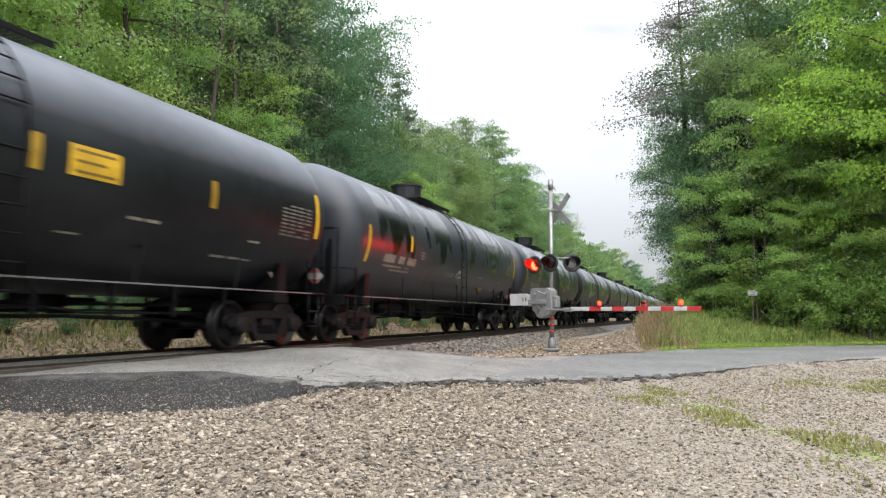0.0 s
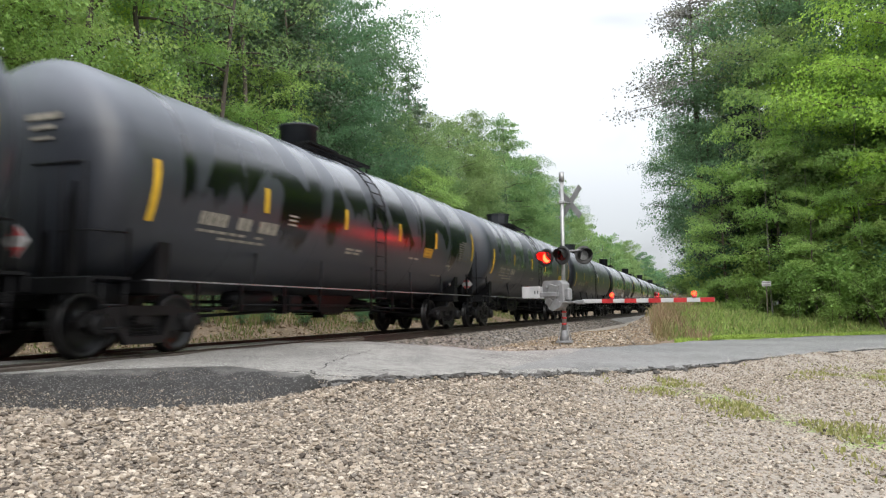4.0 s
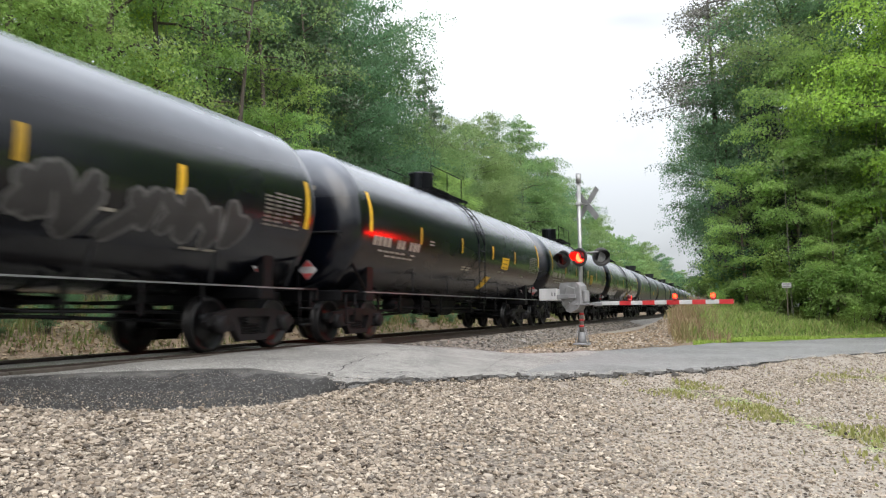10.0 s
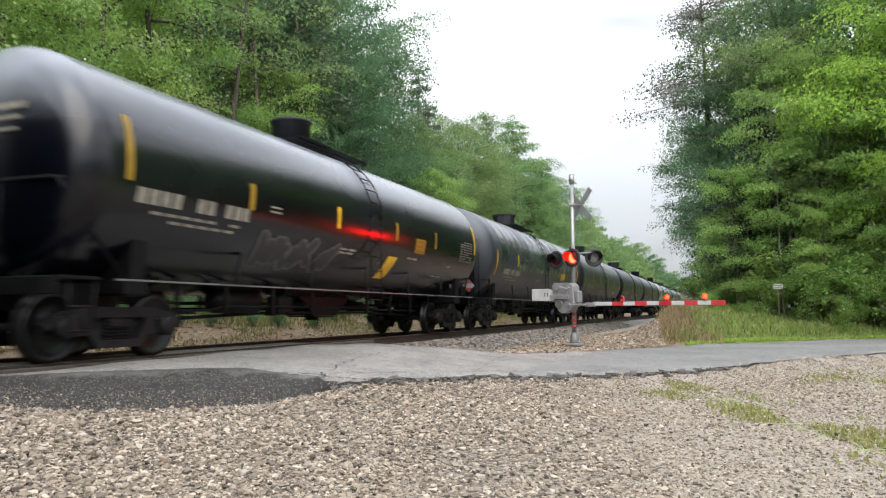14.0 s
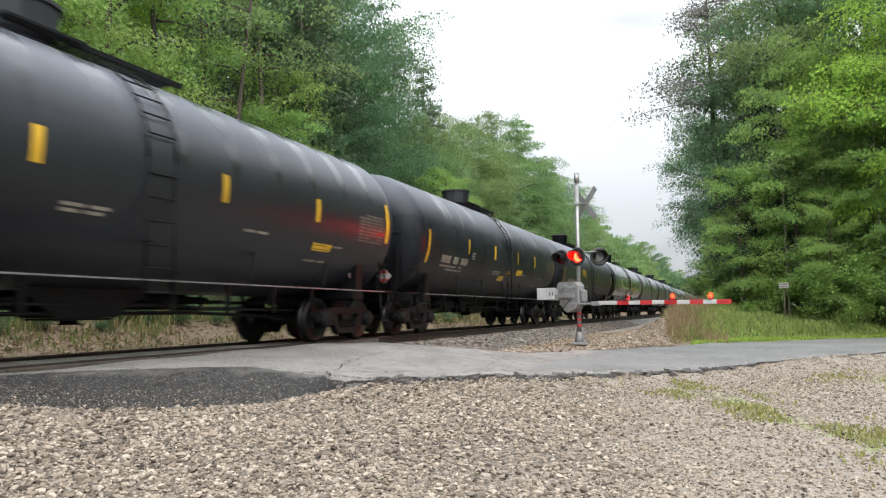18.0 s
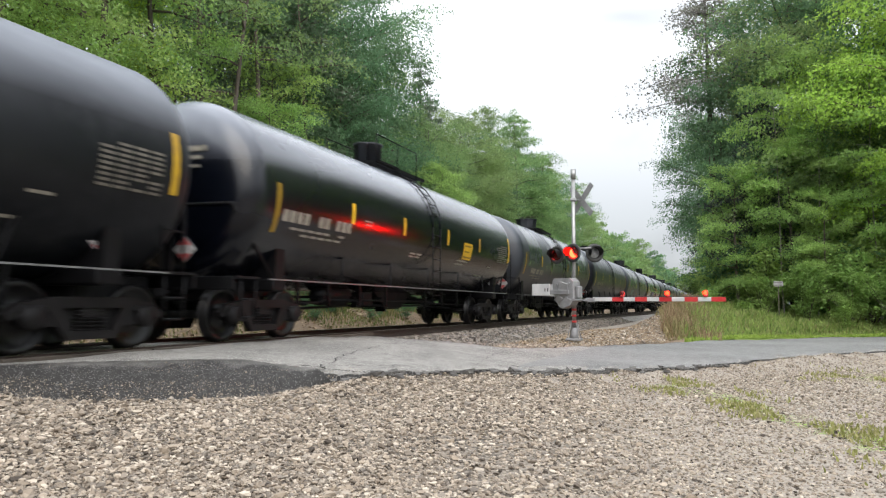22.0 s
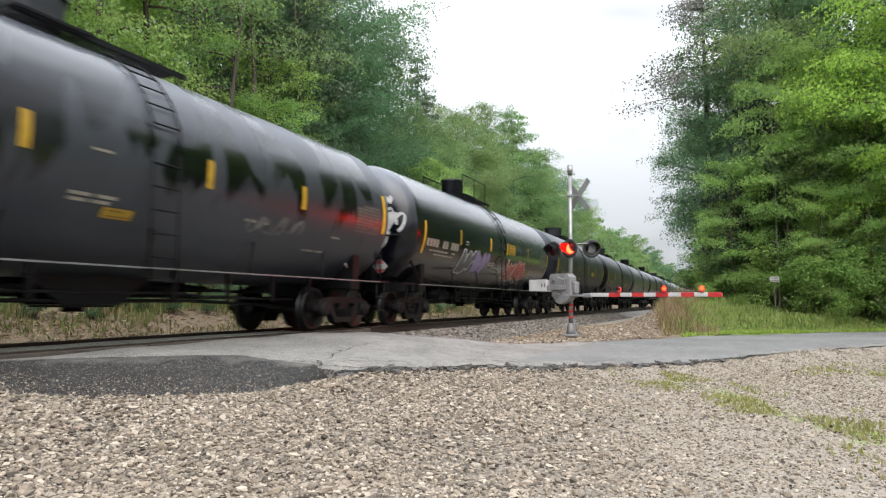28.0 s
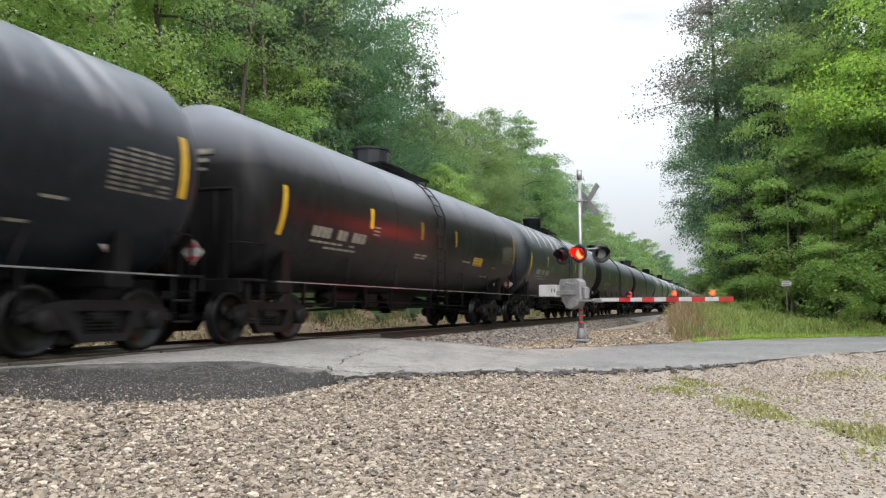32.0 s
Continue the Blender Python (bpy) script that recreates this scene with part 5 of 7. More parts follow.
    if full:
        for y, low in ((-7.06, -11 if number in (8, 9, 10) else -30), (7.06, -11 if number in (8, 9, 10) else -19)):
            under(car, "end_stripe", shared("stripe%g%g" % (y, low), lambda: patch(bmesh.new(), y - 0.06, y + 0.06, low, low + 33, n=8), M_YELLOW), "worn yellow stripe at the head seam")
        for y in strips:
            under(car, "reflector_strip", shared("strip%g" % y, lambda: patch(bmesh.new(), y - 0.07, y + 0.07, -13, 3), M_YELLOW))
        for m in (Matrix.Translation((1.2, 7.78, 1.46)), Matrix.Translation((1.2, 6.25, 1.46)) @ Matrix.Rotation(math.pi / 2, 4, "Z")):
            pl = under(car, "placard", shared("placard", diamond, M_PLACARD), "white and red diamond placard", m)
            under(pl, "placard_ink", shared("placard_ink", diamond_ink, M_PLACRED))
        early = paint == "gloss"
        under(car, "stencil", shared("stencil_mark%d" % early, lambda: bars(MARKS[early]), M_LETTER), "worn white stencilled reporting mark")
        under(car, "data_stencil", shared("stencil_data", lambda: bars([(5.75, 6.85, a, 1.35, 4) for a in (-21, -18.4, -15.8, -13.2, -10.6, -8, -5.4, -2.8, -0.2)]), M_GREYSTENCIL), "grey block of small stencilled lines")
        under(car, "stencil", shared("stencil_small", lambda: bars([(-1.3, -0.5, -29, 1.8, 2), (-1.3, -0.6, -32, 1.8, 2), (2.1, 3.1, -28, 1.8, 3), (4.1, 5.0, -44, 1.8, 2), (4.9, 5.3, -30, 1.6, 1)]), M_LETTER), "small white stencilled lines")
        hb = bmesh.new()
        for j, (w, h) in enumerate(((0.62, 0.085), (0.42, 0.055), (0.36, 0.04))):
            z = 0.66 - j * 0.15
            box(hb, (0.48, -SEAM - NOSE - head_depth(math.hypot(0.5, z)) - 0.015, ZC + z), (w, 0.02, h))
        under(car, "head_stencil", shared("head_stencil", lambda: hb, M_LETTER), "white stencilled lines on the leading head")
        for name, bm, mat, lab, *extent in marks:
            mark = tagged(part(name, bm, mat, car, lab), lab, kind="stuff" if name in ("graffiti", "head_graffiti") else "")
            for y0, y1, a0, a1 in extent:
                ink = bmesh.new()
                rows = 3 if a1 - a0 > 7 else 2
                for j in range(rows):
                    a, q = a0 + (a1 - a0) * (j + 0.32) / rows, (y1 - y0) * 0.1
                    patch(ink, y0 + q, y1 - q * (1 + j % 2 * 2), a, a + (a1 - a0) * 0.28 / rows, 0.0095, 1)
                tagged(part("panel_writing", ink, M_INK, mark, "dark lines of small writing"), kind="stuff")
    return car


GRAF_WHITE = surface("white_spray_paint", (0.25, 0.255, 0.26), (0.5, 0.5, 0.5), 5.0, 0.5, relief=0.0)
GRAF_GREY = surface("dull_grey_spray_paint", (0.04, 0.04, 0.04), (0.105, 0.103, 0.1), 3.0, 0.6, relief=0.0)
GRAF_RED = surface("faded_red_spray_paint", (0.20, 0.018, 0.02), (0.36, 0.06, 0.055), 4.0, 0.5, relief=0.0)
GRAF_TEAL = surface("teal_spray_paint", (0.07, 0.15, 0.14), (0.15, 0.26, 0.24), 4.0, 0.5, relief=0.0)
GRAF_DARK = surface("dark_grey_spray_paint", (0.012, 0.012, 0.013), (0.03, 0.029, 0.029), 3.0, 0.6, relief=0.0)
GRAF_TAN = surface("tan_grey_spray_paint", (0.045, 0.041, 0.034), (0.115, 0.105, 0.09), 3.0, 0.6, relief=0.0)
GRAF_CREAM = surface("cream_spray_paint", (0.28, 0.25, 0.19), (0.45, 0.41, 0.32), 4.0, 0.5, relief=0.0)
GRAF_OCHRE = surface("ochre_spray_paint", (0.22, 0.15, 0.03), (0.32, 0.22, 0.05), 4.0, 0.5, relief=0.0)
GRAF_VIOLET = surface("violet_spray_paint", (0.14, 0.10, 0.22), (0.26, 0.2, 0.34), 4.0, 0.5, relief=0.0)


def tag(y0, y1, a0, a1):
    return ("yellow_panel", patch(bmesh.new(), y0, y1, a0, a1), M_YELLOW, "yellow stencilled panel", (y0, y1, a0, a1))


def slant(y0, y1, a0, a1):
    """A yellow panel set askew."""
    bm = bmesh.new()
    d = (y1 - y0) * 0.35
    rows = [[bm.verts.new(on_shell(y + d * (i / 4 - 0.5), a0 + (a1 - a0) * i / 4)) for y in (y0, y1)] for i in range(5)]
    for r, q in zip(rows, rows[1:]):
        bm.faces.new((r[0], r[1], q[1], q[0]))
    return ("yellow_panel", bm, M_YELLOW, "yellow stencilled panel")


def graf(seed, y0, y1, a0, a1, mat, n=7, width=0.07):
    return ("graffiti", scribble(seed, y0, y1, a0, a1, n, width), mat, "sprayed graffiti lines")


def fill(seed, y0, y1, a0, a1, mat, n=5):
    return ("graffiti", blobs(seed, y0, y1, a0, a1, n), mat, "filled sprayed graffiti shapes")


def lettering(seed, y0, y1, a0, a1, body, edge, n=4, width=0.06):
    """Fat sprayed letters: a rim behind, a body with gaps, and thin lines over it."""
    return [("graffiti", fat_letters(seed, y0, y1, a0, a1, n, width + 0.13, 0.0075), edge, "pale rim of sprayed letters"), ("graffiti", fat_letters(seed, y0, y1, a0, a1, n, width, 0.0095), body, "sprayed letters")]


def fat_letters(seed, y0, y1, a0, a1, n, fat, lift):
    """Unreadable sprayed strokes of even height, laid as broad ribbons."""
    rng = random.Random(seed)
    bm = bmesh.new()
    w = (y1 - y0) / n
    degree = 1 / (R * math.pi / 180)
    for k in range(n):
        pts = [(rng.uniform(-0.05, 1.1), (i + k) % 2 * 0.75 + rng.uniform(-0.05, 0.35)) for i in range(6)]
        lean = rng.uniform(0.05, 0.2)
        for (u0, v0), (u1, v1) in zip(pts, pts[1:]):
            p = Vector((y0 + w * (k + u0 + lean * v0), (a0 + (a1 - a0) * v0) / degree))
            q = Vector((y0 + w * (k + u1 + lean * v1), (a0 + (a1 - a0) * v1) / degree))
            d = (q - p).normalized()
            s = Vector((-d.y, d.x)) * (0.055 + fat / 2)
            last = None
            for i in range(-1, 8):
                c = p + (q - p) * max(0, min(1, i / 6))
                c = c + d * (-0.05 - fat / 3 if i < 0 else 0.05 + fat / 3 if i > 6 else 0)
                h = s * (0.55 if i in (-1, 7) else 1.0)
                pair = [bm.verts.new(on_shell(e.x, e.y * degree, lift + 0.0004 * k)) for e in (c - h, c + h)]
                if last:
                    bm.faces.new((last[0], last[1], pair[1], pair[0]))
                last = pair
    return bm


def line(y0, y1, a, h=1.3, n=1, mat=None):
    return ("stencil", bars([(y0, y1, a, h, n)]), mat or M_LETTER, "white stencilled line")


L_GLOSS = "glossy black tank car with yellow strips"
L_SATIN = "satin black tank car with yellow strips"
L_RUNS = "black tank car with dull dusty bands"
L_RINGS = "black tank car with dull rings and streaks"
L_CHALK = "black tank car with pale chalky drips"
L_BROWN = "dusty brown-black tank car with worn stencils"
S4 = (-4.4, -1.5, 1.3, 3.8)
CARS = [
    ("satin", "drum", False, S4, [], L_SATIN),
    ("satin", "box", False, (-4.4, -1.5, 0.55, 3.8), [tag(1.02, 1.85, -12, 2.6), line(1.06, 1.5, -41), line(4.7, 5.3, -44)], L_SATIN + " and panel"),
    ("runs", "box", False, (-4.4,), [graf(1, -3.0, -0.8, -42, -22, GRAF_GREY), graf(2, -0.2, 0.3, -30, -22, GRAF_WHITE, 2, 0.04), tag(2.7, 3.3, -48, -42)], L_RUNS + " and grey graffiti"),
    ("runs", "box", False, (-4.4, -1.8, 1.2, 3.8), lettering(31, -4.2, -2.2, -33, -18, GRAF_GREY, GRAF_DARK, 4) + [slant(-0.4, 0.45, -59, -38), tag(2.2, 2.7, -25, -20), graf(3, 0.55, 2.4, -39, -23, GRAF_GREY, 5)], L_RUNS + " and grey graffiti letters"),
    ("runs", "drum", False, S4, [tag(3.0, 3.6, -24, -14)], L_RUNS),
    ("runs", "box", False, (-4.25, -1.3, 1.3, 4.1), [("graffiti", bars([(-6.6 + 0.1 * j, -4.7, -44 + 6 * j, 4.4, 7 - j % 3) for j in range(5)]), GRAF_TAN, "faded tan block of sprayed writing"), graf(32, -3.7, -0.9, -46, -18, GRAF_GREY, 5, 0.045), graf(33, -4.4, -2.9, -52, -40, GRAF_DARK, 5, 0.06), graf(5, 1.6, 3.4, -54, -22, GRAF_GREY, 6, 0.05), graf(6, 4.15, 4.75, -14, 0, GRAF_GREY, 2, 0.05), tag(4.5, 5.25, -26, -15)], L_RUNS + " and large grey graffiti"),
    ("rings", "box", False, S4, [graf(7, -3.95, -2.75, -46, -16, GRAF_GREY, 4, 0.07), graf(8, -3.8, -2.9, -22, -15, GRAF_RED, 3, 0.04), fill(9, 0.5, 1.45, -3, 14, GRAF_GREY, 4), fill(19, 0.7, 1.3, 0, 10, GRAF_WHITE, 1), line(-2.35, -1.8, -26), line(-2.35, -1.8, -28.5), line(-0.9, -0.1, -48), line(3.0, 4.2, -28, 1.3, 2)], L_RINGS + " and a round graffito"),
    ("gloss", "twin", True, S4, lettering(34, -0.9, 0.8, 2, 26, GRAF_GREY, GRAF_DARK, 3, 0.0) + lettering(35, 1.1, 5.5, -40, -14, GRAF_DARK, GRAF_GREY, 6, 0.1) + [graf(12, -4.5, -3.1, -37, -28, GRAF_GREY, 5), tag(-1.4, -0.8, -38, -32), line(-2.8, -2.0, -18, 1.4, 2)], L_GLOSS + " and pale graffiti"),
    ("gloss", "twin", True, S4, [tag(2.35, 3.1, -23, -8), slant(1.0, 1.5, -58, -36)], L_GLOSS),
    ("gloss", "twin", True, (-4.4, -1.94, 1.23, 3.89), [tag(1.93, 2.65, -23, -4), line(-1.5, -0.4, -36)], L_GLOSS + " and square panel"),
    ("gloss", "drum", False, S4, [tag(2.45, 3.1, -21, -7), slant(1.0, 1.5, -53, -28)] + lettering(41, -4.1, -1.4, -50, -29, GRAF_DARK, GRAF_GREY, 4, 0.05), L_GLOSS + " and grey graffiti"),
    ("runs", "box", False, (-4.4, 3.8), [tag(3.2, 4.0, -22, -10)], L_RUNS),
    ("rings", "box", False, (-4.4, -1.7, 1.5, 4.15), [tag(4.2, 4.85, -34, -28)], L_RINGS),
    ("chalk", "box", False, (-4.0, -1.4, 1.35, 3.8), [tag(-0.5, 0.1, -41, -33), tag(0.2, 0.6, -30, -25), tag(1.45, 2.2, -29, -21)], L_CHALK + " and small panels"),
    ("satin", "drum", False, (-4.3, -1.8, 1.9), [tag(-2.7, -2.0, -9, 4)], L_SATIN),
    ("gloss", "twin", True, (-4.4, -1.85, 1.06, 3.8), [tag(2.36, 3.12, -25, -6), line(1.9, 3.1, -28), line(1.9, 2.8, -32)], L_GLOSS + " and square panel"),
    ("runs", "box", False, (-4.4, 0.97, 3.82), [tag(2.6, 3.55, -33, -23), line(1.05, 1.8, -28), line(3.95, 4.9, -28, 1.6, 3), line(3.95, 4.9, -31.5, 1.6, 3), graf(14, 2.1, 2.5, -34, -22, GRAF_GREY, 2)], L_RUNS),
    ("rings", "box", False, S4, [], L_RINGS),
    ("runs", "box", False, (-1.98, 1.1, 3.7), lettering(36, -4.7, -3.5, -43, -25, GRAF_TEAL, GRAF_DARK, 2, 0.16) + [tag(-0.7, -0.2, -39, -33), graf(16, 2.3, 3.8, -34, -22, GRAF_GREY, 5), line(-1.1, -0.7, -7)], L_RUNS + " and teal graffiti"),
    ("gloss", "twin", True, (-4.3, -1.3, 0.7, 3.65), [("head_graffiti", head_scribble(3), GRAF_WHITE, "white graffiti on the tank head")] + lettering(37, -4.3, -2.9, -44, -22, GRAF_GREY, GRAF_WHITE, 2, 0.14) + lettering(38, -2.8, -1.5, -42, -20, GRAF_VIOLET, GRAF_GREY, 2, 0.22) + lettering(39, 0.9, 3.7, -50, -24, GRAF_RED, GRAF_CREAM, 5, 0.07) + [graf(21, 3.8, 4.5, -42, -30, GRAF_OCHRE, 4, 0.05), tag(0.9, 1.74, -12, 2), line(-0.9, 0.2, -34, 1.3, 2), line(-0.8, 0.1, -38, 1.3, 2)], L_GLOSS + " and red and white graffiti"),
    ("chalk", "box", False, (-4.6, -1.5, 1.4, 3.8), [graf(22, -3.4, -1.6, -50, -27, GRAF_GREY, 4, 0.06), graf(23, -6.2, -4.2, -52, -40, GRAF_GREY, 5, 0.07), tag(2.5, 3.25, -18, -10)], L_CHALK + " and grey graffiti"),
    ("brown", "box", False, (-3.8, -1.1, 1.3), [tag(3.0, 3.8, -30, -20)], L_BROWN),
]
TRAIN = []


def build_train():
    joints = list(JOINT)
    joints.insert(0, joints[0] - PITCH)
    while joints[-1] < 575:
        joints.append(joints[-1] + PITCH)
    kinds = ("satin", "runs", "gloss", "brown", "rings", "satin")
    names = {"rings": L_RINGS, "satin": L_SATIN, "runs": L_RUNS, "gloss": L_GLOSS, "brown": L_BROWN}
    for i in range(len(joints) - 1):
        mid = (joints[i] + joints[i + 1]) / 2 - 0.2
        if i < len(CARS):
            paint, housing, guard, strips, marks, label = CARS[i]
            car = tank_car(i, paint, housing, guard, True, strips, marks, True, label)
        else:
            paint = kinds[i % 6]
            car = tank_car(i, paint, ("box", "drum", "twin")[i % 3], i % 3 == 2, True, S4, [], i < 24, names[paint])
        car.location = (0, mid, 0)
        car.scale = (1, (joints[i + 1] - joints[i]) / PITCH, 1)
        TRAIN.append((car, mid))


build_train()

# ---- crossing signal with gate ----
MAST = Vector((4.83, 20.0, -0.33))
ARM_WAY = Vector((0.915, -0.40, 0.0)).normalized()
LAMP_WAY = Vector((-0.42, -0.91, 0.0)).normalized()
FLASH_A, FLASH_B = [], []


def facing(p, way):
    """A pose at p whose own +Y looks along way, upright."""
    return Matrix.Translation(p) @ Matrix.Rotation(math.atan2(-way.x, way.y), 4, "Z")


def bmesh_shift(ob, d):
    """Moves a part's mesh against its origin, so that it hinges there."""
    ob.data.transform(Matrix.Translation(d))


def signal_head(parent, p, way, lit, blades):
    """Round black target, housing behind, hood in front, lens with its lamp, and an added shutter disc to imitate
    blinking.
    """
    bm = bmesh.new()
    lathe(bm, [(0.157, -0.01), (0.262, -0.01), (0.267, 0.0), (0.262, 0.012), (0.157, 0.012), (0.157, -0.01)], (0, 0, 0), "Y", 28, caps=False)
    head = part("lamp_target", bm, M_SIGNBLACK, parent, "round black signal target")
    head.matrix_basis = facing(p, way)
    bm = bmesh.new()
    lathe(bm, [(0.001, -0.2), (0.09, -0.2), (0.15, -0.14), (0.165, -0.03), (0.165, -0.008), (0.15, -0.008), (0.14, -0.12), (0.001, -0.17)], (0, 0, 0), "Y", 24)
    part("lamp_housing", bm, M_SIGNBLACK, head)
    bm = bmesh.new()
    rings = []
    for y, r in ((0.012, 0.165), (0.12, 0.168), (0.26, 0.172)):
        a0, a1 = (-30, 210) if y < 0.2 else (5, 175)
        rings.append([bm.verts.new((r * math.cos(radians(a0 + (a1 - a0) * i / 20)), y, r * math.sin(radians(a0 + (a1 - a0) * i / 20)))) for i in range(21)])
    for r0, r1 in zip(rings, rings[1:]):
        for i in range(20):
            bm.faces.new((r0[i], r0[i + 1], r1[i + 1], r1[i]))
    bmesh.ops.solidify(bm, geom=bm.faces[:], thickness=0.006)
    part("lamp_hood", bm, M_SIGNBLACK, head)
    bm = bmesh.new()
    lathe(bm, [(0.143, -0.032), (0.11, -0.02), (0.001, -0.014)], (0, 0, 0), "Y", 24, caps=False)
    part("lamp_lens", bm, M_GLOWRED if lit else M_LENSGREY, head, "glowing red lens" if lit else "unlit pale lens")
    if lit:
        bm = bmesh.new()
        lathe(bm, [(0.001, -0.003), (0.154, -0.003), (0.154, 0.003), (0.001, 0.003)], (0, 0, 0), "Y", 24)
        blade = part("added_shutter", bm, M_LAMPOFF, head, "added shutter disc that imitates the lamp's blinking")
        bmesh_shift(blade, (0, 0, -0.153))
        blade.location = (0, 0.003, 0.153)
        blades.append(blade)
    return head


def build_signal():
    sig = empty("crossing_signal", Matrix.Translation(MAST))
    tagged(sig, "aluminium crossing signal mast with red flashing lamps and lowered gate", "crossing signal")
    bm = bmesh.new()
    box(bm, (0, 0, 0.03), (0.42, 0.42, 0.06), bevel=0.01)
    lathe(bm, [(0.15, 0.06), (0.12, 0.2), (0.09, 0.34), (0.075, 0.36)], (0, 0, 0), "Z", 12)
    for dx in (-0.15, 0.15):
        for dy in (-0.15, 0.15):
            rod(bm, (dx, dy, 0.05), (dx, dy, 0.13), 0.02, seg=6)
    part("mast_base", bm, M_ALUPAINT, sig, "cast base with anchor bolts")
    part("mast", rod(bmesh.new(), (0, 0, 0.2), (0, 0, 4.86), 0.062, 0.057, 16), M_ALU, sig)
    part("mast_cap", rod(bmesh.new(), (0, 0, 4.62), (0, 0, 4.9), 0.075, seg=14), M_ALU, sig)
    for i in range(3):
        part("reflective_band", rod(bmesh.new(), (0, 0, 0.5 + i * 0.17), (0, 0, 0.56 + i * 0.17), 0.068, seg=12), M_ARMRED, sig, "red band near the foot of the mast")
    for dx, dy in ((-0.17, -0.17), (0.17, -0.17), (-0.17, 0.17), (0.17, 0.17)):
        part("base_strut", rod(bmesh.new(), (dx, dy, 0.02), (dx * 0.45, dy * 0.45, 0.5), 0.016, seg=6), M_ALUPAINT, sig)
    # crossbuck, seen from its bare metal back
    way = Vector((0.60, 0.80, 0)).normalized()
    for k, a in enumerate((45, -45)):
        b = part("crossbuck_board", box(bmesh.new(), (0, 0, 0), (1.22, 0.008, 0.19), bevel=0.002), M_BOARD, sig, "bare metal back of a crossbuck board")
        b.matrix_basis = facing(Vector((0, 0, 4.02)) + way * (0.3 + k * 0.012), way) @ Matrix.Rotation(radians(a), 4, "Y")
    bm = bmesh.new()
    rod(bm, (0, 0, 4.02), Vector((0, 0, 4.02)) + way * 0.3, 0.025)
    box(bm, (0, 0, 4.02), (0.17, 0.17, 0.1), bevel=0.02)
    part("crossbuck_bracket", bm, M_ALU, sig)
    # lamps on their cross arm
    side = Vector((-LAMP_WAY.y, LAMP_WAY.x, 0))
    zl = 2.47
    bm = bmesh.new()
    rod(bm, side * -0.62 + Vector((0, 0, zl + 0.13)), side * 0.62 + Vector((0, 0, zl + 0.13)), 0.022)
    box(bm, (0, 0, zl + 0.1), (0.19, 0.19, 0.22), bevel=0.03)
    part("lamp_arm", bm, M_ALUPAINT, sig)
    left = side * (-0.48 if side.x > 0 else 0.48) + LAMP_WAY * 0.16 + Vector((0, 0, zl - 0.03))
    signal_head(sig, left, LAMP_WAY, True, FLASH_A)
    signal_head(sig, LAMP_WAY * 0.24 + Vector((0.12, 0, zl)), LAMP_WAY, True, FLASH_B)
    signal_head(sig, Vector((0.60, -0.05, zl)), Vector((0.50, -0.86, 0)).normalized(), False, [])
    bm = bmesh.new()
    rod(bm, (0, 0, zl + 0.13), (0.6, 0.05, zl + 0.13), 0.02)
    rod(bm, (0.6, 0.05, zl + 0.13), (0.52, 0.0, zl), 0.02)
    part("lamp_arm", bm, M_ALUPAINT, sig)
    # gate mechanism, counterweights
    zg = 1.16
    m = Matrix.Rotation(math.atan2(ARM_WAY.y, ARM_WAY.x), 4, "Z")
    bm = bmesh.new()
    case = [(-0.52, 0.50), (-0.46, 0.60), (0.10, 0.60), (0.22, 0.50), (0.24, 0.02), (0.12, -0.16), (-0.16, -0.26), (-0.30, -0.20), (-0.50, 0.18)]
    rings = [[bm.verts.new((x * k, y, zg + z)) for x, z in case] for y, k in ((-0.36, 0.92), (-0.32, 1.0), (-0.06, 1.0), (-0.03, 0.95))]
    bm.faces.new(rings[0]), bm.faces.new(rings[-1])
    for a, b in zip(rings, rings[1:]):
        for i in range(len(case)):
            j = (i + 1) % len(case)
            bm.faces.new((a[i], a[j], b[j], b[i]))
    bmesh.ops.recalc_face_normals(bm, faces=bm.faces)
    box(bm, (0.3, -0.2, zg + 0.2), (0.14, 0.2, 0.34), bevel=0.03)
    for x, z in ((-0.34, 0.42), (-0.30, 0.12), (0.08, 0.46), (0.1, -0.02)):
        rod(bm, (x, -0.35, zg + z), (x, -0.40, zg + z), 0.035, seg=8)
    rod(bm, (0, -0.38, zg), (0, 0.3, zg), 0.06, seg=12)
    mech = part("gate_mechanism", bm, M_ALUPAINT, sig, "grey gate mechanism case")
    mech.matrix_basis = m
    bm = bmesh.new()
    box(bm, (-0.12, -0.38, zg + 0.28), (0.3, 0.03, 0.4), turn=Matrix.Rotation(0.3, 3, "Y"), bevel=0.012)
    box(bm, (-0.26, -0.375, zg + 0.0), (0.2, 0.03, 0.22), turn=Matrix.Rotation(0.7, 3, "Y"), bevel=0.012)
    part("cover_plate", bm, M_ALU, mech)
    for y in (-0.42, 0.2):
        bm = bmesh.new()
        box(bm, (-0.36, y, zg + 0.2), (0.95, 0.035, 0.12), bevel=0.008)
        sup = part("arm_support", bm, M_ALUPAINT, sig)
        sup.matrix_basis = m
        bm = bmesh.new()
        box(bm, (-0.84, y, zg + 0.27), (0.62, 0.07, 0.34), bevel=0.012)
        cw = part("counterweight", bm, M_PALEPLATE, sup, "pale grey counterweight plate")
        for x in (-0.68, -0.58):
            part("slot", box(bmesh.new(), (x, y - 0.036, zg + 0.27), (0.03, 0.006, 0.1)), M_SIGNBLACK, cw)
    bm = bmesh.new()
    box(bm, (0.3, -0.1, zg - 0.02), (0.5, 0.5, 0.05), bevel=0.01)
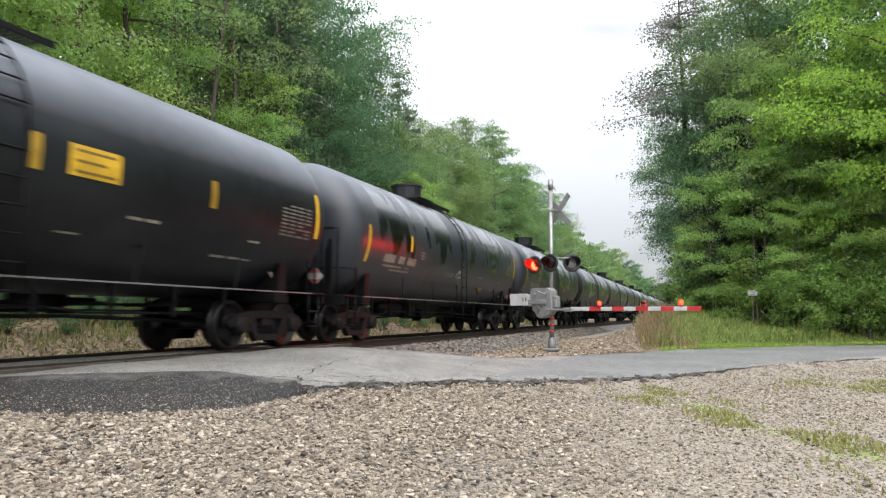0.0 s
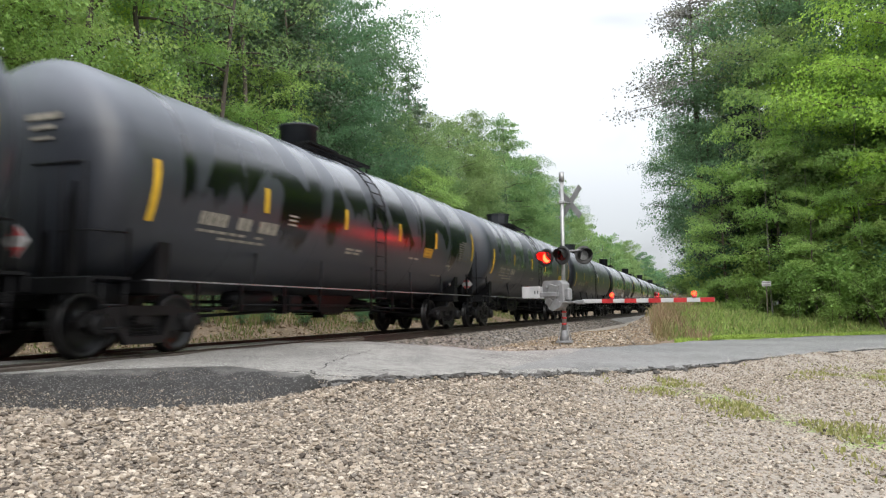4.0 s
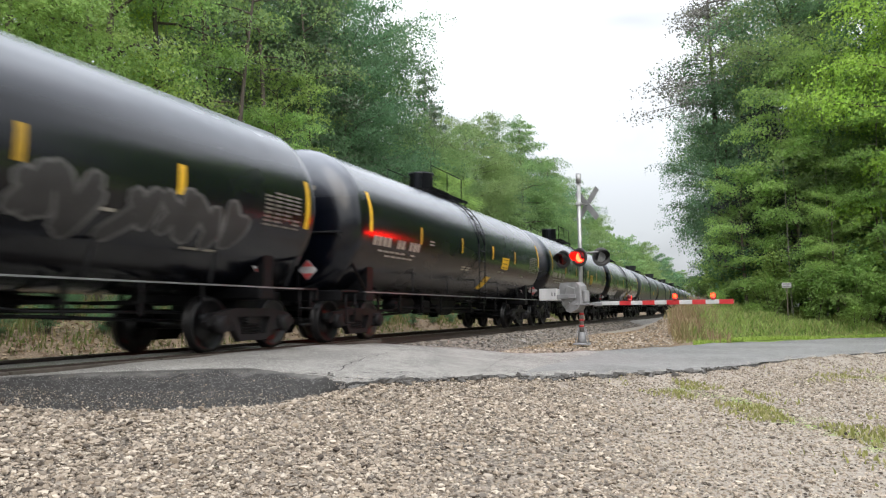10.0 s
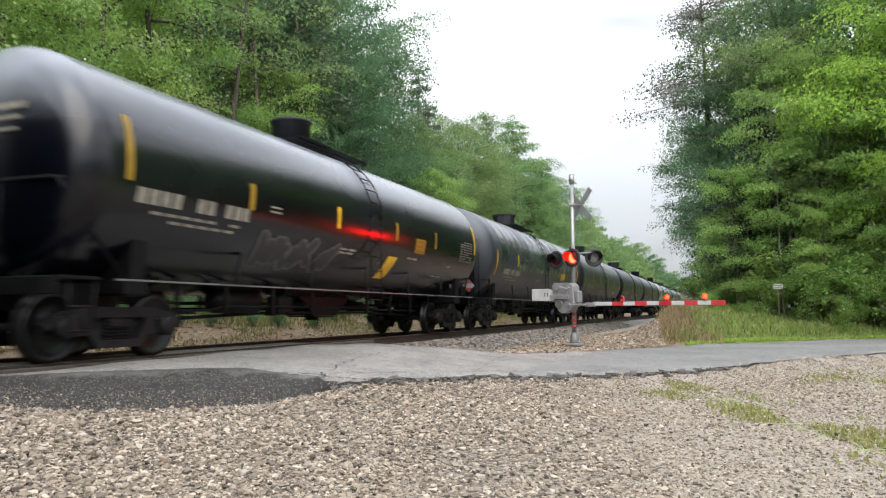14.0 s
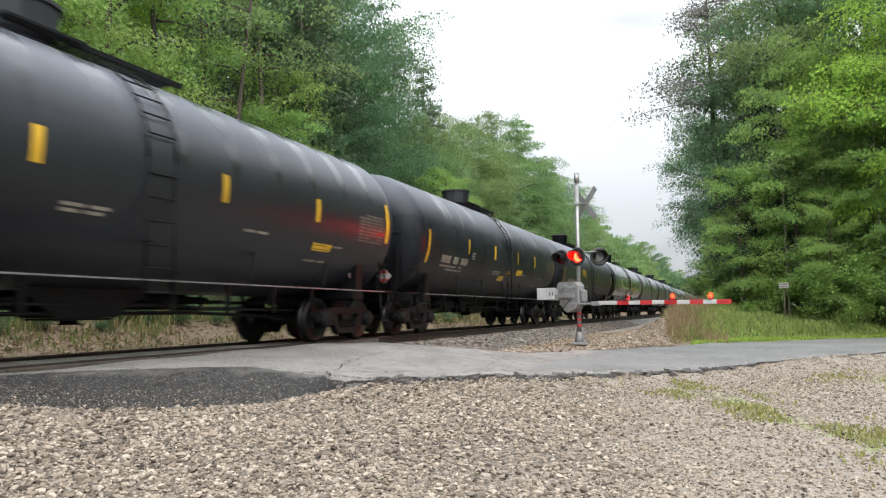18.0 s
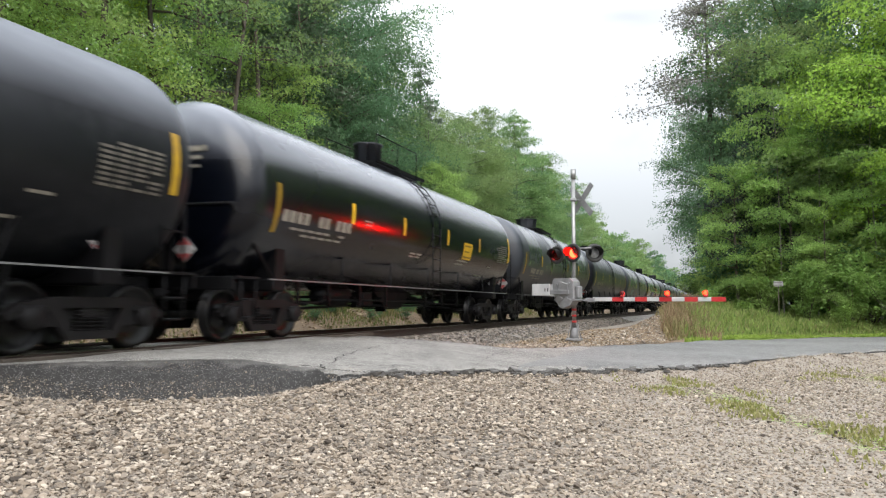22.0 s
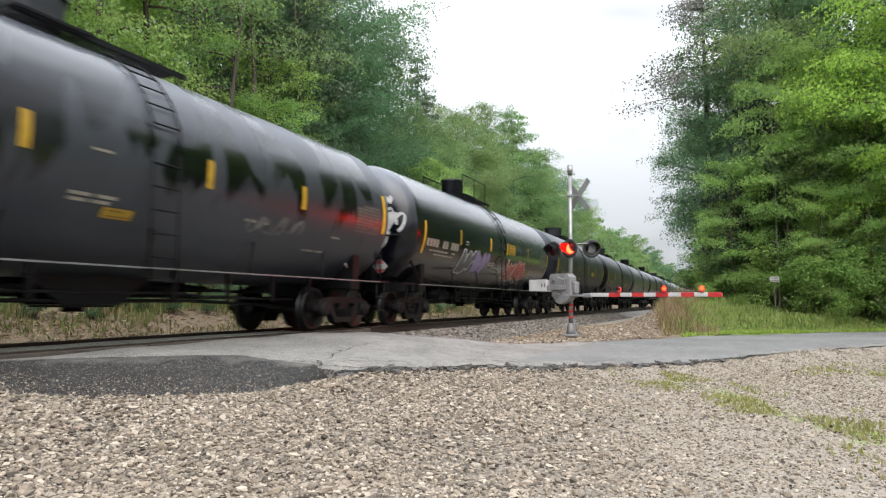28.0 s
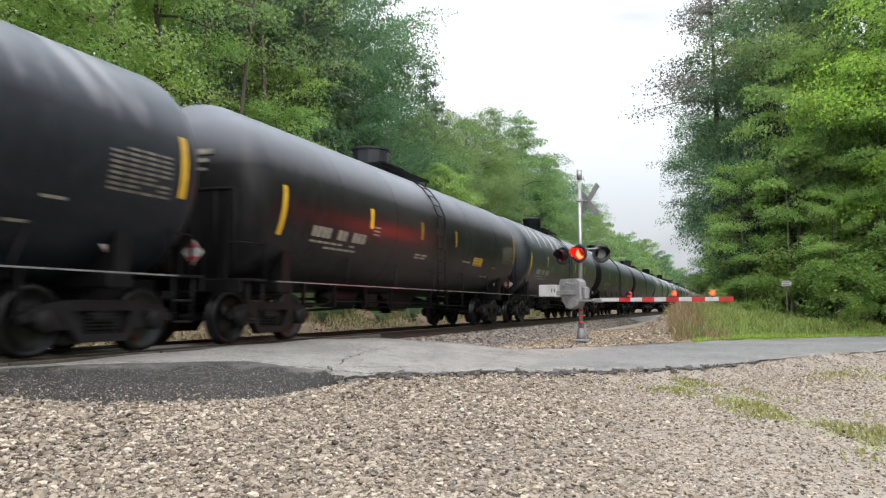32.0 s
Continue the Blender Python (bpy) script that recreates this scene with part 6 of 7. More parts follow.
    box(bm, (0.62, -0.1, zg - 0.02), (0.3, 0.12, 0.12), bevel=0.02)
    clevis = part("arm_clevis", bm, M_ALUPAINT, sig)
    clevis.matrix_basis = m
    # the arm: white tube with red bands
    L0, L1, zc = 0.7, 4.42, zg + 0.0
    arm = part("gate_arm", box(bmesh.new(), ((L0 + L1) / 2, -0.1, zc), (L1 - L0, 0.04, 0.105), bevel=0.01), M_ARMWHITE, sig, "white gate arm with red bands")
    arm.matrix_basis = m
    x = L1
    while x > L0 + 0.7:
        part("red_band", box(bmesh.new(), (x - 0.175, -0.1, zc), (0.35, 0.046, 0.111), bevel=0.004), M_ARMRED, arm)
        x -= 0.69
    cable = bmesh.new()
    pipe(cable, [(L0, -0.1, zc + 0.075), (L1 - 0.6, -0.1, zc + 0.075)], 0.009)
    part("lamp_cable", cable, M_SIGNBLACK, arm)
    for x, blades in ((1.62, FLASH_A), (2.92, FLASH_B), (3.92, None)):
        bm = bmesh.new()
        lathe(bm, [(0.05, 0.0), (0.06, 0.03), (0.06, 0.06), (0.001, 0.06)], (x, -0.1, zc + 0.055), "Z", 12)
        lathe(bm, [(0.062, -0.025), (0.06, 0.02), (0.04, 0.045), (0.001, 0.05)], (x, -0.1, zc + 0.155), "Y", 14, caps=False)
        lamp = part("gate_lamp", bm, M_ARMRED, arm, "small red gate lamp")
        bm = bmesh.new()
        lathe(bm, [(0.001, -0.035), (0.04, -0.03), (0.055, -0.018)], (x, -0.1, zc + 0.155), "Y", 14, caps=False)
        part("lamp_lens", bm, M_GLOWTIP, lamp, "glowing red lens")
        # added disc in the unlit lens colour, covering the lamp to imitate blinking
        if blades is not None:
            bm = bmesh.new()
            lathe(bm, [(0.001, -0.003), (0.068, -0.003), (0.068, 0.003), (0.001, 0.003)], (0, 0, 0), "Y", 14)
            blade = part("added_shutter", bm, M_LAMPOFF, lamp, "added shutter disc that imitates the lamp's blinking")
            bmesh_shift(blade, (0, 0, -0.068))
            blade.location = (x, -0.1 - 0.045, zc + 0.223)
            blades.append(blade)
    return sig


build_signal()


def small_sign():
    s = empty("field_sign", Matrix.Translation((10.95, 32.6, float(ground_z(10.95, 32.6)))))
    tagged(s, "small white sign on a thin post before the trees", "sign")
    z = 1.62 - s.location.z
    part("post", box(bmesh.new(), (0, 0.02, z / 2), (0.04, 0.03, z), bevel=0.004), M_BARK, s)
    p = part("panel", box(bmesh.new(), (0, 0, z), (0.36, 0.012, 0.21), bevel=0.004), M_PLACARD, s, "plain white panel")
    bm = bmesh.new()
    for i in range(2):
        box(bm, (0, -0.008, z + 0.05 - i * 0.1), (0.3, 0.004, 0.03))
    part("writing", bm, M_GREYSTENCIL, p, "two faint grey lines of writing")


small_sign()

# ---- trees ----
def leaf_quads(P, size, rng, up=0.55, droop=0.0, out=None):
    """Folded leaves at P: arrays of corners and faces."""
    n = len(P)
    nrm = rng.normal(0, 1, (n, 3))
    nrm /= np.linalg.norm(nrm, axis=1)[:, None]
    nrm = nrm * (1 - up) + np.array([0, 0, 1.0]) * up
    if out is not None:
        nrm += out * 0.8
    nrm /= np.linalg.norm(nrm, axis=1)[:, None] + 1e-9
    a = rng.normal(0, 1, (n, 3))
    u = np.cross(nrm, a)
    u /= np.linalg.norm(u, axis=1)[:, None] + 1e-9
    u[:, 2] -= droop
    v = np.cross(nrm, u)
    s = (size * rng.uniform(0.6, 1.35, n))[:, None]
    w = s * rng.uniform(0.45, 0.8, n)[:, None]
    fold = nrm * s * rng.uniform(-0.15, 0.25, n)[:, None]
    V = np.stack([P - u * s * 0.5, P + v * w * 0.5 + fold, P + u * s * 0.5, P - v * w * 0.5 + fold], 1)
    F = np.arange(4 * n).reshape(n, 4)
    return V.reshape(-1, 3), F


def tube(V, F, pts, radii, seg=7):
    """Adds a tapered tube along pts to growing lists."""
    pts = [np.asarray(p, float) for p in pts]
    base = len(V)
    for i, (p, r) in enumerate(zip(pts, radii)):
        d = pts[min(i + 1, len(pts) - 1)] - pts[max(i - 1, 0)]
        d = d / (np.linalg.norm(d) + 1e-9)
        ref = np.array([1.0, 0, 0]) if abs(d[0]) < 0.8 else np.array([0, 1.0, 0])
        u = np.cross(d, ref)
        u /= np.linalg.norm(u)
        v = np.cross(d, u)
        for k in range(seg):
            a = 6.2832 * k / seg
            V.append(p + r * (math.cos(a) * u + math.sin(a) * v))
    for i in range(len(pts) - 1):
        for k in range(seg):
            a, b = base + i * seg + k, base + i * seg + (k + 1) % seg
            F.append((a, b, b + seg, a + seg))


def spray(P, N, tip, way, length, width, n, rng, droop):
    """Adds the leaves of one flat spray: n places round a twig, and the way each leaf faces."""
    flat = np.array([way[0], way[1], 0.0])
    flat /= np.linalg.norm(flat) + 1e-9
    side = np.array([-flat[1], flat[0], 0.0])
    t, w = rng.uniform(-0.5, 0.55, n), rng.normal(0, 0.4, n).clip(-0.75, 0.75)
    w *= np.sqrt(np.clip(1.15 - (2 * t) ** 2, 0.1, 1))
    z = rng.normal(0, 0.17, n) * width - droop * (w * w * width + (t + 0.5) ** 2 * length * 0.5)
    P.append(tip + flat * (t * length)[:, None] + side * (w * width)[:, None] + np.array([0, 0, 1.0]) * z[:, None])
    N.append(flat * (0.35 * (t + 0.3))[:, None] + side * (0.5 * w)[:, None])


def broad_tree(name, seed, h, spread, leaf_mat, leaves, leaf, base=0.25, limbs=18, label="", lean=0.03, shape=0.45, girth=0.0115, bark=None, open_=1.0):
    """A leafy tree: tapered trunk, limbs with side twigs, each twig a flat drooping spray of leaves, so that the crown
    is layered, with shade and gaps between its boughs."""
    rng = np.random.default_rng(seed)
    V, F, P, N = [], [], [], []
    r0 = h * girth
    drift = rng.normal(0, lean * h, 2)
    trunk = [np.array([drift[0] * (t ** 2) + 0.12 * math.sin(5 * t + seed), drift[1] * t ** 2 + 0.12 * math.cos(4 * t + seed), h * 0.95 * t - 0.3 * (t == 0)]) for t in np.linspace(0, 1, 9)]
    tube(V, F, trunk, [r0 * (1.35 if i == 0 else 1) * (1 - 0.93 * i / 8) for i in range(9)], 9)
    twigs = []
    for k in range(limbs):
        t = base + (0.97 - base) * (k + rng.random() * 0.7) / limbs
        az = k * 2.4 + rng.normal(0, 0.35)
        q = (t - base) / (1 - base)
        prof = (1 - q) ** 0.62 if shape > 0.7 else math.sin(math.pi * min(1.0, (q * (1 - shape) + shape * 0.55) * 0.98 + 0.02)) ** 0.8
        ln = spread * max(0.1 if shape > 0.7 else 0.24, prof) * rng.uniform(0.62, 1.15)
        rise = rng.uniform(0.05, 0.35) + (0.2 if shape > 0.7 else 0.6) * q
        i = min(int(t * 8), 7)
        p0 = trunk[i] + (trunk[i + 1] - trunk[i]) * (t * 8 - i)
        way = np.array([math.cos(az), math.sin(az), rise])
        pts = [p0 + way * ln * s + np.array([0, 0, -0.22 * ln * s * s]) + rng.normal(0, 0.04 * ln, 3) * s for s in (0, 0.35, 0.7, 1.0)]
        rl = r0 * (1 - 0.85 * t) * 0.5 + 0.012
        tube(V, F, pts, [rl, rl * 0.7, rl * 0.42, 0.01], 5)
        for s in (0.3, 0.42, 0.54, 0.66, 0.78, 0.9, 1.0):
            j = min(int(s * 3), 2)
            pm = pts[j] + (pts[j + 1] - pts[j]) * (s * 3 - j)
            for sgn in ((-1, 1) if s < 1 else (0,)):
                a = az + sgn * rng.uniform(0.5, 1.15)
                l2 = ln * rng.uniform(0.22, 0.42) * (1.25 - 0.6 * s) + 0.3
                d = np.array([math.cos(a), math.sin(a), rng.uniform(0.0, 0.35)])
                tip = pm + d * l2 * 0.8
                twigs.append((tip, d, l2))
                if rng.random() < 0.3:
                    tube(V, F, [pm, pm + d * l2 * 0.5, tip], [rl * 0.3, rl * 0.18, 0.006], 4)
    for j in range(7):
        a = j * 0.9
        twigs.append((trunk[-1] + np.array([math.cos(a) * 0.3, math.sin(a) * 0.3, rng.uniform(-0.5, 0.35)]), np.array([math.cos(a), math.sin(a), 0.6]), spread * (0.09 if shape > 0.7 else 0.22) + 0.25))
    area = sum(l * l for _, _, l in twigs)
    for tip, d, l in twigs:
        n = int(leaves * l * l / area * rng.uniform(0.5, 1.5) * open_) + 4
        spray(P, N, tip, d, 1.5 * l, 0.95 * l, n, rng, rng.uniform(0.25, 0.7))
    P, N = np.concatenate(P), np.concatenate(N)
    away = P * np.array([1, 1, 0.0])
    away /= np.linalg.norm(away, axis=1)[:, None] + 1e-6
    lv, lf = leaf_quads(P, leaf, rng, 0.4, 0.25, N + 0.5 * away)
    tree = empty(name)
    tagged(tree, label, "tree", "woods beside the track")
    part("trunk", quick_mesh("trunk", np.array(V), np.array(F), bark or M_BARK, True), None, tree)
    part("crown", quick_mesh("crown", lv, lf, leaf_mat), None, tree)
    return tree


def pine_tree(name, seed, h, spread, needles, label, needle_mat=None, needle=0.3, start=0.3):
    """A thin conifer: whorls of drooping boughs with needle tufts, bare inside."""
    rng = np.random.default_rng(seed)
    V, F, P = [], [], []
    r0 = h * 0.012
    trunk = [np.array([0.1 * math.sin(3 * t + seed), 0.1 * math.cos(3 * t), h * t - 0.3 * (t == 0)]) for t in np.linspace(0, 1, 8)]
    tube(V, F, trunk, [r0 * (1 - 0.92 * i / 7) for i in range(8)], 8)
    z = start * h
    while z < h * 0.98:
        q = (z / h - start) / (1 - start)
        for k in range(5):
            az = rng.random() * 6.283
            ln = spread * (1.05 - q) * rng.uniform(0.5, 1.1) + 0.3
            pts = [np.array([math.cos(az) * ln * s, math.sin(az) * ln * s, z + ln * (0.18 * s - 0.3 * s * s + 0.12 * q)]) for s in (0, 0.4, 0.75, 1)]
            tube(V, F, pts, [0.03, 0.022, 0.014, 0.006], 4)
            n = int(needles * ln / 60)
            s = rng.uniform(0.3, 1.0, (n, 1))
            c = pts[0] * (1 - s) + pts[3] * s
            P.append(c + rng.normal(0, 1, (n, 3)) * np.array([0.28, 0.28, 0.12]) * (0.5 + 0.3 * ln))
        z += rng.uniform(0.35, 0.7)
    P = np.concatenate(P)
    lv, lf = leaf_quads(P, needle, rng, 0.4)
    tree = empty(name)
    tagged(tree, label, "tree", "woods beside the track")
    part("trunk", quick_mesh("trunk", np.array(V), np.array(F), M_BARK, True), None, tree)
    part("crown", quick_mesh("crown", lv, lf, needle_mat or M_NEEDLE), None, tree)
    return tree


def shrub(name, seed, h, spread, leaf_mat, leaves, leaf, label):
    rng = np.random.default_rng(seed)
    V, F, tips = [], [], []
    for k in range(9):
        az, ln = rng.random() * 6.283, rng.uniform(0.6, 1.0) * h
        out = rng.uniform(0.2, 1.0) * spread
        pts = [np.array([math.cos(az) * out * s ** 1.3, math.sin(az) * out * s ** 1.3, ln * s - 0.1 * (s == 0)]) for s in (0, 0.4, 0.75, 1)]
        tube(V, F, pts, [0.03, 0.022, 0.014, 0.005], 4)
        tips += [pts[1], pts[2], pts[3], (pts[2] + pts[3]) / 2]
    P = np.concatenate([t + rng.normal(0, 1, (leaves // len(tips), 3)) * np.array([0.3, 0.3, 0.2]) * (0.45 + 0.3 * spread) for t in tips])
    P[:, 2] = np.abs(P[:, 2])
    lv, lf = leaf_quads(P, leaf, rng)
    ob = empty(name)
    tagged(ob, label, "shrub", "undergrowth at the wood's edge")
    part("stem", quick_mesh("stem", np.array(V), np.array(F), M_BARK, True), None, ob)
    part("foliage", quick_mesh("foliage", lv, lf, leaf_mat), None, ob)
    return ob


def stand(ob, x, y, scale=1.0, turn=0.0, first=None):
    """Plants a copy, or the first one itself, on the ground."""
    m = pose(x, y, float(ground_z(x, y)) - 0.05, 0, 0, turn) @ Matrix.Diagonal((scale, scale, scale, 1))
    if first is not None and first not in PLANTED:
        PLANTED.add(first)
        ob.matrix_basis = m
        return ob
    return copy_thing(ob, m @ Matrix.Diagonal((1 / ob.scale.x, 1 / ob.scale.x, 1 / ob.scale.x, 1)))


PLANTED = set()


def build_woods():
    rng = random.Random(8)
    kinds = {
        "maple": broad_tree("maple_tree", 1, 19, 4.6, M_LEAF, 44000, 0.135, 0.14, 30, "tall green broad-leaved tree at the wood's edge"),
        "oak": broad_tree("oak_tree", 2, 20, 5.2, M_LEAFDARK, 50000, 0.138, 0.12, 32, "tall dark green broad-leaved tree"),
        "poplar": broad_tree("poplar_tree", 3, 18, 4.6, M_LEAF, 56000, 0.14, 0.08, 64, "slender green tree with a pointed crown", shape=0.8, lean=0.004),
        "sapling": broad_tree("young_tree", 4, 12, 2.7, M_LEAFBRIGHT, 19000, 0.115, 0.18, 20, "young tree with thin stem and bright leaves"),
        "bright": broad_tree("leafy_tree", 5, 17, 4.4, M_LEAFBRIGHT, 36000, 0.135, 0.1, 28, "leafy tree with fresh yellow-green foliage"),
        "airy": broad_tree("slender_tree", 12, 19, 3.0, M_LEAFBRIGHT, 10000, 0.125, 0.28, 22, "tall slender tree with sparse fresh leaves", 0.05),
        "bare": broad_tree("slender_tree", 41, 18, 2.4, M_LEAF, 3200, 0.13, 0.55, 14, "tall thin-crowned tree with a dark bare trunk", 0.07, 0.45, 0.009),
        "stem": broad_tree("slender_tree", 33, 14, 1.9, M_LEAFBRIGHT, 5200, 0.13, 0.5, 12, "thin pale-stemmed young tree", 0.05, 0.45, 0.0034, M_PALEBARK),
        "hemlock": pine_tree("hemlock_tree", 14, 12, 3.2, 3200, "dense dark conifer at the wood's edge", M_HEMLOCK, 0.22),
        "lime": broad_tree("leafy_tree", 25, 17, 4.0, M_LEAFLIME, 36000, 0.13, 0.27, 27, "leafy tree with bright lime-green foliage"),
        "dry": pine_tree("pine_tree", 26, 19, 3.6, 3600, "half-bare pine with grey dry needles", M_DRYNEEDLE, 0.14, 0.58),
        "pine": pine_tree("pine_tree", 6, 19, 3.4, 2600, "thin dark pine with bare lower trunk", None, 0.2),
        "far": broad_tree("distant_tree", 7, 17, 4.6, M_LEAF, 9000, 0.33, 0.08, 22, "green tree far along the track"),
        "fardark": broad_tree("distant_tree", 9, 16, 4.2, M_LEAFDARK, 9000, 0.33, 0.08, 22, "dark green tree far along the track"),
    }
    def put(kind, x, y, height, turn=None):
        ob = kinds[kind]
        ref = {"maple": 19, "oak": 20, "poplar": 18, "sapling": 12, "bright": 17, "airy": 19, "bare": 18, "stem": 14, "lime": 17, "dry": 19, "hemlock": 12, "pine": 19, "far": 17, "fardark": 16}[kind]
        return stand(ob, x, y, height / ref, rng.uniform(0, 360) if turn is None else turn, kind)
    # the wood beyond the track, front row
    for kind, x, y, h in [
        ("bare", -8.3, 12.6, 18), ("bare", -8.9, 15.2, 19), ("bare", -9.0, 18.6, 19), ("bare", -8.5, 21.2, 17), ("bare", -9.6, 25.5, 20), ("bare", -9.2, 28.5, 18), ("bright", -11, 6, 16), ("bright", -10.2, 12.8, 12.5), ("oak", -15.5, 16.5, 18), ("lime", -12.5, 19, 13.5), ("oak", -12.5, 31, 19), ("sapling", -8.2, 11, 11), ("sapling", -10.4, 19.3, 13), ("sapling", -9.9, 26.2, 11), ("sapling", -10.6, 15.0, 11), ("airy", -11, 12, 20), ("airy", -9.4, 16, 18), ("airy", -10.2, 22, 19), ("pine", -13.5, 24, 22),
        ("sapling", -8.4, 24, 8.6), ("pine", -12.5, 27, 20), ("pine", -11.5, 30, 23), ("oak", -14.5, 32, 21), ("oak", -10.2, 33, 14), ("oak", -13.6, 36, 21.5), ("oak", -13.4, 38.6, 20.5), ("maple", -14.5, 42, 19.5), ("maple", -9.8, 44, 12.5), ("pine", -12.0, 47.8, 18.2), ("maple", -11.4, 47.2, 13.5),
        ("sapling", -7.2, 40, 9), ("pine", -11.4, 48.6, 15.5), ("maple", -10.2, 51, 15), ("maple", -10.6, 55, 15.5), ("poplar", -10.0, 60, 15.0), ("oak", -12.5, 62, 16), ("pine", -11.5, 63, 18.6),
        ("poplar", -10.0, 67.8, 20.0), ("poplar", -9.8, 77, 17.6), ("oak", -12.5, 74, 17), ("maple", -11, 79, 17), ("oak", -11, 86, 17), ("maple", -10.5, 94, 16)]:
        put(kind, x, y, h)
    # behind it, filling the gaps
    for i in range(17):
        y = -4 + i * 6.8 + rng.uniform(-1.5, 1.5)
        if y < 30:
            continue
        kind = ("far", "fardark")[i % 2]
        put(kind, -17 - rng.uniform(0, 5), y, (16 if y < 40 else 13.5) + rng.uniform(-2, 2))
    y = 102.0
    while y < 320:
        put(rng.choice(("far", "fardark", "far")), -9.5 - rng.uniform(0, 3), y, rng.uniform(12.5, 16))
        put(rng.choice(("far", "fardark")), 10.5 + rng.uniform(0, 4), y, rng.uniform(12, 15))
        y += 8.5 + y * 0.02
    # the wood to the right of the track, past the road
    for kind, x, y, h in [
        ("dry", 8.3, 41.0, 20), ("oak", 12.3, 40.5, 21), ("oak", 8.9, 40.6, 12.5), ("maple", 13.6, 38.5, 19), ("sapling", 11.6, 34.8, 9), ("hemlock", 10.6, 37.4, 11), ("oak", 15.8, 39.6, 21), ("bright", 18.5, 37, 19),
        ("lime", 16.5, 31.8, 17.0), ("lime", 19.0, 33.2, 18), ("lime", 21.4, 33.5, 18), ("stem", 11.3, 34.0, 12), ("stem", 12.6, 33.8, 13), ("stem", 14.7, 33.0, 12), ("maple", 13.9, 35.6, 11), ("sapling", 14.4, 33.4, 7.5), ("sapling", 16.4, 32.4, 8), ("sapling", 12.8, 33.0, 6), ("sapling", 9.4, 35.2, 7.5), ("bright", 21.5, 30.5, 18), ("oak", 23, 36, 20), ("maple", 11.5, 47, 18),
        ("oak", 9.8, 56, 17), ("maple", 10.2, 66, 16), ("oak", 10.2, 78, 16), ("maple", 10.8, 91, 15), ("far", 17, 46, 20), ("far", 22, 44, 20),
        ("bright", 28, 33, 18), ("far", 32, 38, 19)]:
        put(kind, x, y, h)
    # unseen trees added round the lot, behind the camera, to shape the tanks' reflections
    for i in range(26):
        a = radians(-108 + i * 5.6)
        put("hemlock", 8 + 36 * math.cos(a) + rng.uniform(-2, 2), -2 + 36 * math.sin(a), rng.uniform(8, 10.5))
    for i in range(6):
        put("fardark" if i % 2 else "far", -12 - rng.uniform(0, 5), -12 - i * 7, rng.uniform(14, 18))
    # undergrowth
    bush = shrub("leafy_shrub", 21, 3.6, 2.0, M_LEAFDARK, 2600, 0.16, "green leafy shrub at the wood's edge")
    pale = shrub("leafy_shrub", 22, 3.4, 1.9, M_LEAFBRIGHT, 2600, 0.15, "fresh yellow-green shrub at the wood's edge")
    for i in range(34):
        y = 2 + i * 2.3 + rng.uniform(-0.8, 0.8)
        k = i % 3
        if i % 2:
            stand(bush, -8.6 - rng.uniform(0, 2.5), y - 6, rng.uniform(0.8, 1.2), rng.uniform(0, 360), "bush")
        stand(pale if k == 1 else bush, -6.9 - rng.uniform(0, 1.8), y, rng.uniform(0.4, 0.9), rng.uniform(0, 360), "pale" if k == 1 else "bush")
    for i in range(30):
        stand(bush, -4.2 - rng.uniform(0, 1.2), 1.0 + i * 1.2 + rng.uniform(-0.5, 0.5), rng.uniform(0.13, 0.26), rng.uniform(0, 360), "bush")
        stand(bush, -5.6 - rng.uniform(0, 1.2), 1.5 + i * 1.15 + rng.uniform(-0.4, 0.4), rng.uniform(0.22, 0.42), rng.uniform(0, 360), "bush")
    for x, y, s in edge_bush_places():
        stand(pale, x, y, s, rng.uniform(0, 360), "pale")
    for i in range(40):
        u = i / 39
        x = 7.6 + 18 * u + rng.uniform(-0.6, 0.6)
        y = 36.3 - 6.0 * u + rng.uniform(-0.9, 1.3) + (1.5 if x < 9 else 0)
        if i % 2 == 0:
            stand(pale, x + 0.2, y - 0.4, rng.uniform(0.3, 0.7), rng.uniform(0, 360), "pale")
        stand(pale if i % 3 else bush, x, y + 0.6, rng.uniform(0.5, 1.1), rng.uniform(0, 360), "pale" if i % 3 else "bush")
        stand(pale, x, y, rng.uniform(0.5, 1.1), rng.uniform(0, 360), "pale")


def edge_bush_places():
    return [(12.0, 32.8, 0.8), (13.6, 32.2, 0.95), (15.1, 31.9, 0.85), (16.8, 31.5, 1.0), (18.2, 31.2, 0.9), (10.4, 33.6, 0.7), (14.4, 32.9, 1.15), (17.5, 32.2, 1.2), (8.3, 32.6, 0.36), (9.6, 33.4, 0.3), (13.2, 31.6, 0.4), (16.5, 31.9, 0.5)]


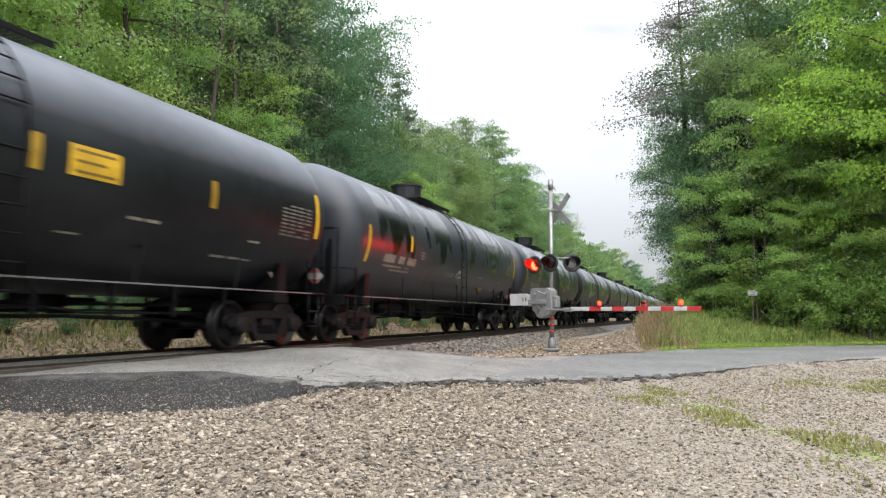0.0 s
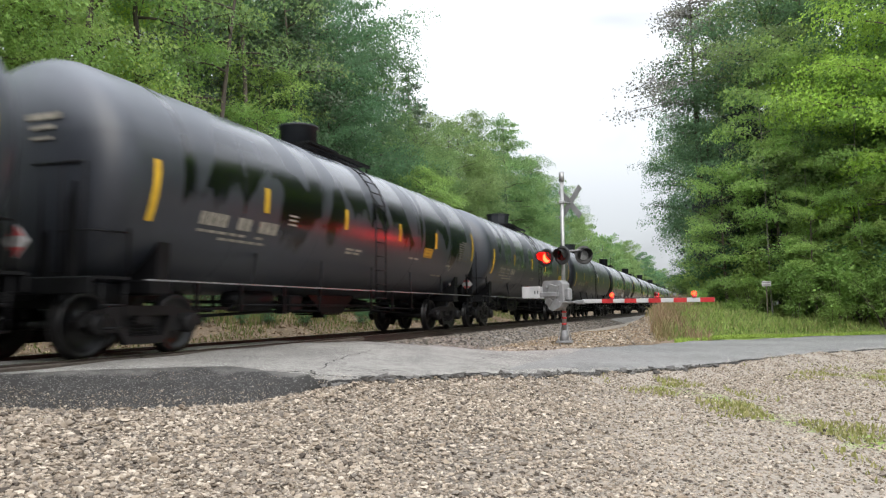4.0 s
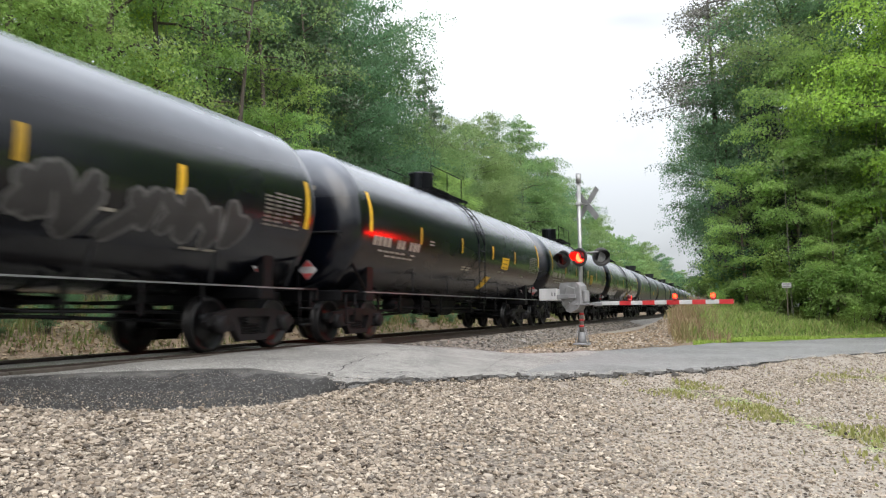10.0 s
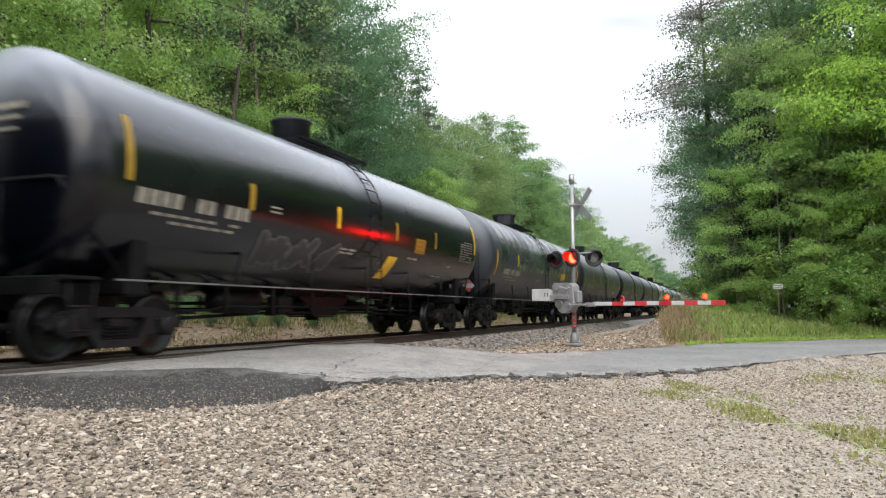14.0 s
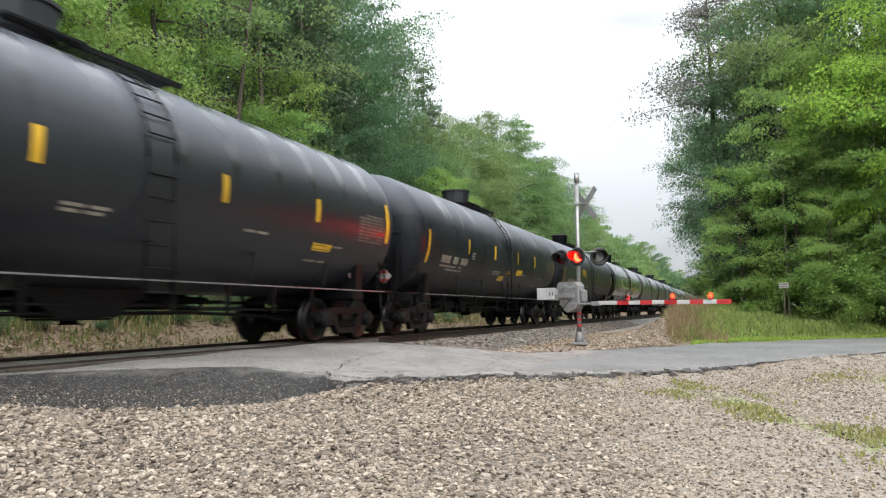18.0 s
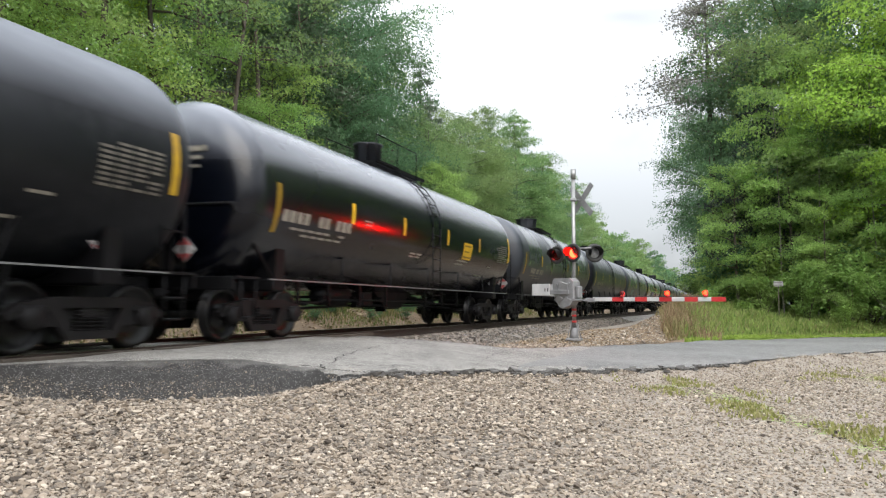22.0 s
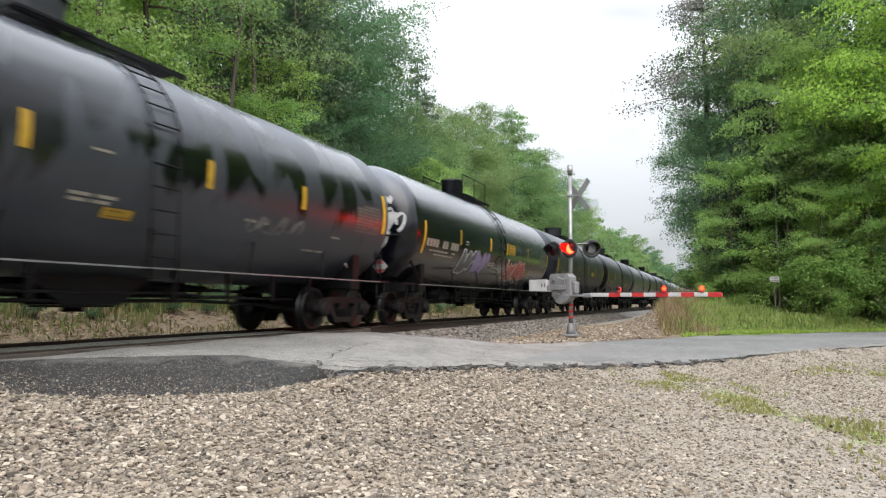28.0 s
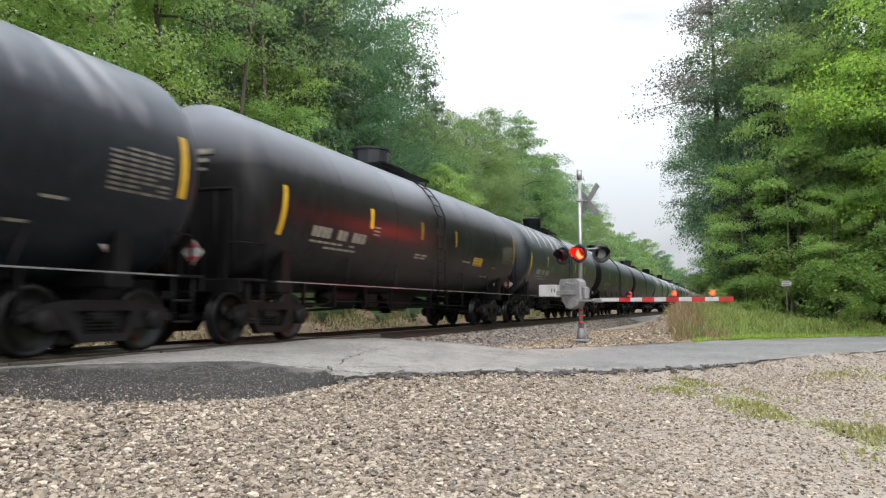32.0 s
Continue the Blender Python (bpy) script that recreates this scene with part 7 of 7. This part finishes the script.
def blades(name, P, h, material, label, seed, width=0.012):
    """Grass: bent two-piece blades at P with heights h."""
    rng = np.random.default_rng(seed)
    n = len(P)
    a = rng.random(n) * 6.283
    u = np.stack([np.cos(a), np.sin(a), 0 * a], -1)
    b = rng.random(n) * 6.283
    bend = np.stack([np.cos(b), np.sin(b), 0 * b], -1) * (h * rng.uniform(0.1, 0.6, n))[:, None]
    up = np.array([0, 0, 1.0])
    w = (width * rng.uniform(0.6, 1.5, n))[:, None]
    mid = P + up * (h * 0.6)[:, None] + bend * 0.35
    top = P + up * h[:, None] + bend
    V = np.stack([P - u * w, P + u * w, mid + u * w * 0.8, mid - u * w * 0.8, top + u * w * 0.15, top - u * w * 0.15], 1).reshape(-1, 3)
    k = 6 * np.arange(n)[:, None]
    F = np.concatenate([k + np.array([[0, 1, 2, 3]]), k + np.array([[3, 2, 4, 5]])])
    return tagged(new(name, quick_mesh(name, V, F, material)), label, "grass", kind="stuff")


def on_ground(x, y, lift=-0.01):
    return np.stack([x, y, ground_z(x, y) + lift], -1)


def build_grass():
    rng = np.random.default_rng(31)
    fx, fy = np.array(FAR_EDGE, float).T
    x = 6.0 + rng.random(90000) ** 1.25 * 20
    y = np.interp(x, fx[::-1], fy[::-1]) + 0.02 + rng.random(90000) ** 1.15 * 9
    keep = (y < 37 - 0.3 * (x - 8)) & (rng.random(len(x)) < smooth(x + 0.12 * (y - 30), 6.1, 7.4))
    x, y = x[keep][:46000], y[keep][:46000]
    d = y - np.interp(x, fx[::-1], fy[::-1])
    h = (0.07 + 0.5 * smooth(d, 1.5, 2.4) * (0.7 + 0.3 * np.sin(x * 2.3) * np.sin(y * 1.9))) * rng.uniform(0.45, 1.35, len(x))
    lawn = d < 1.45
    blades("mown_grass", on_ground(x[lawn & (x > 7.6)], y[lawn & (x > 7.6)]), h[lawn & (x > 7.6)], M_LAWN, "short lime-green grass beside the road", 7, 0.034)
    x, y, h, d = x[~lawn], y[~lawn], h[~lawn], d[~lawn]
    dry = rng.random(len(x)) < 0.16 + 0.75 * (1 - smooth(x, 7.0, 8.6)) + 0.15 * smooth(d, 1.5, 3)
    blades("verge_grass", on_ground(x[~dry], y[~dry]), h[~dry], M_GRASS, "tall green verge grass", 1, 0.034)
    blades("dry_verge_grass", on_ground(x[dry], y[dry]), h[dry] * (0.8 + 0.25 * (1 - smooth(np.abs(x[dry] - 7.7), 0.5, 1.6))), M_DRYGRASS, "dry tan grass on the bank", 2, 0.013)
    bx = rng.uniform(6.7, 8.7, 1500)
    by = rng.uniform(25.5, 33, 1500)
    tall = np.sin(bx * 3 + by) * np.sin(by * 1.3) > -0.2
    bx, by = bx[tall], by[tall]
    blades("dry_brush", on_ground(bx, by), rng.uniform(0.25, 0.85, len(bx)) * (1 - smooth(bx, 7.6, 8.6) * 0.5), M_BRUSH, "reddish dead brush at the foot of the bank", 8, 0.012)
    x, y = -2.6 - rng.random(36000) ** 0.9 * 6.5, 1 + rng.random(36000) ** 1.2 * 60
    h = (0.08 + 0.4 * smooth(-x, 3.4, 6.5)) * rng.uniform(0.4, 1.4, len(x))
    clump = np.sin(x * 1.7 + 0.4 * y) * np.sin(y * 0.9) > -0.35
    x, y, h = x[clump], y[clump], h[clump]
    dry = rng.random(len(x)) < 0.3
    blades("bank_grass", on_ground(x[~dry], y[~dry]), h[~dry], M_BANKGRASS, "green weeds on the bank past the rails", 3, 0.016)
    blades("dry_bank_grass", on_ground(x[dry], y[dry]), h[dry], M_DRYGRASS, "dry grass on the bank past the rails", 4, 0.014)
    x = rng.normal(0, 0.42, 7600)
    y = rng.uniform(6.2, 13.2, 7600)
    x = x + 9.9 - 0.5 * (y - 8.3)
    x[:2800], y[:2800] = rng.normal(11.6, 0.8, 2800), rng.normal(15.2, 1.0, 2800)
    pick = np.sin(x * 4 + y) * np.sin(y * 2.1) > 0.1
    x, y = x[pick], y[pick]
    blades("lot_grass", on_ground(x, y), rng.uniform(0.02, 0.08, len(x)), M_LOTGRASS, "sparse short grass growing through the gravel", 5, 0.012)
    # fallen leaves on the bank and beside the ballast
    x, y = -1.9 - rng.random(14000) ** 0.8 * 5.5, 1 + rng.random(14000) ** 1.3 * 45
    lv, lf = leaf_quads(on_ground(x, y, 0.02), 0.11, rng, 0.75)
    tagged(new("leaf_litter", quick_mesh("leaf_litter", lv, lf, M_LITTER)), "brown dead leaves on the bank", "leaves", kind="stuff")
    x, y = rng.uniform(2.8, 7.2, 6000), rng.uniform(19, 34, 6000)
    keep = ~in_road(x, y, 0.2)
    lv, lf = leaf_quads(on_ground(x[keep], y[keep], 0.02), 0.08, rng, 0.75)
    tagged(new("leaf_litter", quick_mesh("leaf_litter", lv, lf, M_LITTER)), "brown dead leaves beside the signal", "leaves", kind="stuff")


build_woods()
build_grass()
build_stones()
build_chunks()


# ---- everything that moves ----
def motions():
    for car, mid in TRAIN:
        walk(car, [(t, pose(0, mid - SPEED * t, 0)) for t in (0, 8, 16, 24, 32)])
    # wheels roll while their car passes
    turn = math.degrees(SPEED / 0.457)
    for number, ax, y in WHEELSETS:
        mid = TRAIN[number][1]
        t0, t1 = (mid - 34) / SPEED, (mid + 10) / SPEED
        t0, t1 = max(0.0, round(t0 * 15) / 15), min(32.0, round(t1 * 15) / 15)
        if t1 <= t0:
            walk(ax, [(t, pose(0, y, 0.46)) for t in (0, 32)])
            continue
        n = int(round((t1 - t0) * 15))
        rows = [(0.0, pose(0, y, 0.46))] if t0 > 0 else []
        rows += [(t0 + i / 15, pose(0, y, 0.46, turn * i / 15)) for i in range(n + 1)]
        if t1 < 31.9:
            rows.append((32.0, pose(0, y, 0.46, turn * n / 15)))
        walk(ax, rows)
    # the two lamp pairs blink in turn: an added hinged disc hides its lamp, or swings up
    period, first, second = 1.302, 0.60, 1.24
    for blades_, shut_at, open_at in ((FLASH_A, first, second), (FLASH_B, second - period, first)):
        for blade in blades_:
            p = blade.location.copy()
            start_shut = not (shut_at > 0)
            swing = 88 if p.x == 0 else -88
            shut, edge = pose(*p, 0, 0, 0), pose(*p, swing, 0, 0)
            rows = [(0.0, shut if start_shut else edge)]
            events = []
            k = -1
            while k < 27:
                events += [(shut_at + k * period, edge, shut), (open_at + k * period, shut, edge)]
                k += 1
            for t, before, after in sorted(events, key=lambda e: e[0]):
                if 0.04 < t < 31.95:
                    rows += [(t - 1 / 60, before), (t + 1 / 60, after)]
            rows.append((32.0, rows[-1][1]))
            walk(blade, rows)


motions()
